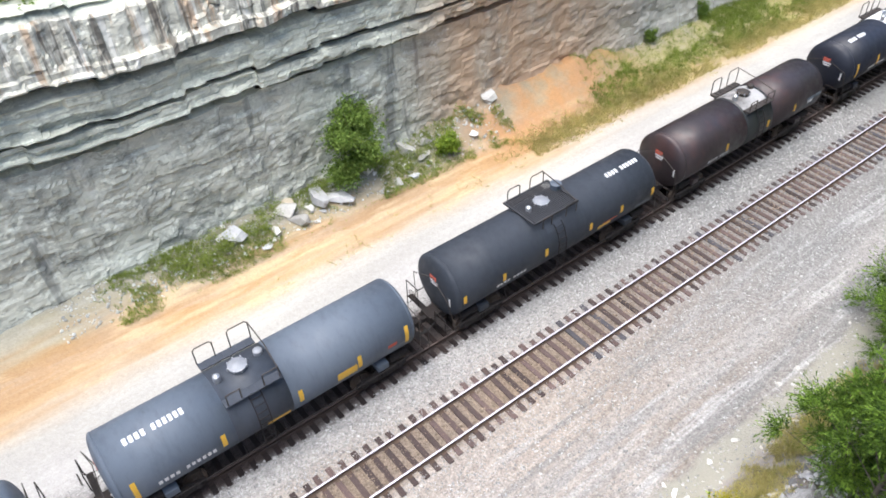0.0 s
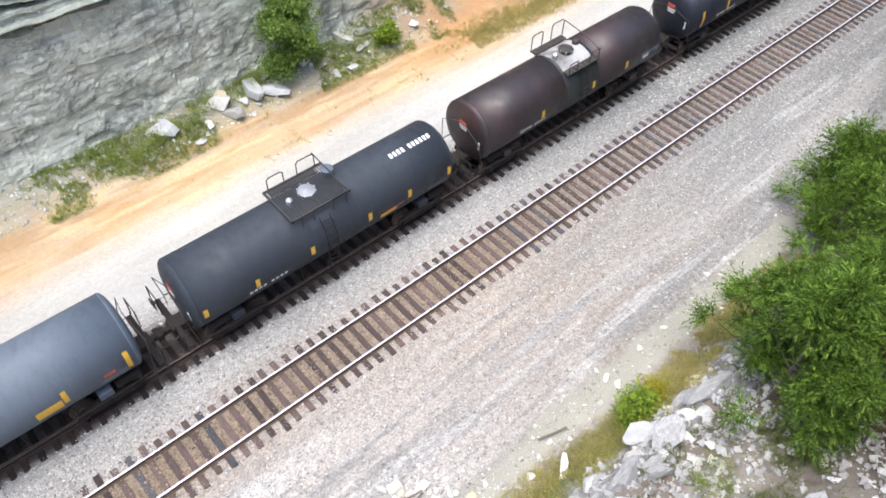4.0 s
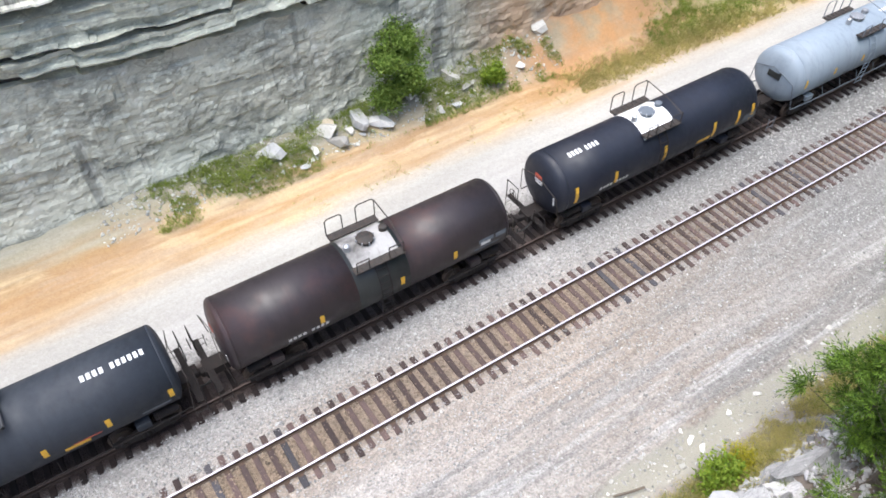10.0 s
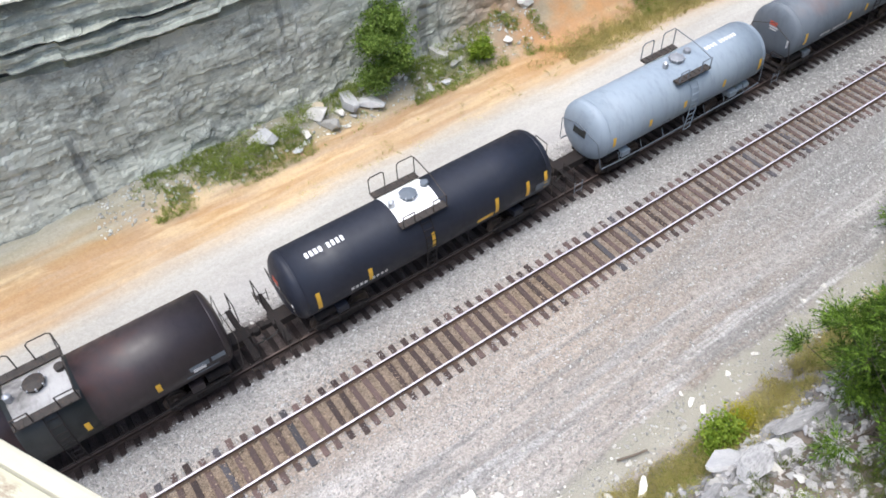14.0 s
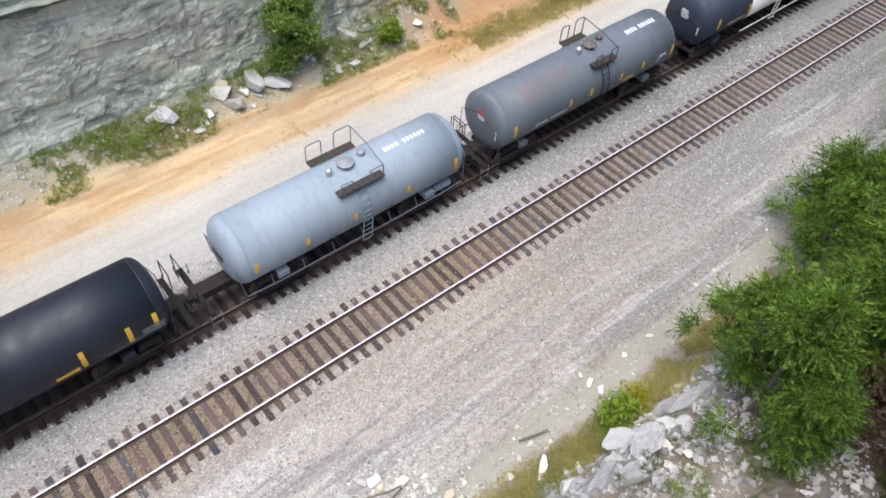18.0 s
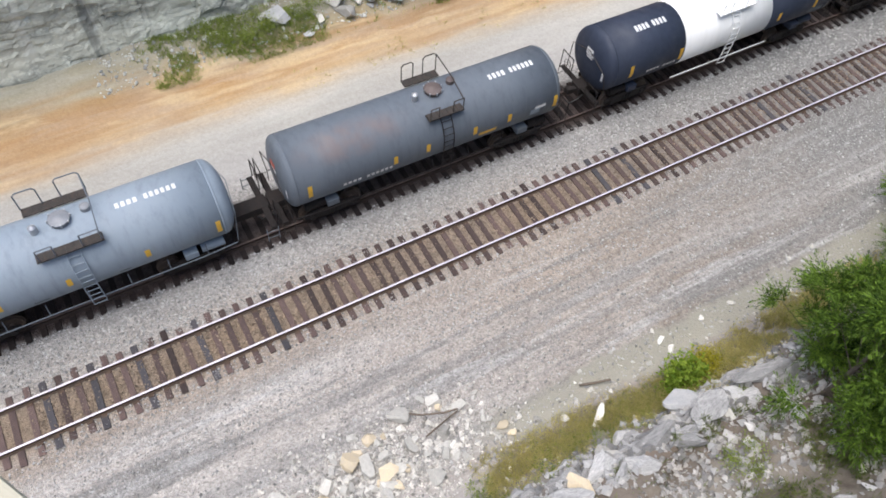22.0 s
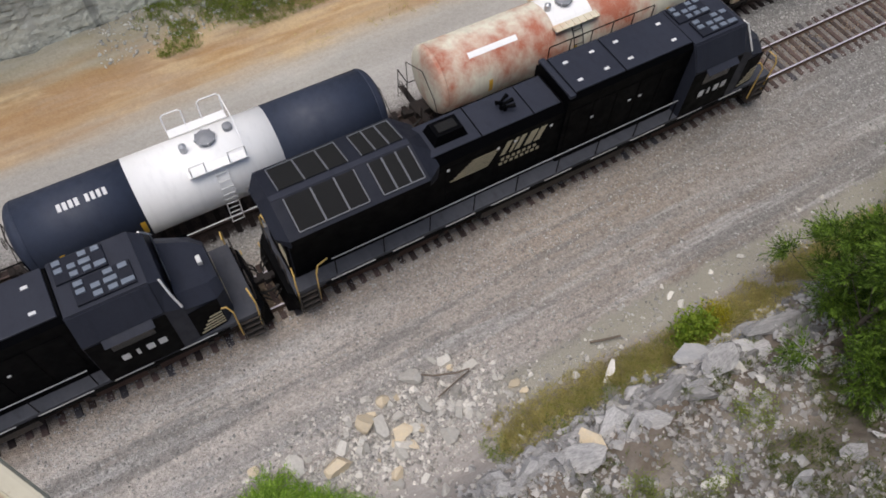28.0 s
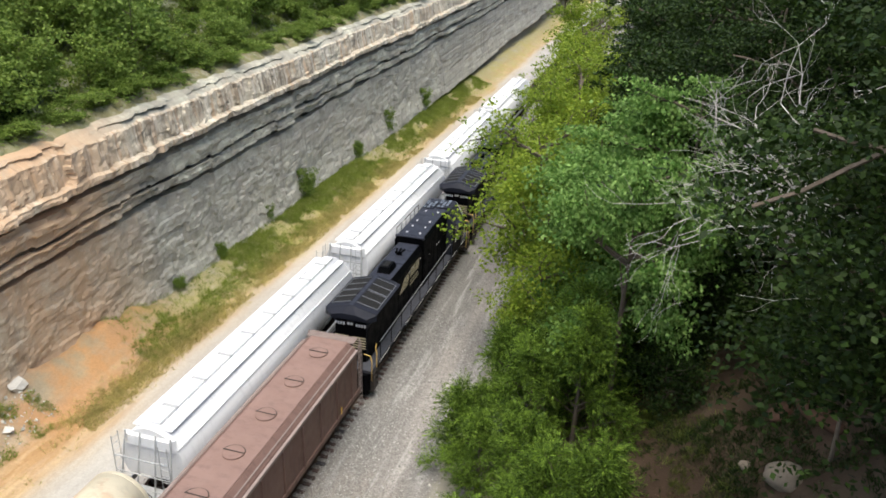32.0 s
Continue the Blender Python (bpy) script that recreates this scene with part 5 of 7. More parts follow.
    box(bm, 0, -7.92 - .2 * rear, 4.80, .22, 3.9 + 1.6 * rear, .04, bevel=.012)
    part("ridge_plate", bm, LOCO_ROOF, rad)
    # sloped visor at the rear end, with number boards, lamps and stripes
    bm = NB()
    loft(bm, [[(-1.50, -9.9 - rear, 4.44), (-.12, -9.9 - rear, 4.79), (.12, -9.9 - rear, 4.79), (1.50, -9.9 - rear, 4.44), (1.50, -9.9 - rear, 4.10), (-1.50, -9.9 - rear, 4.10)],
              [(-1.05, -10.25 - rear, 4.28), (-.42, -10.25 - rear, 4.44), (.42, -10.25 - rear, 4.44), (1.05, -10.25 - rear, 4.28), (1.05, -10.2 - rear, 4.08), (-1.05, -10.2 - rear, 4.08)]])
    part("rear_visor", bm, LOCO_WING, rad)
    bm = NB()
    prism(bm, [(-.9, 1.58), (-.9, 4.05), (.9, 4.05), (.9, 1.58)], -10.0 - rear, -9.88 - rear)
    part("rear_panel", bm, LOCO_BLACK, rad)
    for k in range(5):
        for sx in (-1, 1):
            bm = NB()
            box(bm, sx * .50, -10.01 - rear, 2.40 + k * .15, .78, .012, .07)
            part("rear_stripe", bm, GOLD, rad)
    for sx in (-1, 1):
        bm = NB()
        for i in range(4):
            if numbers[i]:
                box(bm, sx * .62 - .24 + i * .16, -10.02 - rear, 3.74, .10, .012, .17)
        tagged(part("number_marking", bm, WHITE_MARK, rad), kind="stuff")
    for x in (-.09, .09):
        bm = NB()
        rod(bm, (x, -10.0 - rear, 3.80), (x, -10.08 - rear, 3.80), .075, 12)
        part("rear_headlight", bm, LAMP, rad)
    bm = NB()
    box(bm, 0, -10.0 - rear, 3.80, .44, .06, .24, bevel=.02)
    part("headlight_box", bm, STEEL_DARK, rad)
    # cab and nose
    bm = NB()
    loft(bm, [[(-1.5, 5.72, 1.55), (1.5, 5.72, 1.55), (1.5, 5.72, 3.80), (1.0, 5.72, 4.72), (-1.0, 5.72, 4.72), (-1.5, 5.72, 3.80)],
              [(-1.5, 8.15, 1.55), (1.5, 8.15, 1.55), (1.5, 8.15, 3.80), (1.0, 8.15, 4.72), (-1.0, 8.15, 4.72), (-1.5, 8.15, 3.80)],
              [(-1.48, 8.70, 1.55), (1.48, 8.70, 1.55), (1.48, 8.68, 3.55), (.92, 8.50, 4.50), (-.92, 8.50, 4.50), (-1.48, 8.68, 3.55)]])
    cab = part("cab", bm, LOCO_ROOF, lo, "faceted dusty black cab with painted sky sheen")
    bm = NB()
    box(bm, 0, 6.94, 4.74, 1.96, 2.4, .05, bevel=.015)
    part("cab_roof", bm, LOCO_ROOF, cab, "dusty flat cab roof with painted sky sheen")
    for sx in (-1, 1):
        bm = NB()
        box(bm, sx * 1.275, 6.94, 4.27, .035, 2.36, 1.0, Matrix.Rotation(sx * -.498, 3, 'Y'))
        part("roof_slope", bm, LOCO_ROOF, cab)
        bm = NB()
        box(bm, sx * 1.508, 6.94, 2.6, .012, 2.4, 2.2)
        part("cab_side", bm, LOCO_BLACK, cab)
    for x, y, sx, sy, cols, rows in ((-.52, 6.60, .84, 1.5, 3, 4), (.42, 7.05, .84, 1.7, 3, 4)):
        bm = NB()
        box(bm, x, y, 4.80, sx, sy, .09, bevel=.02)
        ac = part("roof_box", bm, LOCO_WING, cab)
        for i in range(cols):
            for j in range(rows):
                if (i + 2 * j + cols) % 5 == 0:
                    continue
                long = 1.25 if (i * 3 + j) % 4 == 1 else .62
                bm = NB()
                box(bm, x - sx * .5 + sx * (i + .5) / cols, y - sy * .5 + sy * (j + .5) / rows, 4.86, sx / cols * .62, sy / rows * min(.9, long), .05, bevel=.012)
                part("roof_box_lid", bm, BLUE_BOX, ac, "blue-grey equipment lid")
    for sx in (-1, 1):
        bm = NB()
        box(bm, sx * .50, 8.63, 4.00, .88, .03, .66, Matrix.Rotation(radians(-11), 3, 'X'))
        part("windscreen", bm, GLASS, cab, "dark cab windscreen pane")
        bm = NB()
        pipe(bm, [(sx * .93, 8.42, 4.62), (sx * 1.22, 8.52, 4.12), (sx * 1.46, 8.66, 3.62)], .038)
        part("windscreen_trim", bm, WHITE_MARK, cab, "white edge trim beside the windscreen")
        bm = NB()
        box(bm, sx * 1.515, 7.0, 3.32, .03, 1.3, .62)
        part("side_window", bm, GLASS, cab)
        bm = NB()
        box(bm, sx * 1.62, 7.0, 3.72, .30, 1.5, .04, Matrix.Rotation(sx * .5, 3, 'Y'))
        part("sunshade", bm, LOCO_ROOF, cab)
        bm = NB()
        for i in range(4):
            if numbers[i]:
                w = .24 if i != 1 else .10
                yy = 6.55 + i * .38 if sx > 0 else 7.75 - i * .38
                box(bm, sx * 1.52, yy, 2.45, .012, w, .30)
        tagged(part("number_marking", bm, WHITE_MARK, cab), kind="stuff")
    bm = NB()
    loft(bm, [[(-1.47, 8.62, 1.55), (1.47, 8.62, 1.55), (1.47, 8.62, 3.42), (1.02, 8.62, 3.74), (-1.02, 8.62, 3.74), (-1.47, 8.62, 3.42)],
              [(-1.34, 9.70, 1.55), (1.34, 9.70, 1.55), (1.30, 9.66, 3.0), (.84, 9.62, 3.34), (-.84, 9.62, 3.34), (-1.30, 9.66, 3.0)],
              [(-1.00, 10.02, 1.55), (1.00, 10.02, 1.55), (.98, 10.0, 2.88), (.62, 9.96, 3.18), (-.62, 9.96, 3.18), (-.98, 10.0, 2.88)]])
    nose = part("nose", bm, LOCO_ROOF, lo, "blunt faceted nose")
    for sx in (-1, 1):
        bm = NB()
        box(bm, sx * 1.418, 9.14, 2.35, .02, 1.04, 1.5, Matrix.Rotation(sx * .10, 3, 'Z'))
        part("nose_side", bm, LOCO_BLACK, nose)
    for k in range(5):
        for sx in (-1, 1):
            bm = NB()
            box(bm, sx * 1.425, 9.22 + .05 * k, 1.75 + k * .16, .02, .85 - .11 * k, .06, Matrix.Rotation(sx * .10, 3, 'Z'))
            part("nose_stripe", bm, GOLD, nose)
            bm = NB()
            box(bm, sx * .52, 10.03, 1.75 + k * .14, .7, .012, .06)
            part("nose_stripe", bm, GOLD, nose)
    bm = NB()
    box(bm, 0, 9.66, 3.40, .3, .16, .2, bevel=.03)
    part("nose_headlight", bm, LAMP, nose)
    # flank emblem and lettering as plain shapes
    for sx in (-1, 1):
        for k in range(7):
            bm = NB()
            box(bm, sx * .955, -3.72 + .10 * k, 3.08 + k * .105, .012, 1.55 - .08 * k, .05)
            part("emblem_stripe", bm, GOLD, lo, "buff stripe of the hood emblem")
        for y, w, lean in ((-2.26, .20, .42), (-1.94, .13, .42), (-1.66, .20, .42), (-1.22, .30, .42), (-.84, .24, .42)):
            bm = NB()
            corners = [(y + dy * w / 2 + lean * dz * .3, 3.60 + dz * .3) for dy, dz in ((-1, -1), (1, -1), (1, 1), (-1, 1))]
            loft(bm, [[(sx * d, py, pz) for py, pz in corners] for d in (.950, .962)])
            part("emblem_bar", bm, GOLD, lo)
        bm = NB()
        for row, n, y0 in ((3.06, 7, -2.35), (2.84, 8, -2.42)):
            for i in range(n):
                box(bm, sx * .955, y0 + i * .225, row, .012, .13, .13)
        tagged(part("lettering", bm, GOLD, lo), kind="stuff")
    # the body above the walkway stands taller than its doors are drawn
    for ob in lo.children_recursive:
        if ob.type == 'MESH' and not ob.name.startswith(("wheelset", "step", "pilot", "coupler")):
            for v in ob.data.vertices:
                if v.co.z > 1.6:
                    v.co.z = 1.6 + (v.co.z - 1.6) * 1.06
    return lo


def ore_hopper():
    car = thing("covered_hopper", "dusty brown covered hopper with round roof hatches", "hopper car", "brown covered hoppers")
    L = 16.4
    bm = NB()
    prism(bm, [(-1.5, 1.6), (-1.5, 3.95), (-1.42, 4.15), (-1.05, 4.42), (1.05, 4.42), (1.42, 4.15), (1.5, 3.95), (1.5, 1.6)], -L / 2, L / 2)
    body = part("body", bm, HOP_BROWN, car)
    bm = NB()
    box(bm, 0, 0, 4.44, 2.0, L, .05, bevel=.012)
    roof = part("roof", bm, HOP_ROOF, car, "dusty pinkish roof sheet")
    for sx in (-1, 1):
        bm = NB()
        box(bm, sx * 1.49, 0, 4.02, .16, L, .16, bevel=.02)
        part("top_chord", bm, HOP_GREY, car, "dusty grey ledge along the top of the side")
        bm = NB()
        box(bm, sx * 1.27, 0, 4.26, .06, L, .10, Matrix.Rotation(sx * .6, 3, 'Y'))
        part("roof_ledge", bm, HOP_GREY, car)
        bm = NB()
        box(bm, sx * 1.5, 0, 1.5, .10, L + .6, .30, bevel=.02)
        part("side_sill", bm, HOP_BROWN, car)
        for i in range(9):
            bm = NB()
            box(bm, sx * 1.54, -L / 2 + .8 + i * (L - 1.6) / 8, 2.7, .07, .09, 2.3)
            part("side_post", bm, HOP_BROWN, car)
    for i in range(6):
        y = -L / 2 + 1.5 + i * (L - 3.0) / 5
        bm = NB()
        lathe(bm, [(0, .46), (.07, .46), (.09, .40), (.10, .02)], 24, 'Z')
        moved(bm, Matrix.Translation((.05, y, 4.46)))
        ht = part("roof_hatch", bm, HOP_ROOF, roof, "round hatch cover")
        bm = NB()
        for k in range(24):
            a0, a1 = [radians(20 + 150 * (k + d) / 24) for d in (0, 1)]
            rod(bm, (.05 + .47 * math.cos(a0), y + .47 * math.sin(a0) * .9, 4.52), (.05 + .47 * math.cos(a1), y + .47 * math.sin(a1) * .9, 4.52), .03, 5)
        rod(bm, (-.42, y, 4.58), (.52, y, 4.58), .022, 5)
        part("hatch_clamp", bm, STEEL_DARK, ht)
    for s in (-1, 1):
        e = s * L / 2
        bm = NB()
        box(bm, 0, e + s * .3, 4.40, 2.6, .62, .04)
        ew = part("end_roof_walk", bm, HOP_GREY, car)
        for i in range(5):
            bm = NB()
            box(bm, 0, e + s * (.06 + .12 * i), 4.435, 2.55, .03, .03)
            part("tread_bar", bm, HOP_GREY, ew)
        bm = NB()
        loft(bm, [[(-1.45, e, 1.7), (1.45, e, 1.7), (1.45, e, 2.4), (-1.45, e, 2.4)], [(-1.3, e + s * .5, 1.25), (1.3, e + s * .5, 1.25), (1.3, e + s * .5, 1.45), (-1.3, e + s * .5, 1.45)]])
        part("end_slope", bm, HOP_BROWN, car)
        for x in (-1.42, -.5, .5, 1.42):
            bm = NB()
            box(bm, x, e + s * .55, 2.75, .07, .10, 3.3)
            part("end_post", bm, HOP_GREY, car)
        ladder(car, s * 1.52, e + s * .35, .5, 4.3, .44, 0, HOP_GREY, .02)
        ladder(car, -s * 1.1, e + s * .62, .6, 4.4, .44, 0, HOP_GREY, .02, 'X')
        coupler(car, s * (L / 2 + 1.0), s)
        truck(car, s * (L / 2 - 1.1), (-.89, .89), .46, 1.0)
    for i in range(3):
        y = -4.6 + i * 4.6
        bm = NB()
        loft(bm, [[(-1.4, y - 2.1, 1.7), (1.4, y - 2.1, 1.7), (1.4, y + 2.1, 1.7), (-1.4, y + 2.1, 1.7)], [(-.5, y - .5, .4), (.5, y - .5, .4), (.5, y + .5, .4), (-.5, y + .5, .4)]])
        part("outlet_chute", bm, HOP_BROWN, car)
    bm = NB()
    box(bm, 1.545, L / 2 - 2.2, 1.85, .012, .12, .4)
    part("reflector", bm, YELLOW, car)
    return car


HOP_BROWN = worn_paint("dusty_red_brown_paint", (.12, .066, .054), (.17, .105, .088), 0.7, 0.75)
HOP_ROOF = worn_paint("pinkish_dusty_roof_paint", (.20, .125, .105), (.26, .17, .145), 0.6, 0.8)
HOP_GREY = worn_paint("dust_grey_frame_paint", (.28, .225, .205), (.20, .15, .135), 0.6, 0.8)

LOCOS = [(locomotive("black diesel locomotive with buff striped emblem, leading", (1, 1, 1, 1), .6), 26.9),
         (locomotive("black diesel locomotive with buff striped emblem, trailing", (1, 1, 1, 1)), 4.12),
         (ore_hopper(), -16.8), (ore_hopper(), -35.6)]


# ---- what moves ----
def motions():
    for car, u in MOVERS:
        walk(car, [(t, Matrix.Translation((FAR_X, u - train_run(t), 0))) for t in range(0, 33)])
    black = [car for car, y in LOCOS]

    def ran(t):
        k = t - 30
        return 12.8 * k + 0.4 * max(0.0, k) ** 2 - 0.3 * max(0.0, -2.3 - k)

    slow = [32 * k / 230 for k in range(231)]
    fast = [0.0] + [25.5 + 6.5 * k / 120 for k in range(121)]
    for axle, radius, car in WHEELSETS:
        at = Matrix.Translation(axle.location)
        if car in black:
            rows = [(t, (ran(25.5) - ran(t)) / radius if t > 25 else 0.0) for t in fast]
        else:
            rows = [(t, train_run(t) / radius) for t in slow]
        walk(axle, [(t, at @ Matrix.Rotation(a, 4, 'X')) for t, a in rows])
    for car, y in LOCOS:
        walk(car, [(t, Matrix.Translation((0, y + ran(t), 0))) for t in range(0, 33)])


# ---- green things and stones ----
CEDAR = leafy("cedar_foliage", (.020, .050, .009), (.27, .43, .055), through_it=.25)
SLOPE_LEAF = leafy("slope_leaves", (.10, .175, .028), (.32, .43, .10))
BROAD = leafy("broad_leaves", (.075, .18, .032), (.34, .53, .16))
# dark green with the wood's missing canopy shade put into the colour
BROAD_SHADED = leafy("shade_dark_green_leaves", (.009, .023, .005), (.045, .085, .014), through_it=.18)
LIME = leafy("yellow_green_leaves", (.15, .25, .025), (.36, .45, .06))
YELLOW_LEAF = leafy("yellow_flowering_leaves", (.36, .34, .03), (.48, .42, .05))
STRAW = leafy("dry_grass", (.47, .425, .15), (.64, .56, .25))
WEED = leafy("green_weeds", (.18, .27, .04), (.41, .46, .11))
DEAD_LEAF = leafy("brown_dead_twigs", (.10, .065, .04), (.17, .11, .07))
BARK = surface("tree_bark", (.10, .08, .06), (.15, .12, .095), 3, 0.9, 0, 25, 0.6, 0.02, (3, 3, 0.6))
DEAD_WOOD = surface("bleached_dead_wood", (.62, .60, .57), (.50, .48, .46), 3, 0.85, 0, 25, 0.3, 0.01)
LOG_WOOD = surface("grey_brown_log", (.14, .11, .085), (.20, .16, .12), 3, 0.9, 0, 25, 0.4, 0.01)


def blades_mesh(name, quads, material):
    """Many separate leaves: an array of (n, 4, 3) corner points."""
    n = len(quads)
    me = bpy.data.meshes.new(name)
    me.vertices.add(4 * n)
    me.vertices.foreach_set("co", quads.reshape(-1).astype(np.float32))
    me.loops.add(4 * n)
    me.loops.foreach_set("vertex_index", np.arange(4 * n, dtype=np.int32))
    me.polygons.add(n)
    me.polygons.foreach_set("loop_start", np.arange(0, 4 * n, 4, dtype=np.int32))
    me.update(calc_edges=True)
    for mt in material if isinstance(material, (list, tuple)) else (material,):
        me.materials.append(mt)
    return me


def leaf_quads(rng, at, way, length, width, droop=0.25):
    """Leaf blades as kites: at and way are (n, 3)."""
    way = way / (np.linalg.norm(way, axis=1, keepdims=True) + 1e-9)
    side = np.cross(way, rng.normal(size=way.shape))
    side /= np.linalg.norm(side, axis=1, keepdims=True) + 1e-9
    L = length * rng.uniform(.65, 1.3, (len(at), 1))
    W = width * rng.uniform(.7, 1.25, (len(at), 1))
    mid = at + way * L * .5
    tip = at + way * L + np.array((0, 0, -1)) * L * droop
    return np.stack([at, mid + side * W * .5, tip, mid - side * W * .5], 1)


def branch_rods(bm, rng, start, way, length, r, depth, tips, spread=0.6, lift=0.1, n=5, kink=.16):
    """Grows a limb and its forks; collects the tips."""
    p, d = Vector(start), Vector(way).normalized()
    seg = 3
    for i in range(seg):
        q = p + d * (length / seg)
        rod(bm, p, q, r * (1 - .25 * i / seg), n, r * (1 - .25 * (i + 1) / seg))
        p = q
        d = (d + Vector(rng.normal(size=3)) * kink + Vector((0, 0, lift * .3))).normalized()
        if depth > 0 and i > 0:
            for k in range(1 + (rng.random() < .55)):
                nd = (d + Vector(rng.normal(size=3)) * spread + Vector((0, 0, lift))).normalized()
                branch_rods(bm, rng, p, nd, length * rng.uniform(.5, .72), r * .55, depth - 1, tips, spread, lift, max(4, n - 1), kink)
    tips.append((tuple(p), tuple(d)))


def cedar_meshes(seed, h=6.0, r=1.9, sprays=1000, material=CEDAR):
    """A juniper: short trunk, rising limbs, feathery sprays in uneven lobes."""
    rng = np.random.default_rng(seed)
    bm = NB()
    rod(bm, (0, 0, -.5), (.1, .05, h * .9), .13, 8, .02)
    lobes = []
    for i in range(30):
        f = rng.uniform(.10, .97)
        a = rng.uniform(0, 6.28)
        rr = r * (1 - f) ** .62 * rng.uniform(.35, 1.35) + .12
        z = h * f
        tip = np.array((rr * math.cos(a), rr * math.sin(a), z + .35))
        rod(bm, (0, 0, max(.2, z - .5 * rr)), tuple(tip * (.9, .9, 1)), .035, 5, .008)
        lobes.append((tip * (.75 + .25 * rng.random() if i % 3 else .5, .75 + .25 * rng.random() if i % 3 else .5, 1), .26 + .32 * rng.random() * (1.2 - f)))
    me_t = bpy.data.meshes.new("trunk")
    bm.to_mesh(me_t)
    bm.free()
    me_t.materials.append(BARK)
    # feathery fronds: a stem with leaflets swept forward on both sides
    quads = []
    per = max(1, sprays // len(lobes))
    steps = 15
    for c, lr in lobes:
        o = rng.normal(size=(per, 3))
        o /= np.linalg.norm(o, axis=1, keepdims=True)
        pos = c + o * lr * rng.uniform(.1, .85, (per, 1)) * (1, 1, .8)
        out = o + np.array((0, 0, .30)) + .9 * (c * (1, 1, 0)) / (r + .1)
        out /= np.linalg.norm(out, axis=1, keepdims=True)
        side = np.cross(out, rng.normal(size=out.shape) * .5 + np.array((0, 0, 1)))
        side /= np.linalg.norm(side, axis=1, keepdims=True) + 1e-9
        reach = rng.uniform(.40, 1.0, (per, 1))
        for k in range(steps):
            f = k / (steps - 1)
            base = pos + out * reach * f + np.array((0, 0, -.10)) * f * f
            turned = out * .9 + side * (1 if k % 2 else -1) * (.95 - .6 * f) + rng.normal(size=out.shape) * .16
            quads.append(leaf_quads(rng, base, turned, .27 - .11 * f, .042, .08))
    return me_t, blades_mesh("crown", np.concatenate(quads), material)


def broad_meshes(seed, h=9.0, r=3.0, clumps=520, leaf=.13, material=BROAD, low=.25, per=16, trunk_r=.16, spray=(.22, .10), shell=1 / 3):
    """A broad-leaved tree: forked limbs, leaf clumps at the twigs, gaps between."""
    rng = np.random.default_rng(seed)
    bm = NB()
    tips = []
    rod(bm, (0, 0, -.6), (0, 0, h * .45), trunk_r, 8, trunk_r * .75)
    rod(bm, (0, 0, h * .44), (rng.normal() * .2, rng.normal() * .2, h * .9), trunk_r * .74, 7, trunk_r * .2)
    for i in range(12):
        z = h * rng.uniform(low, .85)
        a = rng.uniform(0, 6.28)
        branch_rods(bm, rng, (0, 0, z), (math.cos(a), math.sin(a), .35), r * rng.uniform(.45, .7), trunk_r * .4, 1, tips, .7, .12)
    me_t = bpy.data.meshes.new("trunk")
    bm.to_mesh(me_t)
    bm.free()
    me_t.materials.append(BARK)
    tp = np.array([t[0] for t in tips])
    pick = rng.integers(0, len(tp), clumps)
    c = tp[pick] + rng.normal(size=(clumps, 3)) * (.30 * r / 2, .30 * r / 2, .22 * r / 2)
    extra = rng.normal(size=(int(clumps * shell), 3))
    extra /= np.linalg.norm(extra, axis=1, keepdims=True)
    extra = extra * rng.uniform(.5, 1, (len(extra), 1)) * (r * .9, r * .9, h * .34) + (0, 0, h * .64)
    c = np.concatenate([c, extra])
    quads = []
    for k in range(per):
        pos = c + rng.normal(size=c.shape) * (spray[0], spray[0], spray[1])
        way = rng.normal(size=c.shape) * (1, 1, .35) + np.array((0, 0, .05))
        quads.append(leaf_quads(rng, pos, way, leaf, leaf * .72, .22))
    return me_t, blades_mesh("crown", np.concatenate(quads), material)


def plant(name, label, category, meshes, x, y, scale=1.0, turn=0.0, group="", z=None, lean=(0, 0)):
    tree = thing(name, label, category, group)
    for nm, me in zip(("trunk", "crown"), meshes):
        ob = new(nm, me)
        ob.parent = tree
    s = (scale,) * 3 if isinstance(scale, (int, float)) else scale
    tree.matrix_basis = pose(x, y, land(x, y) if z is None else z, lean[0], lean[1], 0) @ Matrix.Rotation(radians(turn), 4, 'Z') @ Matrix.Diagonal((*s, 1))
    return tree


cedars = [cedar_meshes(11, 6.0, 1.9, 1150), cedar_meshes(12, 5.0, 1.6, 1000), cedar_meshes(13, 7.0, 2.1, 1300)]
for k, (x, y, s, v) in enumerate([(10.4, 6.6, .88, 0), (11.9, 5.0, .92, 2), (12.9, 7.9, .95, 0), (13.6, 4.4, .75, 1), (7.9, 17.3, 1.0, 1), (9.0, 14.9, .80, 0), (9.4, 18.6, .95, 2), (11.2, 12.4, .9, 1),
                                  (10.6, 21.5, 1.0, 0), (13.0, 15.6, 1.0, 2), (8.9, 24.5, .9, 1), (11.8, 26.5, 1.1, 2), (9.3, 30.5, 1.0, 0), (14.6, 20.5, 1.1, 0), (14.3, 8.7, .9, 0), (14.2, 9.4, .9, 1), (11.6, 9.4, .8, 1), (12.4, 18.4, 1.1, 2), (11.0, 16.2, 1.0, 0)]):
    plant("cedar_tree", "dense green cedar on the rocky bank", "tree", cedars[v], x, y, s, 47 * k, "cedars on the bank")

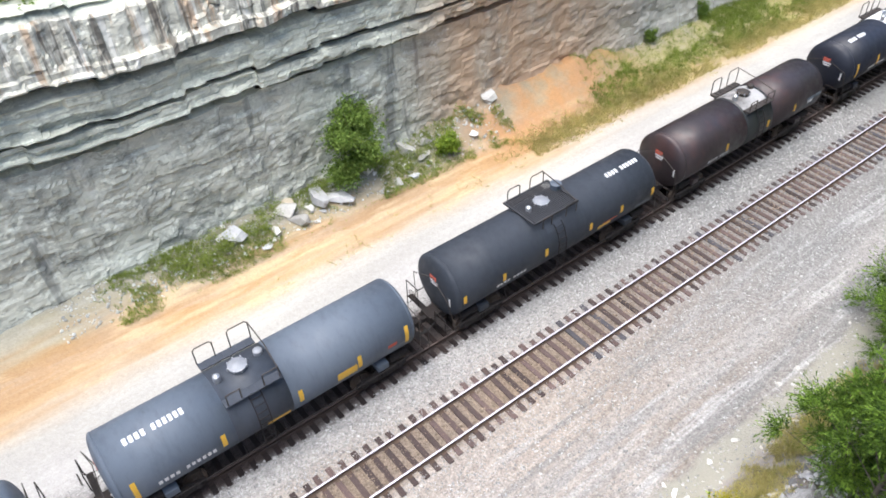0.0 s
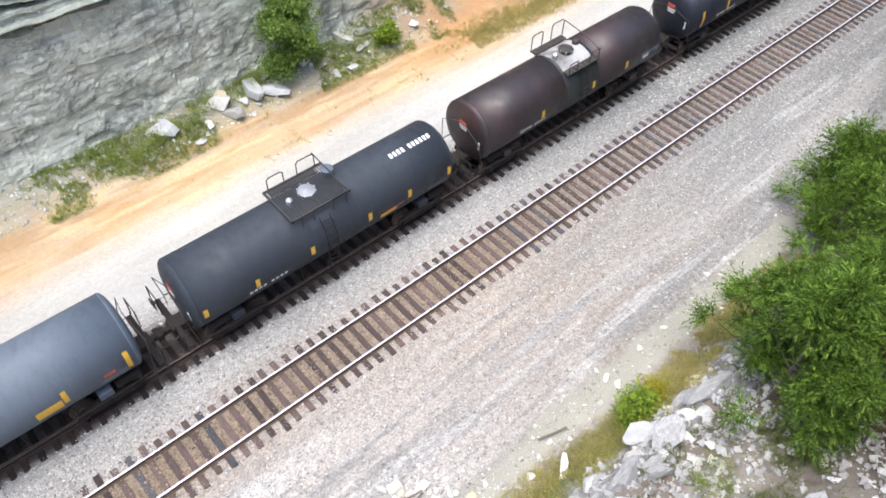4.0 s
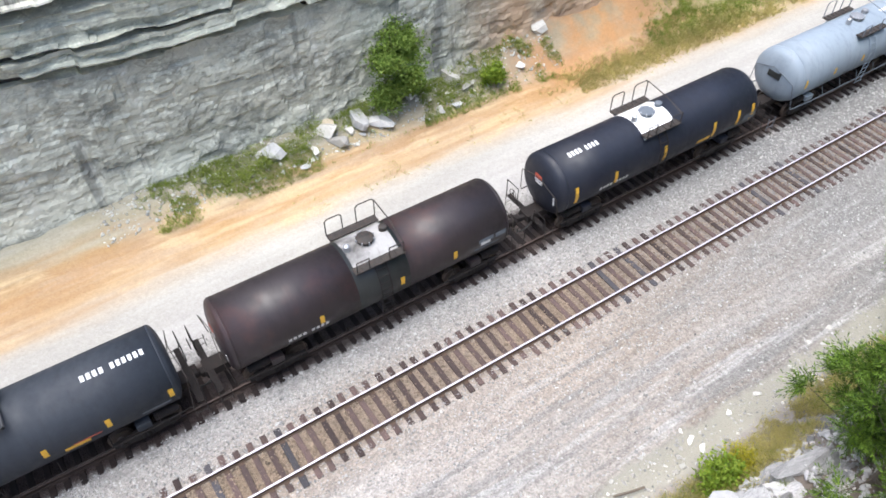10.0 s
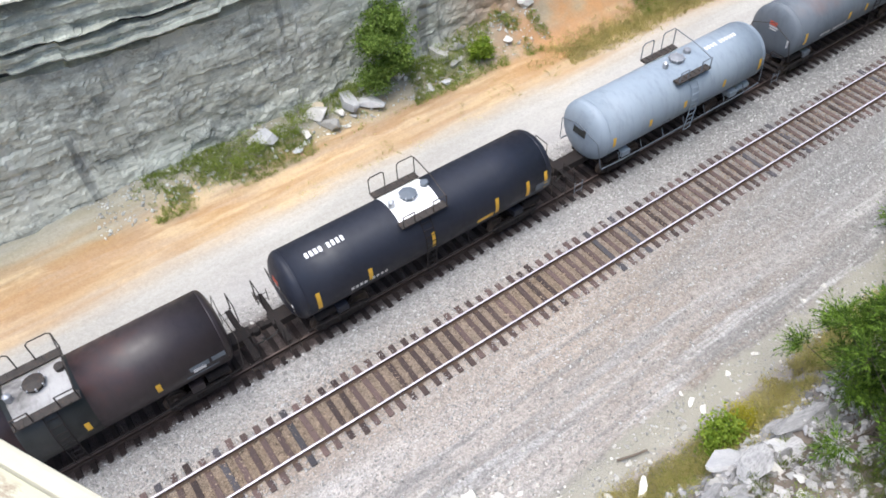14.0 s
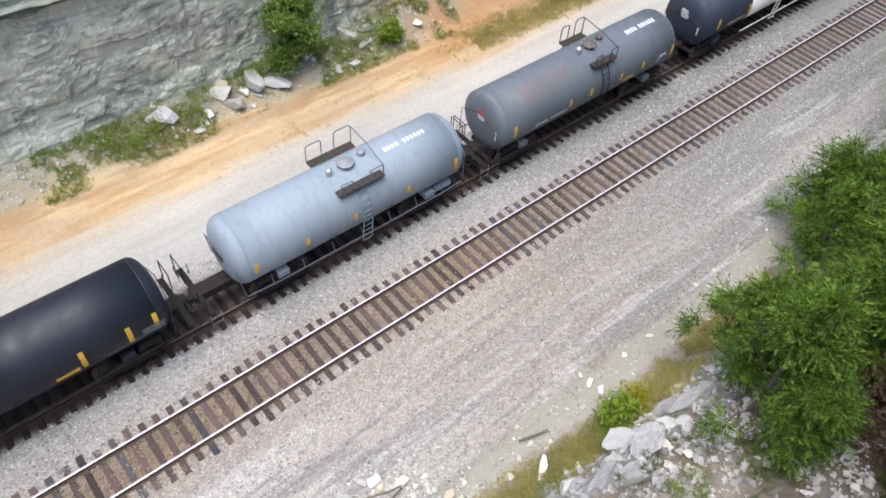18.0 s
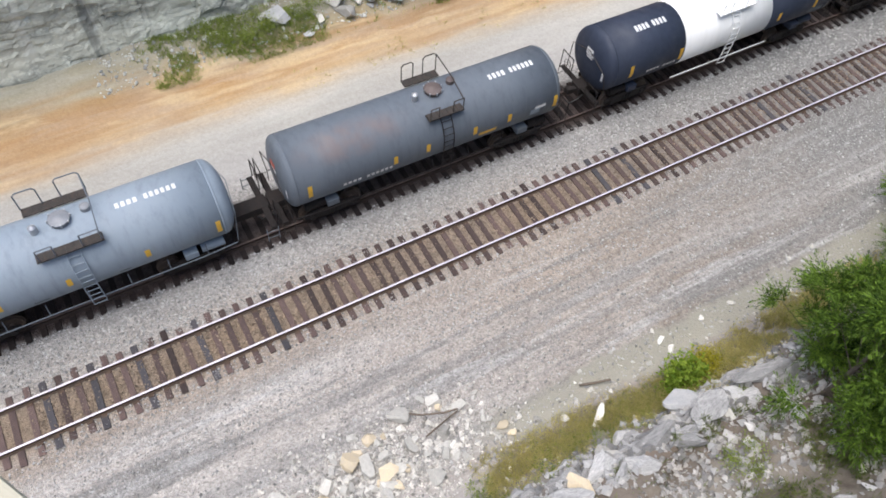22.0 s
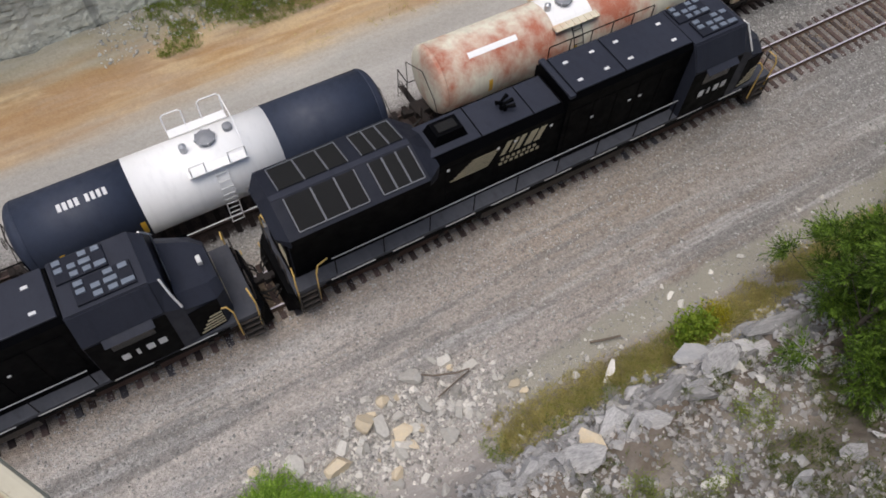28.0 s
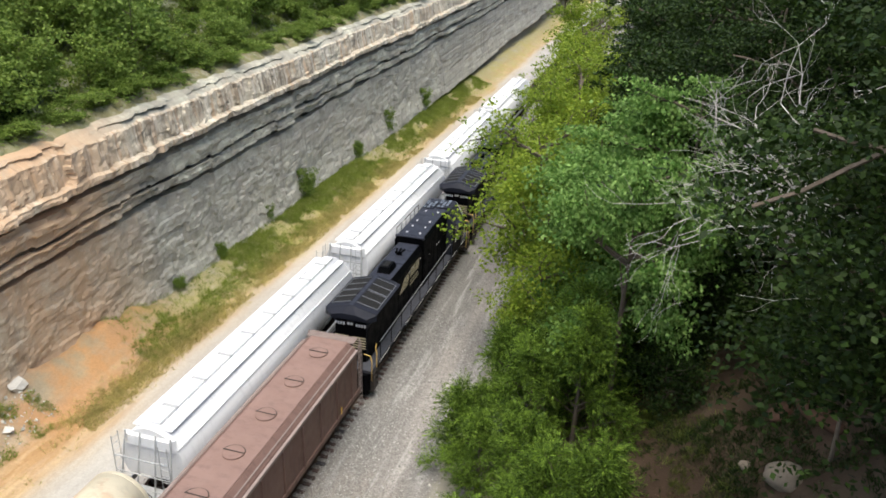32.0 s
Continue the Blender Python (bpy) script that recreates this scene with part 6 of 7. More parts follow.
maples = [broad_meshes(21, 11, 3.6, 190, .21, BROAD, .25, 84, .16, (.50, .06), .05), broad_meshes(22, 9, 3.0, 170, .20, BROAD, .25, 84, .16, (.46, .06), .05)]
for k, (x, y, s, v) in enumerate([(14.3, 17.2, (.85, .85, 1.28), 0), (13.6, 24.0, 1.25, 1), (16.6, 22.5, (1.0, 1.0, 1.3), 0), (12.8, 31.0, 1.4, 1)]):
    plant("broadleaf_tree", "broad-leaved tree with pale green spreading foliage", "tree", maples[v], x, y, s, 80 * k, "trees along the cut")
limes = [broad_meshes(31, 9, 3.2, 460, .17, LIME, .2), broad_meshes(32, 7, 2.6, 400, .15, LIME, .15)]
for k, (x, y, s, v) in enumerate([(9.3, 36.0, 1.45, 0), (8.8, 43.0, 1.6, 1), (10.3, 48.0, 1.5, 0), (9.0, 56.0, 1.4, 0), (10.0, 66.0, 1.5, 0), (9.6, 78.0, 1.6, 1), (7.6, 62.0, 1.5, 0), (6.8, 84.0, 1.7, 0), (5.5, 105.0, 1.9, 0), (10.6, 29.0, 1.45, 0), (11.0, 23.5, (1.05, 1.05, 1.3), 1)]):
    plant("broadleaf_tree", "yellow-green tree leaning out over the tracks", "tree", limes[v], x, y, s, 60 * k, "trees along the cut", None, (0, -9))
darks = [broad_meshes(41, 14, 4.6, 620, .27, BROAD_SHADED, .2, 18, .24), broad_meshes(42, 12, 4.2, 560, .26, BROAD_SHADED, .2, 18, .22)]
near_dark = broad_meshes(43, 13, 4.4, 260, .15, BROAD_SHADED, .2, 110, .22, (.55, .08), .08)
rng = random.Random(4)
# (23.2, 7.2) to (28, 1): off-view trees added to shade the slope
spots = [(21.0, 21.5), (24.5, 22.5), (26, 19.5), (23.2, 7.2), (22.0, 2.6), (24.6, 4.5), (26.5, 9.5), (28, 1), (19.5, 27), (23, 24), (28.5, 13.5), (22.5, 31), (27, 25), (19, 35), (24, 40), (15.5, 38), (29, 33), (14.5, 47), (20, 49), (26, 52), (33, 44), (14, 58), (21, 62), (14, 72), (22, 76), (30, 66), (15, 88), (25, 92), (13, 104), (22, 110),
         (12, 124), (22, 130), (11, 146), (24, 150), (9, 170), (20, 175), (6, 195), (-4, 215), (-14, 210), (14, 212), (30, 19), (33, 28), (36, 58), (40, 90)]
for k, (x, y) in enumerate(spots):
    plant("broadleaf_tree", "tall dark green woodland tree", "tree", near_dark if k < 9 else darks[k % 2], x, y, rng.uniform(.9, 1.25), rng.uniform(0, 360), "woodland above the cut")
scrub = [broad_meshes(51, 4.2, 2.4, 300, .24, SLOPE_LEAF, .08, 14, .06), broad_meshes(52, 3.4, 2.1, 280, .22, SLOPE_LEAF, .08, 14, .05), broad_meshes(53, 5.0, 2.5, 260, .26, leafy("scrub_leaves", (.08, .15, .025), (.26, .36, .08)), .08, 12, .07)]
# copy of the scrub in the shade-darkened leaves
shade_scrub = broad_meshes(54, 4.2, 2.4, 170, .22, BROAD_SHADED, .08, 14, .06, (.34, .08), .15)
for y in range(-16, 130, 5):
    for x in (-21.5, -25.5, -30.5, -37):
        xx, yy = x + rng.uniform(-1.6, 1.6), y + rng.uniform(-2, 2)
        if x < -21 or rng.random() < .6:
            k = rng.randrange(3)
            plant("shrub", "leafy green shrub on the slope above the rock wall", "shrub", scrub[k], xx, yy, rng.uniform(.7, 1.25) * (1.5 if x < -30 else 1), rng.uniform(0, 360), "scrub above the wall")
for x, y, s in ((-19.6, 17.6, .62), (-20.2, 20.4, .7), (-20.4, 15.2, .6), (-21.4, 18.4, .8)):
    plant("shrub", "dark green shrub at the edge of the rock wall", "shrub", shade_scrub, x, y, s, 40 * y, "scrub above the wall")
for k, (x, y, s) in enumerate([(-24, 150, 2.4), (-30, 165, 2.6), (-20, 178, 2.4), (-26, 195, 2.6), (-45, 60, 2.4), (-46, 90, 2.4), (-44, 120, 2.4), (-45, 30, 2.2), (-44, 5, 2.2), (-22, 130, 1.6)]):
    plant("broadleaf_tree", "tall dark green woodland tree", "tree", darks[k % 2], x, y, s * .5, 33 * k, "woodland above the cut")

for k in range(46):
    x, y = rng.uniform(13.5, 24), rng.uniform(2, 30)
    if (x > 18.6 and y < 11.5) or (x < 20 and y < 13):
        continue
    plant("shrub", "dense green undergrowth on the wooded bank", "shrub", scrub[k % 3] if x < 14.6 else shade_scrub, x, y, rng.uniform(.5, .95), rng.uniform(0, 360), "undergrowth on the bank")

for y in range(-14, 120, 3):
    xx = -18.75 + rng.uniform(-.4, .3)
    plant("shrub", "low green shrub on the brow of the rock wall", "shrub", scrub[rng.randrange(2)], xx, y + rng.uniform(-1, 1), (rng.uniform(.45, .8), rng.uniform(.5, .9), rng.uniform(.25, .5)), rng.uniform(0, 360), "shrubs on the brow",
          12.6 + 0.026 * max(0, y - 12))

# single bushes in the cut
bush = broad_meshes(61, 4.4, 1.4, 330, .14, SLOPE_LEAF, .06, 34, .06, (.24, .12), .2)
plant("bush", "full green leafy bush at the foot of the rock wall", "bush", bush, -15.1, 3.9, 1.0, 20)
lime_bush = broad_meshes(62, 1.8, .9, 130, .20, LIME, .1, 16, .03)
plant("bush", "bright yellow-green sapling by the rock wall", "bush", lime_bush, -14.1, 9.3, .62, 0)
small = broad_meshes(63, .95, .6, 90, .13, LIME, .1, 14, .02)
plant("bush", "low yellow-green bush beside the pale boulder", "bush", small, 8.75, 2.5, 1.0, 0)
plant("bush", "small yellow flowering weed clump", "bush", broad_meshes(64, .7, .42, 70, .09, YELLOW_LEAF, .1, 12, .015), 8.75, 3.65, 1.0, 0)
fresh = leafy("fresh_bush_leaves", (.13, .27, .025), (.46, .64, .11))
tufts = [cedar_meshes(65, 1.0, .95, 620, fresh), cedar_meshes(66, .8, .8, 520, fresh)]
for x, y, k, s in ((6.9, -13.3, 0, .85), (7.5, -12.55, 1, .8), (7.9, -13.3, 0, .95), (8.1, -11.75, 1, .75), (8.6, -12.6, 0, .9), (8.65, -10.95, 1, .6), (7.2, -14.0, 1, .8)):
    plant("bush", "bright green feathery bush in the rubble", "bush", tufts[k], x, y, (s * .95, s * .95, s * .5), 70 * x, "bushes in the rubble")
for x, y, s in ((-16.0, 40.9, .6), (-15.9, 47.6, 1.1), (-15.6, 33.0, .5), (-15.9, 60.5, .8), (-16.4, 70.0, 1.2), (-15.3, 27.5, .4), (-16.2, 84, 1.2)):
    plant("bush", "green bush at the foot of the rock wall", "bush", scrub[1], x, y, (s * .55, s * .55, s * .7), 50 * y, "bushes along the wall")
weed = broad_meshes(71, .55, 1.3, 60, .11, leafy("fresh_weed_leaves", (.20, .27, .05), (.38, .44, .11)), .04, 12, .012)
for x, y, s in ((-14.9, -3.9, .8), (-14.4, -5.4, .9), (-14.9, -6.4, .8), (-14.7, -2.2, .7), (-15.3, -1.2, .8), (-15.4, 1.8, .6), (-14.6, -4.6, .9), (-15.1, 7.6, .38), (-14.6, 6.6, .3), (-15.3, 11.5, .3), (10.6, 3.4, .22), (12.3, 1.2, .35), (12.6, -3.5, .3), (13.8, -1.5, .35), (11.9, -7.5, .25)):
    plant("bush", "low green weed clump among the stones", "bush", weed, x, y, s * .8 if s > .5 else s * 1.7, 50 * y, "weed clumps")
brown = broad_meshes(66, 2.4, 1.5, 200, .10, DEAD_LEAF, .1, 12, .03)
plant("bush", "brown withered shrub on the bank", "bush", brown, 15.5, 6.1, 1.25, 0)
plant("bush", "brown withered shrub on the bank", "bush", brown, 16.9, 7.3, 1.1, 70)


def dead_tree(x, y, h, seed, label):
    rngd = np.random.default_rng(seed)
    tree = thing("dead_tree", label, "tree")
    bm = NB()
    rod(bm, (0, 0, -.5), (-.3, .1, h * .62), .07, 8, .035)
    part("trunk", bm, LOG_WOOD, tree)
    for i in range(8):
        bm = NB()
        a = rngd.uniform(1.6, 5.2) if i % 4 else rngd.uniform(0, 6.28)
        z = h * rngd.uniform(.40, .62)
        branch_rods(bm, rngd, (-.3 * z / h, 0, z), (math.cos(a), math.sin(a), rngd.uniform(.1, .8)), h * rngd.uniform(.28, .40), .027, 3, [], .75, .02, 4, .34)
        part("branch", bm, DEAD_WOOD, tree)
    tree.location = (x, y, land(x, y))
    return tree


dead_tree(21.4, 9.6, 13.5, 5, "leafless grey dead tree with tangled twigs")
dead_tree(21.8, 13.2, 13.0, 8, "leafless grey dead tree with tangled twigs")


def grass(name, label, count, area, height, material, seed, zone=None, width=.02):
    """Tufts of thin blades as one object."""
    rngg = np.random.default_rng(seed)
    pts = []
    while len(pts) < count:
        x, y = rngg.uniform(area[0], area[1]), rngg.uniform(area[2], area[3])
        if zone is None or rngg.random() < zone(x, y):
            pts.append((x, y, land(x, y)))
    p = np.array(pts)
    quads = []
    for k in range(6):
        way = rngg.normal(size=p.shape) * (.5, .5, .1) + np.array((0, 0, 1))
        quads.append(leaf_quads(rngg, p + rngg.normal(size=p.shape) * (.06, .06, 0), way, height, width, .25))
    return tagged(new(name, blades_mesh(name, np.concatenate(quads), material)), label, "grass", kind="stuff")


def patchy(scale, lo, seed):
    return lambda x, y: 1.0 if fbm(x * scale, y * scale, seed, 4) > lo else 0.04


grass("weed_strip", "yellowing weeds along the foot of the bank", 7800, (7.6, 10.1, -5.8, 14), .26, STRAW, 1, lambda x, y: max(0, 1 - abs(x - 8.85 - .2 * math.sin(y * .5)) / 1.05) * (1 if fbm(x * .4, y * .4, 1.5) > -.25 else .1))
grass("weed_strip", "green weeds along the foot of the bank", 2000, (7.7, 10.0, -6.3, 16), .22, WEED, 2, lambda x, y: max(0, 1 - abs(x - 9.0) / 1.0) * (1 if fbm(x * .5, y * .5, 4.5) > -.1 else .1))
grass("bank_grass", "rough weeds between rocks on the bank", 11000, (10.6, 19, -10, 28), .34, leafy("bank_weeds", (.09, .13, .03), (.26, .30, .08)), 3, patchy(.45, .12, 6.0))
grass("bank_grass", "thin weeds on the shaded woodland slope", 6000, (16, 25, 3, 16), .30, BROAD_SHADED, 13, patchy(.4, -.1, 8.0), .03)
grass("wall_foot_grass", "green weeds at the foot of the rock wall", 4200, (-15.9, -13.2, -10, 14), .28, WEED, 4, patchy(.4, .0, 2.0))
grass("wall_foot_grass", "yellow-green grass along the rock wall", 26000, (-16.2, -11.9, 20, 110), .42, WEED, 5, lambda x, y: min(1, max(0, (-11.9 - x) / 2.0)) * (1 if fbm(x * .3, y * .15, 7.0) > -.2 else .15))
grass("wall_foot_grass", "dry straw grass beside the haul road", 15000, (-13.6, -11.2, 12, 100), .34, STRAW, 6, lambda x, y: max(0, 1 - abs(x + 12.2) / 1.3) * (1 if fbm(x * .35, y * .2, 3.0) > -.1 else .1))
grass("slope_grass", "thick green growth on the slope above the wall", 26000, (-34, -18.7, -16, 90), .55, leafy("slope_weeds", (.15, .21, .04), (.28, .34, .09)), 7, patchy(.2, -.3, 9.0), .05)
grass("road_weeds", "sparse straw weeds on the clay", 260, (-13.6, -10.9, -6, 30), .2, STRAW, 8, patchy(.5, .15, 5.0))


# ---- stones ----
def rock_mesh(seed, flat=0.7, cuts=2):
    """A broken block: a lump cut by random planes, edges left sharp."""
    rngr = random.Random(seed)
    bm = NB()
    bmesh.ops.create_icosphere(bm, subdivisions=cuts, radius=1)
    for i in range(11):
        n = Vector((rngr.gauss(0, 1), rngr.gauss(0, 1), rngr.gauss(0, 1))).normalized()
        r = bmesh.ops.bisect_plane(bm, geom=bm.verts[:] + bm.edges[:] + bm.faces[:], plane_co=n * rngr.uniform(.38, .72), plane_no=n, clear_outer=True)
        bmesh.ops.contextual_create(bm, geom=[e for e in r["geom_cut"] if isinstance(e, bmesh.types.BMEdge)])
    bmesh.ops.dissolve_limit(bm, angle_limit=radians(14), verts=bm.verts, edges=bm.edges)
    for v in bm.verts:
        v.co *= 1.25 + .10 * fbm(v.co.x * 2 + seed, v.co.y * 2, v.co.z * 2)
        v.co.z *= flat
    bmesh.ops.recalc_face_normals(bm, faces=bm.faces)
    me = bpy.data.meshes.new("rock")
    bm.to_mesh(me)
    bm.free()
    return me


ROCKS = {}
for nm, mt in (("pale", STONE), ("tan", STONE_TAN), ("grey", surface("grey_slab_stone", (.42, .42, .425), (.56, .55, .53), 2, 0.9, 0, 12, 0.5, 0.03, vary=0.3)),
               ("ledge", surface("blue_grey_ledge_stone", (.36, .355, .35), (.55, .535, .52), 2.4, 0.9, 0, 12, 0.8, 0.04, (1, .5, 2), dirt=(.15, .15, .15), dirt_amount=0.7, vary=0.35))):
    ROCKS[nm] = []
    for sd in range(5):
        me = rock_mesh(sd * 7 + len(nm), .45 if nm == "grey" else .60 if nm == "ledge" else .68)
        me.materials.append(mt)
        ROCKS[nm].append(me)


bm = NB()
bmesh.ops.create_icosphere(bm, subdivisions=3, radius=1)
for v in bm.verts:
    v.co *= 1 + .22 * fbm(v.co.x * .9, v.co.y * .9, v.co.z * .9)
    v.co.z *= .75
me = bpy.data.meshes.new("rock")
bm.to_mesh(me)
bm.free()
for poly in me.polygons:
    poly.use_smooth = True
me.materials.append(surface("weathered_brown_stone", (.30, .25, .19), (.22, .18, .13), 2, 0.9, 0, 12, 0.5, 0.03))
ROCKS["round"] = [me] * 5
earthy = me.copy()
earthy.materials[0] = surface("red_brown_earth_ledge", (.085, .042, .024), (.13, .07, .042), 2, 0.95, 0, 12, 0.5, 0.03)
ROCKS["earth"] = [earthy] * 5


def rock(kind, x, y, sx, sy, sz, turn, v, label, group, tilt=0.0):
    ob = new("rock", ROCKS[kind][v % 5])
    ob.matrix_basis = pose(x, y, land(x, y) + sz * .28, tilt, tilt * .5, turn) @ Matrix.Diagonal((sx, sy, sz, 1))
    return tagged(ob, label, "rock", group)


for kind, x, y, sx, sy, sz, turn, v, lab in (
        ("grey", 9.75, 1.35, .72, .55, .62, 30, 0, "big pale angular boulder beside weeds"), ("grey", 10.2, 3.0, .55, .32, .35, 50, 1, "pale boulder on the bank"), ("pale", 10.5, 2.1, .5, .35, .3, 10, 2, "pale boulder on the bank"),
        ("pale", 10.2, .3, .4, .3, .3, 70, 3, "pale boulder on the bank"), ("pale", 5.24, -5.67, .36, .30, .34, 0, 4, "rounded white stone on gravel"), ("pale", 5.18, -7.1, .36, .36, .40, 20, 0, "rounded white stone on gravel"),
        ("tan", 5.9, -9.14, .42, .34, .36, 40, 1, "orange-tan stone in the rubble"), ("tan", 5.5, -8.35, .26, .2, .25, 10, 2, "tan stone in the rubble"), ("tan", 6.8, -8.31, .42, .38, .38, 70, 3, "pale tan boulder in the rubble"),
        ("pale", 6.25, -8.85, .4, .36, .36, 0, 2, "pale boulder in the rubble"), ("pale", 7.55, -6.9, .42, .34, .36, 30, 1, "pale boulder in the rubble"), ("pale", 6.2, -10.2, .36, .30, .3, 50, 4, "pale boulder in the rubble"),
        ("tan", 6.75, -10.6, .46, .36, .38, 100, 0, "pale tan boulder in the rubble"), ("pale", 6.0, -11.9, .4, .34, .36, 10, 3, "pale boulder in the rubble"), ("pale", 8.2, -9.3, .36, .2, .24, 80, 1, "pale slab in the rubble"),
        ("pale", 6.3, -7.2, .3, .26, .25, 15, 2, "pinkish stone in the rubble"), ("pale", 7.0, -6.2, .28, .24, .24, 65, 4, "pale stone in the rubble"), ("tan", 10.42, -3.63, .62, .46, .5, 20, 3, "cream block on the bank"),
        ("pale", 8.55, -.95, .5, .22, .3, 130, 2, "tilted pale slab in the weeds"), ("pale", 7.9, -1.9, .22, .18, .18, 0, 1, "pale stone on mud"), ("pale", 10.0, -2.2, .4, .3, .3, 0, 3, "pale boulder on the bank"),
        ("round", 20.3, 9.6, .75, .6, .6, 20, 2, "large rounded boulder on the wooded slope"), ("round", 19.2, 10.6, .26, .22, .22, 0, 1, "small stone on the wooded slope"), ("earth", 21.4, 12.0, 1.1, .5, .35, 120, 0, "brown ledge of rock on the wooded slope"), ("earth", 20.4, 12.6, .8, .4, .35, 60, 3, "brown ledge of rock on the wooded slope"),
        ("pale", -14.32, -.12, .55, .45, .5, 10, 0, "white boulder below the rock wall"), ("pale", -15.0, -.4, .75, .5, .65, 60, 1, "white boulder below the rock wall"), ("grey", -14.9, 1.4, .7, .6, .8, 0, 2, "grey boulder below the rock wall"),
        ("grey", -14.5, 2.3, .8, .5, .7, 40, 3, "grey boulder below the rock wall"), ("grey", -14.9, -3.2, .9, .5, .7, 20, 4, "grey slab below the rock wall"), ("tan", -15.4, .0, .35, .3, .35, 20, 4, "yellow stone below the rock wall"),
        ("pale", -15.4, 7.3, .6, .45, .6, 15, 2, "pale boulder beside the bush"), ("pale", -15.2, 8.4, .45, .35, .45, 75, 3, "pale boulder beside the bush"), ("pale", -15.5, 13.6, .55, .5, .5, 0, 4, "pinkish white rock below the wall")):
    rock(kind, x, y, sx, sy, sz, turn, v, lab, "")
rng = random.Random(9)
for k in range(110):
    x, y = rng.gauss(6.6, 1.1), rng.gauss(-8.4, 2.4)
    if x < 4.4:
        continue
    s = rng.uniform(.06, .19) * (1 if rng.random() < .85 else 1.5)
    rock("tan" if rng.random() < .16 else "pale", x, y, s * 1.2, s, s, rng.uniform(0, 360), k, "small angular stone in the rubble heap", "rubble stones", rng.uniform(-20, 20))
for k in range(34):
    x, y = rng.uniform(6.4, 8.1), rng.uniform(-5, 16)
    s = rng.uniform(.05, .15)
    rock("pale", x, y, s * 1.3, s, s * .8, rng.uniform(0, 360), k, "small pale stone on the mud strip", "stones on the mud", rng.uniform(-20, 20))
for k in range(30):
    x, y = rng.uniform(10.0, 15.2), rng.uniform(-11, 4 if k % 2 else 7)
    s = rng.uniform(.08, .30)
    rock("grey" if rng.random() < .7 else "pale", x, y, s * 1.7, s * .8, s * .7, rng.uniform(0, 360), k, "grey rock slab on the bank", "bank slabs", rng.uniform(-22, 22))
for k in range(30):
    x, y = rng.uniform(-15.6, -13.6), rng.choice((rng.gauss(-2.5, 3.2), rng.gauss(8, 2)))
    s = rng.uniform(.10, .34)
    rock("grey" if rng.random() < .4 else "pale", x, y, s * 1.05, s * .85, s * .85, rng.uniform(0, 360), k, "fallen stone below the rock wall", "fallen stones", rng.uniform(-20, 20))


# the grey ledge that crops out behind the weed strip, slab on slab
for k, (x, y, sx, sy, sz, turn) in enumerate(((10.25, 4.3, .42, 1.0, .40, -12), (10.65, 5.1, .45, .85, .42, 15), (10.75, 3.4, .40, .8, .36, -25), (10.55, 1.3, .42, .75, .38, 20), (10.95, .3, .36, .8, .34, -15),
                                              (10.45, -.7, .40, .9, .34, 8), (10.9, -1.7, .36, .7, .32, -30), (10.35, -2.6, .40, .8, .34, 12), (10.8, -4.6, .42, .9, .36, -8), (10.3, -5.6, .38, .8, .32, 18))):
    rock("ledge", x, y, sx, sy, sz, turn, k, "large pale blue-grey slab of the rock ledge", "ledge slabs", 9)
for k in range(58):
    y = -7.5 + 13.8 * rng.random()
    x = 10.0 + rng.gauss(.22, .34) + (.5 if y > 4.5 else 0)
    s = rng.uniform(.18, .46)
    rock("ledge", x, y, s * .62, s * rng.uniform(1.0, 1.7), s * .55, rng.gauss(0, 22), k, "pale blue-grey slab of the rock ledge", "ledge slabs", rng.gauss(10, 9))
for k in range(30):
    x, y = rng.uniform(10.8, 15.0), rng.uniform(-9, 6)
    s = rng.uniform(.14, .36)
    rock("ledge" if k % 3 else "pale", x, y, s * .8, s * 1.3, s * .6, rng.uniform(-40, 60), k, "broken grey block on the bank", "bank blocks", rng.gauss(6, 14))


def stick(label, pts, r):
    bm = NB()
    pipe(bm, pts, r, 7)
    ob = part("branch", bm, LOG_WOOD, None)
    return tagged(ob, label, "branch")


stick("grey fallen branch lying on the mud", [(7.15, -.75, -.78), (7.35, -.2, -.74), (7.5, .35, -.72)], .045)
stick("dead branch lying between white stones", [(5.25, -6.9, -.55), (5.6, -6.4, -.5), (5.9, -5.7, -.45), (6.0, -5.2, -.42)], .035)
stick("dead branch lying between white stones", [(6.3, -6.6, -.68), (6.15, -5.9, -.62), (6.0, -5.2, -.6)], .03)

pebbles("ballast_stones", "coarse pale ballast stones between the tracks", 9000, (-3.1, -1.35, -19, 32), (.03, .075), STONE_MIX, 3)
pebbles("ballast_stones", "ballast stones beside the main track", 9000, (1.3, 3.4, -19, 32), (.025, .06), STONE_MIX, 4)
pebbles("ballast_stones", "ballast stones beside the second track", 3000, (-7.0, -5.5, -19, 32), (.03, .07), STONE_MIX, 5)
pebbles("gravel_stones", "scattered gravel on the bed", 9000, (3.2, 8.0, -19, 32), (.02, .08), STONE_MIX, 6)
pebbles("gravel_stones", "small broken pale stone in the rubble heap", 3600, (4.2, 9.5, -15, -2), (.03, .13), surface("pale_rubble_stones", (.66, .63, .58), (.40, .38, .35), 3, 0.9, 0, 20, 0.3, 0.02, vary=0.5, rand="island"), 7, lambda x, y: math.exp(-((x - 6.8) / 1.5) ** 2 - ((y + 8.5) / 3.2) ** 2))
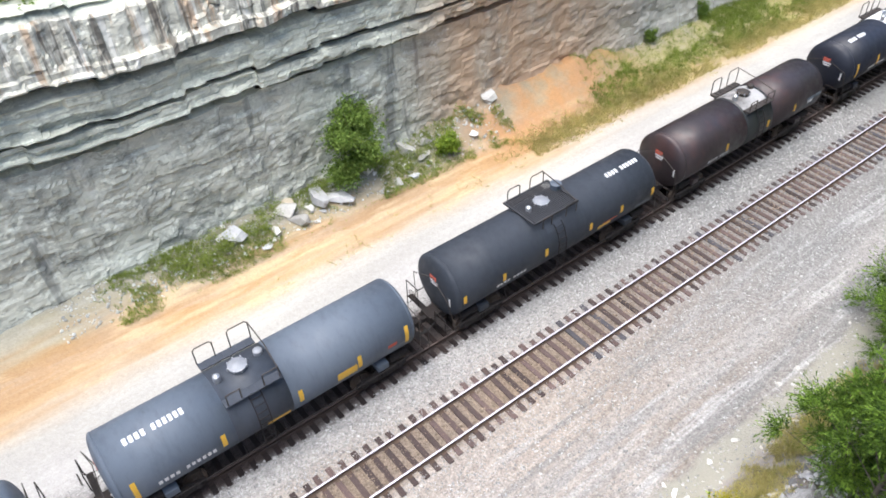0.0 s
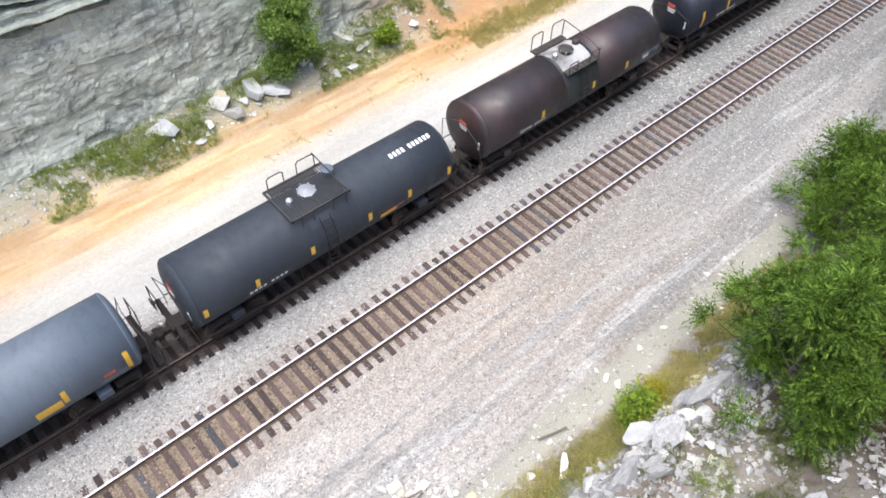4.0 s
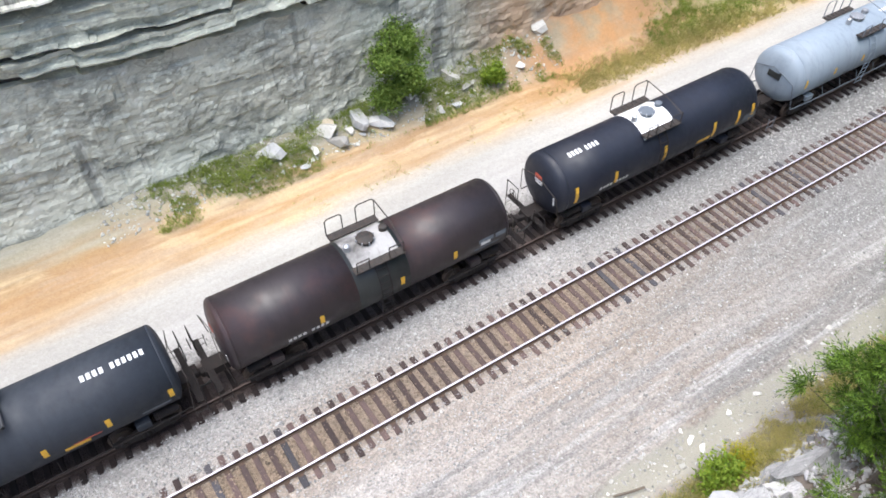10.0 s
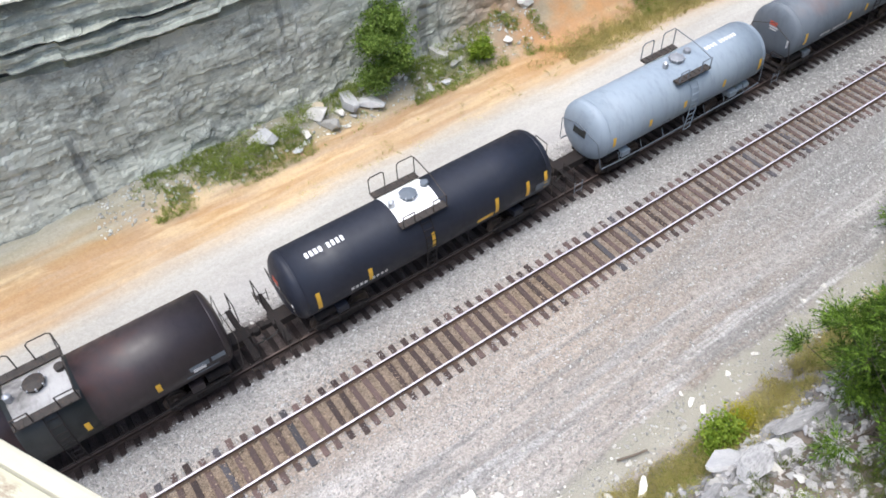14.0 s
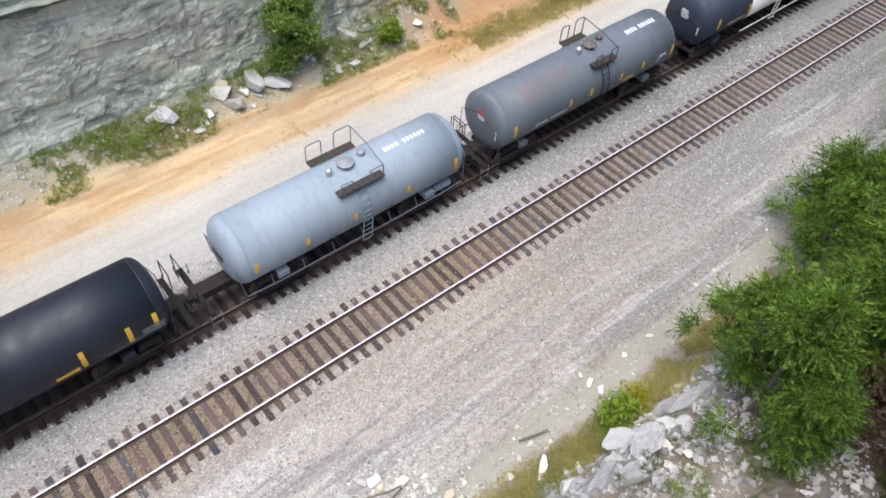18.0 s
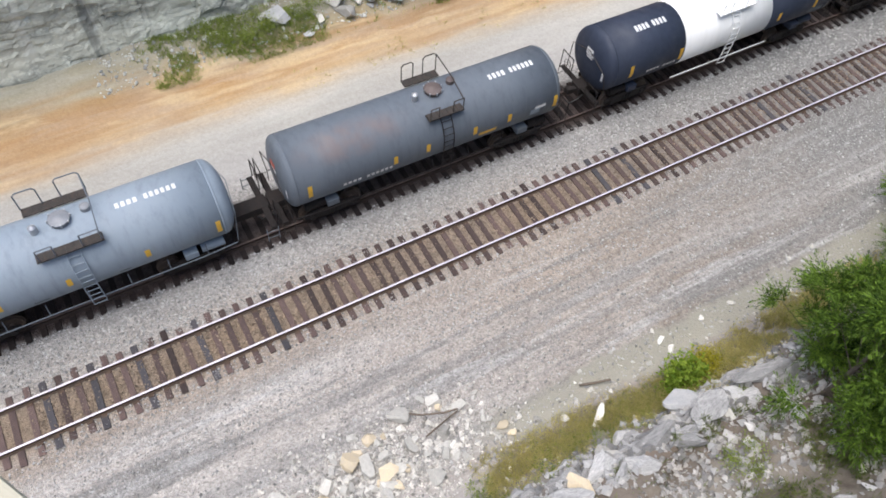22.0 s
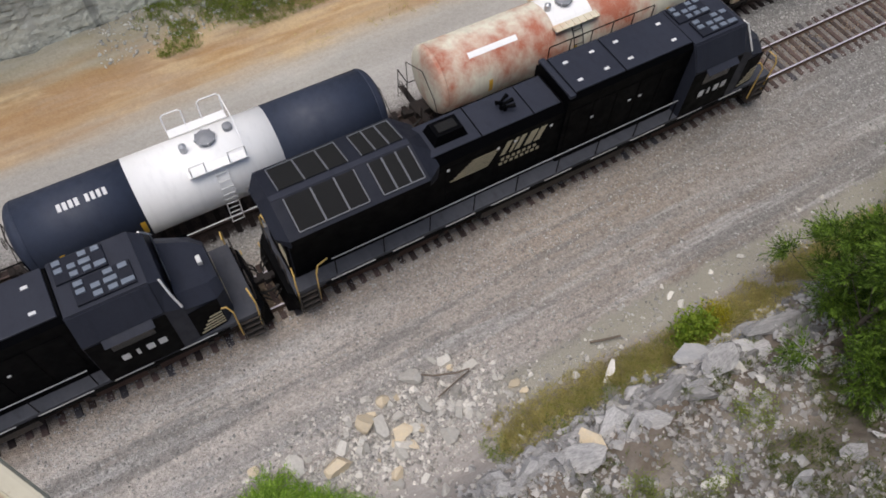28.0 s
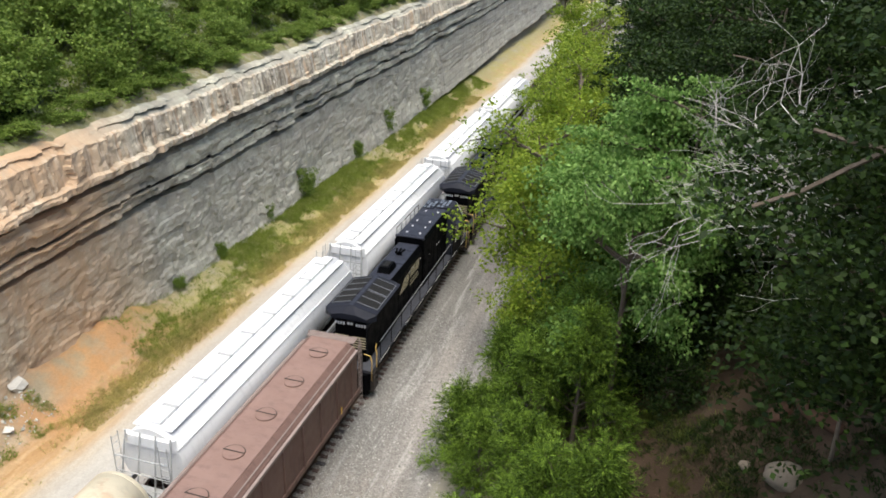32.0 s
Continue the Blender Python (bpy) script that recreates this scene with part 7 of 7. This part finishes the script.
pebbles("gravel_stones", "scattered pale stones on the dried mud", 150, (6.2, 8.5, -7, 12), (.04, .14), surface("pale_mud_stones", (.60, .57, .52), (.40, .38, .35), 3, 0.9, 0, 20, 0.3, 0.02, vary=0.45, rand="island"), 33, lambda x, y: max(0, 1 - abs(x - 7.6) / 1.0))
pebbles("gravel_stones", "loose pale broken stone on the bank", 9000, (9.4, 16.5, -12, 10), (.04, .19), surface("bank_rubble_stones", (.48, .46, .435), (.34, .325, .305), 3, 0.9, 0, 20, 0.3, 0.02, vary=0.5, rand="island"), 8, patchy(.45, -.12, 3.0))
pebbles("gravel_stones", "broken slabs of the grey ledge", 1500, (9.5, 11.2, -8, 6.5), (.07, .24), surface("ledge_rubble", (.45, .44, .43), (.32, .315, .31), 3, 0.9, 0, 14, 0.5, 0.03, vary=0.5, rand="island"), 28, lambda x, y: max(0, 1 - abs(x - 10.25) / .9))
pebbles("gravel_stones", "pale broken slabs strewn over the bank", 420, (9, 16, -12, 5), (.08, .24), STONE_MIX, 18)
pebbles("gravel_stones", "loose pale stone below the rock wall", 1500, (-15.9, -13.7, -12, 14), (.04, .14), surface("pale_wall_stones", (.60, .59, .54), (.46, .45, .41), 3, 0.9, 0, 20, 0.3, 0.02, vary=0.4, rand="island"), 9)
pebbles("ballast_stones", "brown-grey ballast packed between the main rails", 8000, (-.70, .70, -18, 34), (.025, .055), surface("brown_ballast_stones", (.30, .235, .17), (.22, .165, .12), 3, 0.9, 0, 20, 0.3, 0.02, vary=0.55, rand="island"), 19, top=-.212)
pebbles("ballast_stones", "grey ballast over the tie ends", 2600, (.80, 1.34, -18, 34), (.025, .055), STONE_MIX, 20, top=-.215)
pebbles("ballast_stones", "grey ballast over the tie ends", 2600, (-1.34, -.80, -18, 34), (.025, .055), STONE_MIX, 21, top=-.215)

# ---- the bridge that carries the view ----
BRIDGE_PAINT = worn_paint("chalky_cream_bridge_paint", (.57, .56, .47), (.47, .45, .37), 0.4, 0.6, rust=(.16, .055, .03), rust_amount=0.42, rust_scale=3.4)
CONCRETE = surface("bridge_concrete", (.36, .35, .33), (.28, .27, .26), 0.8, 0.9, 0, 20, 0.3, 0.02)
BRIDGE_TOP, nt, nn, ln, bsdf = nodes_of("chalky_bridge_paint_rusted_at_the_edge")
tc, sep = nn.new("ShaderNodeTexCoord"), nn.new("ShaderNodeSeparateXYZ")
ln.new(tc.outputs["Object"], sep.inputs[0])
coat = mixed(nt, ranged(nt, noised(nt, 3.0, 5), 0.3, 0.7), (.40, .42, .33), (.50, .47, .34))
inner = ranged(nt, sep.outputs[1], -.085, -.045)
outer = ranged(nt, sep.outputs[1], -.026, -.034)
edge = nn.new("ShaderNodeMath")
edge.operation = 'MULTIPLY'
ln.new(inner, edge.inputs[0])
ln.new(outer, edge.inputs[1])
flaked = nn.new("ShaderNodeMath")
flaked.operation = 'MULTIPLY'
ln.new(edge.outputs[0], flaked.inputs[0])
ln.new(ranged(nt, noised(nt, 5.0, 6, (1, 2.5, 1), 0.7), 0.44, 0.54), flaked.inputs[1])
coat = mixed(nt, flaked.outputs[0], coat, (.15, .055, .03))
coat = mixed(nt, ranged(nt, noised(nt, 14.0, 4, (1, 1, 1), 0.6), 0.66, 0.69, 0, 0.85), coat, (.10, .06, .035))
coat = mixed(nt, ranged(nt, noised(nt, 2.0, 5, (1, 1, 1), 0.6), 0.56, 0.70, 0, 0.35), coat, (.36, .21, .13))
ln.new(coat, bsdf.inputs["Base Color"])
bsdf.inputs["Roughness"].default_value = 0.65
bumped(nt, bsdf, noised(nt, 14.0, 4), 0.3, 0.004)
bridge = thing("bridge", "old steel road bridge with chalky cream flaking paint", "bridge", kind="structure", m=pose(13.56, -12.06, 23.2, 0, 0, 28))
bm = NB()
box(bm, 0, -.16, -.014, 60, .32, .028)
part("top_flange", bm, BRIDGE_TOP, bridge, "flaking cream painted steel flange")
bm = NB()
box(bm, 0, -.012, .012, 60, .024, .03, bevel=.006)
part("edge_angle", bm, worn_paint("rusty_flaking_edge", (.46, .42, .32), (.52, .49, .38), 0.6, 0.8, rust=(.20, .09, .05), rust_amount=0.25, rust_scale=9.0), bridge, "rusty edge angle")
bm = NB()
box(bm, 0, -.20, -.85, 60, .03, 1.64)
part("girder_web", bm, BRIDGE_PAINT, bridge)
bm = NB()
box(bm, 0, -.62, -.35, 60, .8, .12)
part("walkway_slab", bm, CONCRETE, bridge)
for k in range(24):
    bm = NB()
    rod(bm, (-11.5 + k, -.035, 0), (-11.5 + k, -.035, .03), .02, 8)
    part("rivet", bm, BRIDGE_PAINT, bridge)


motions()
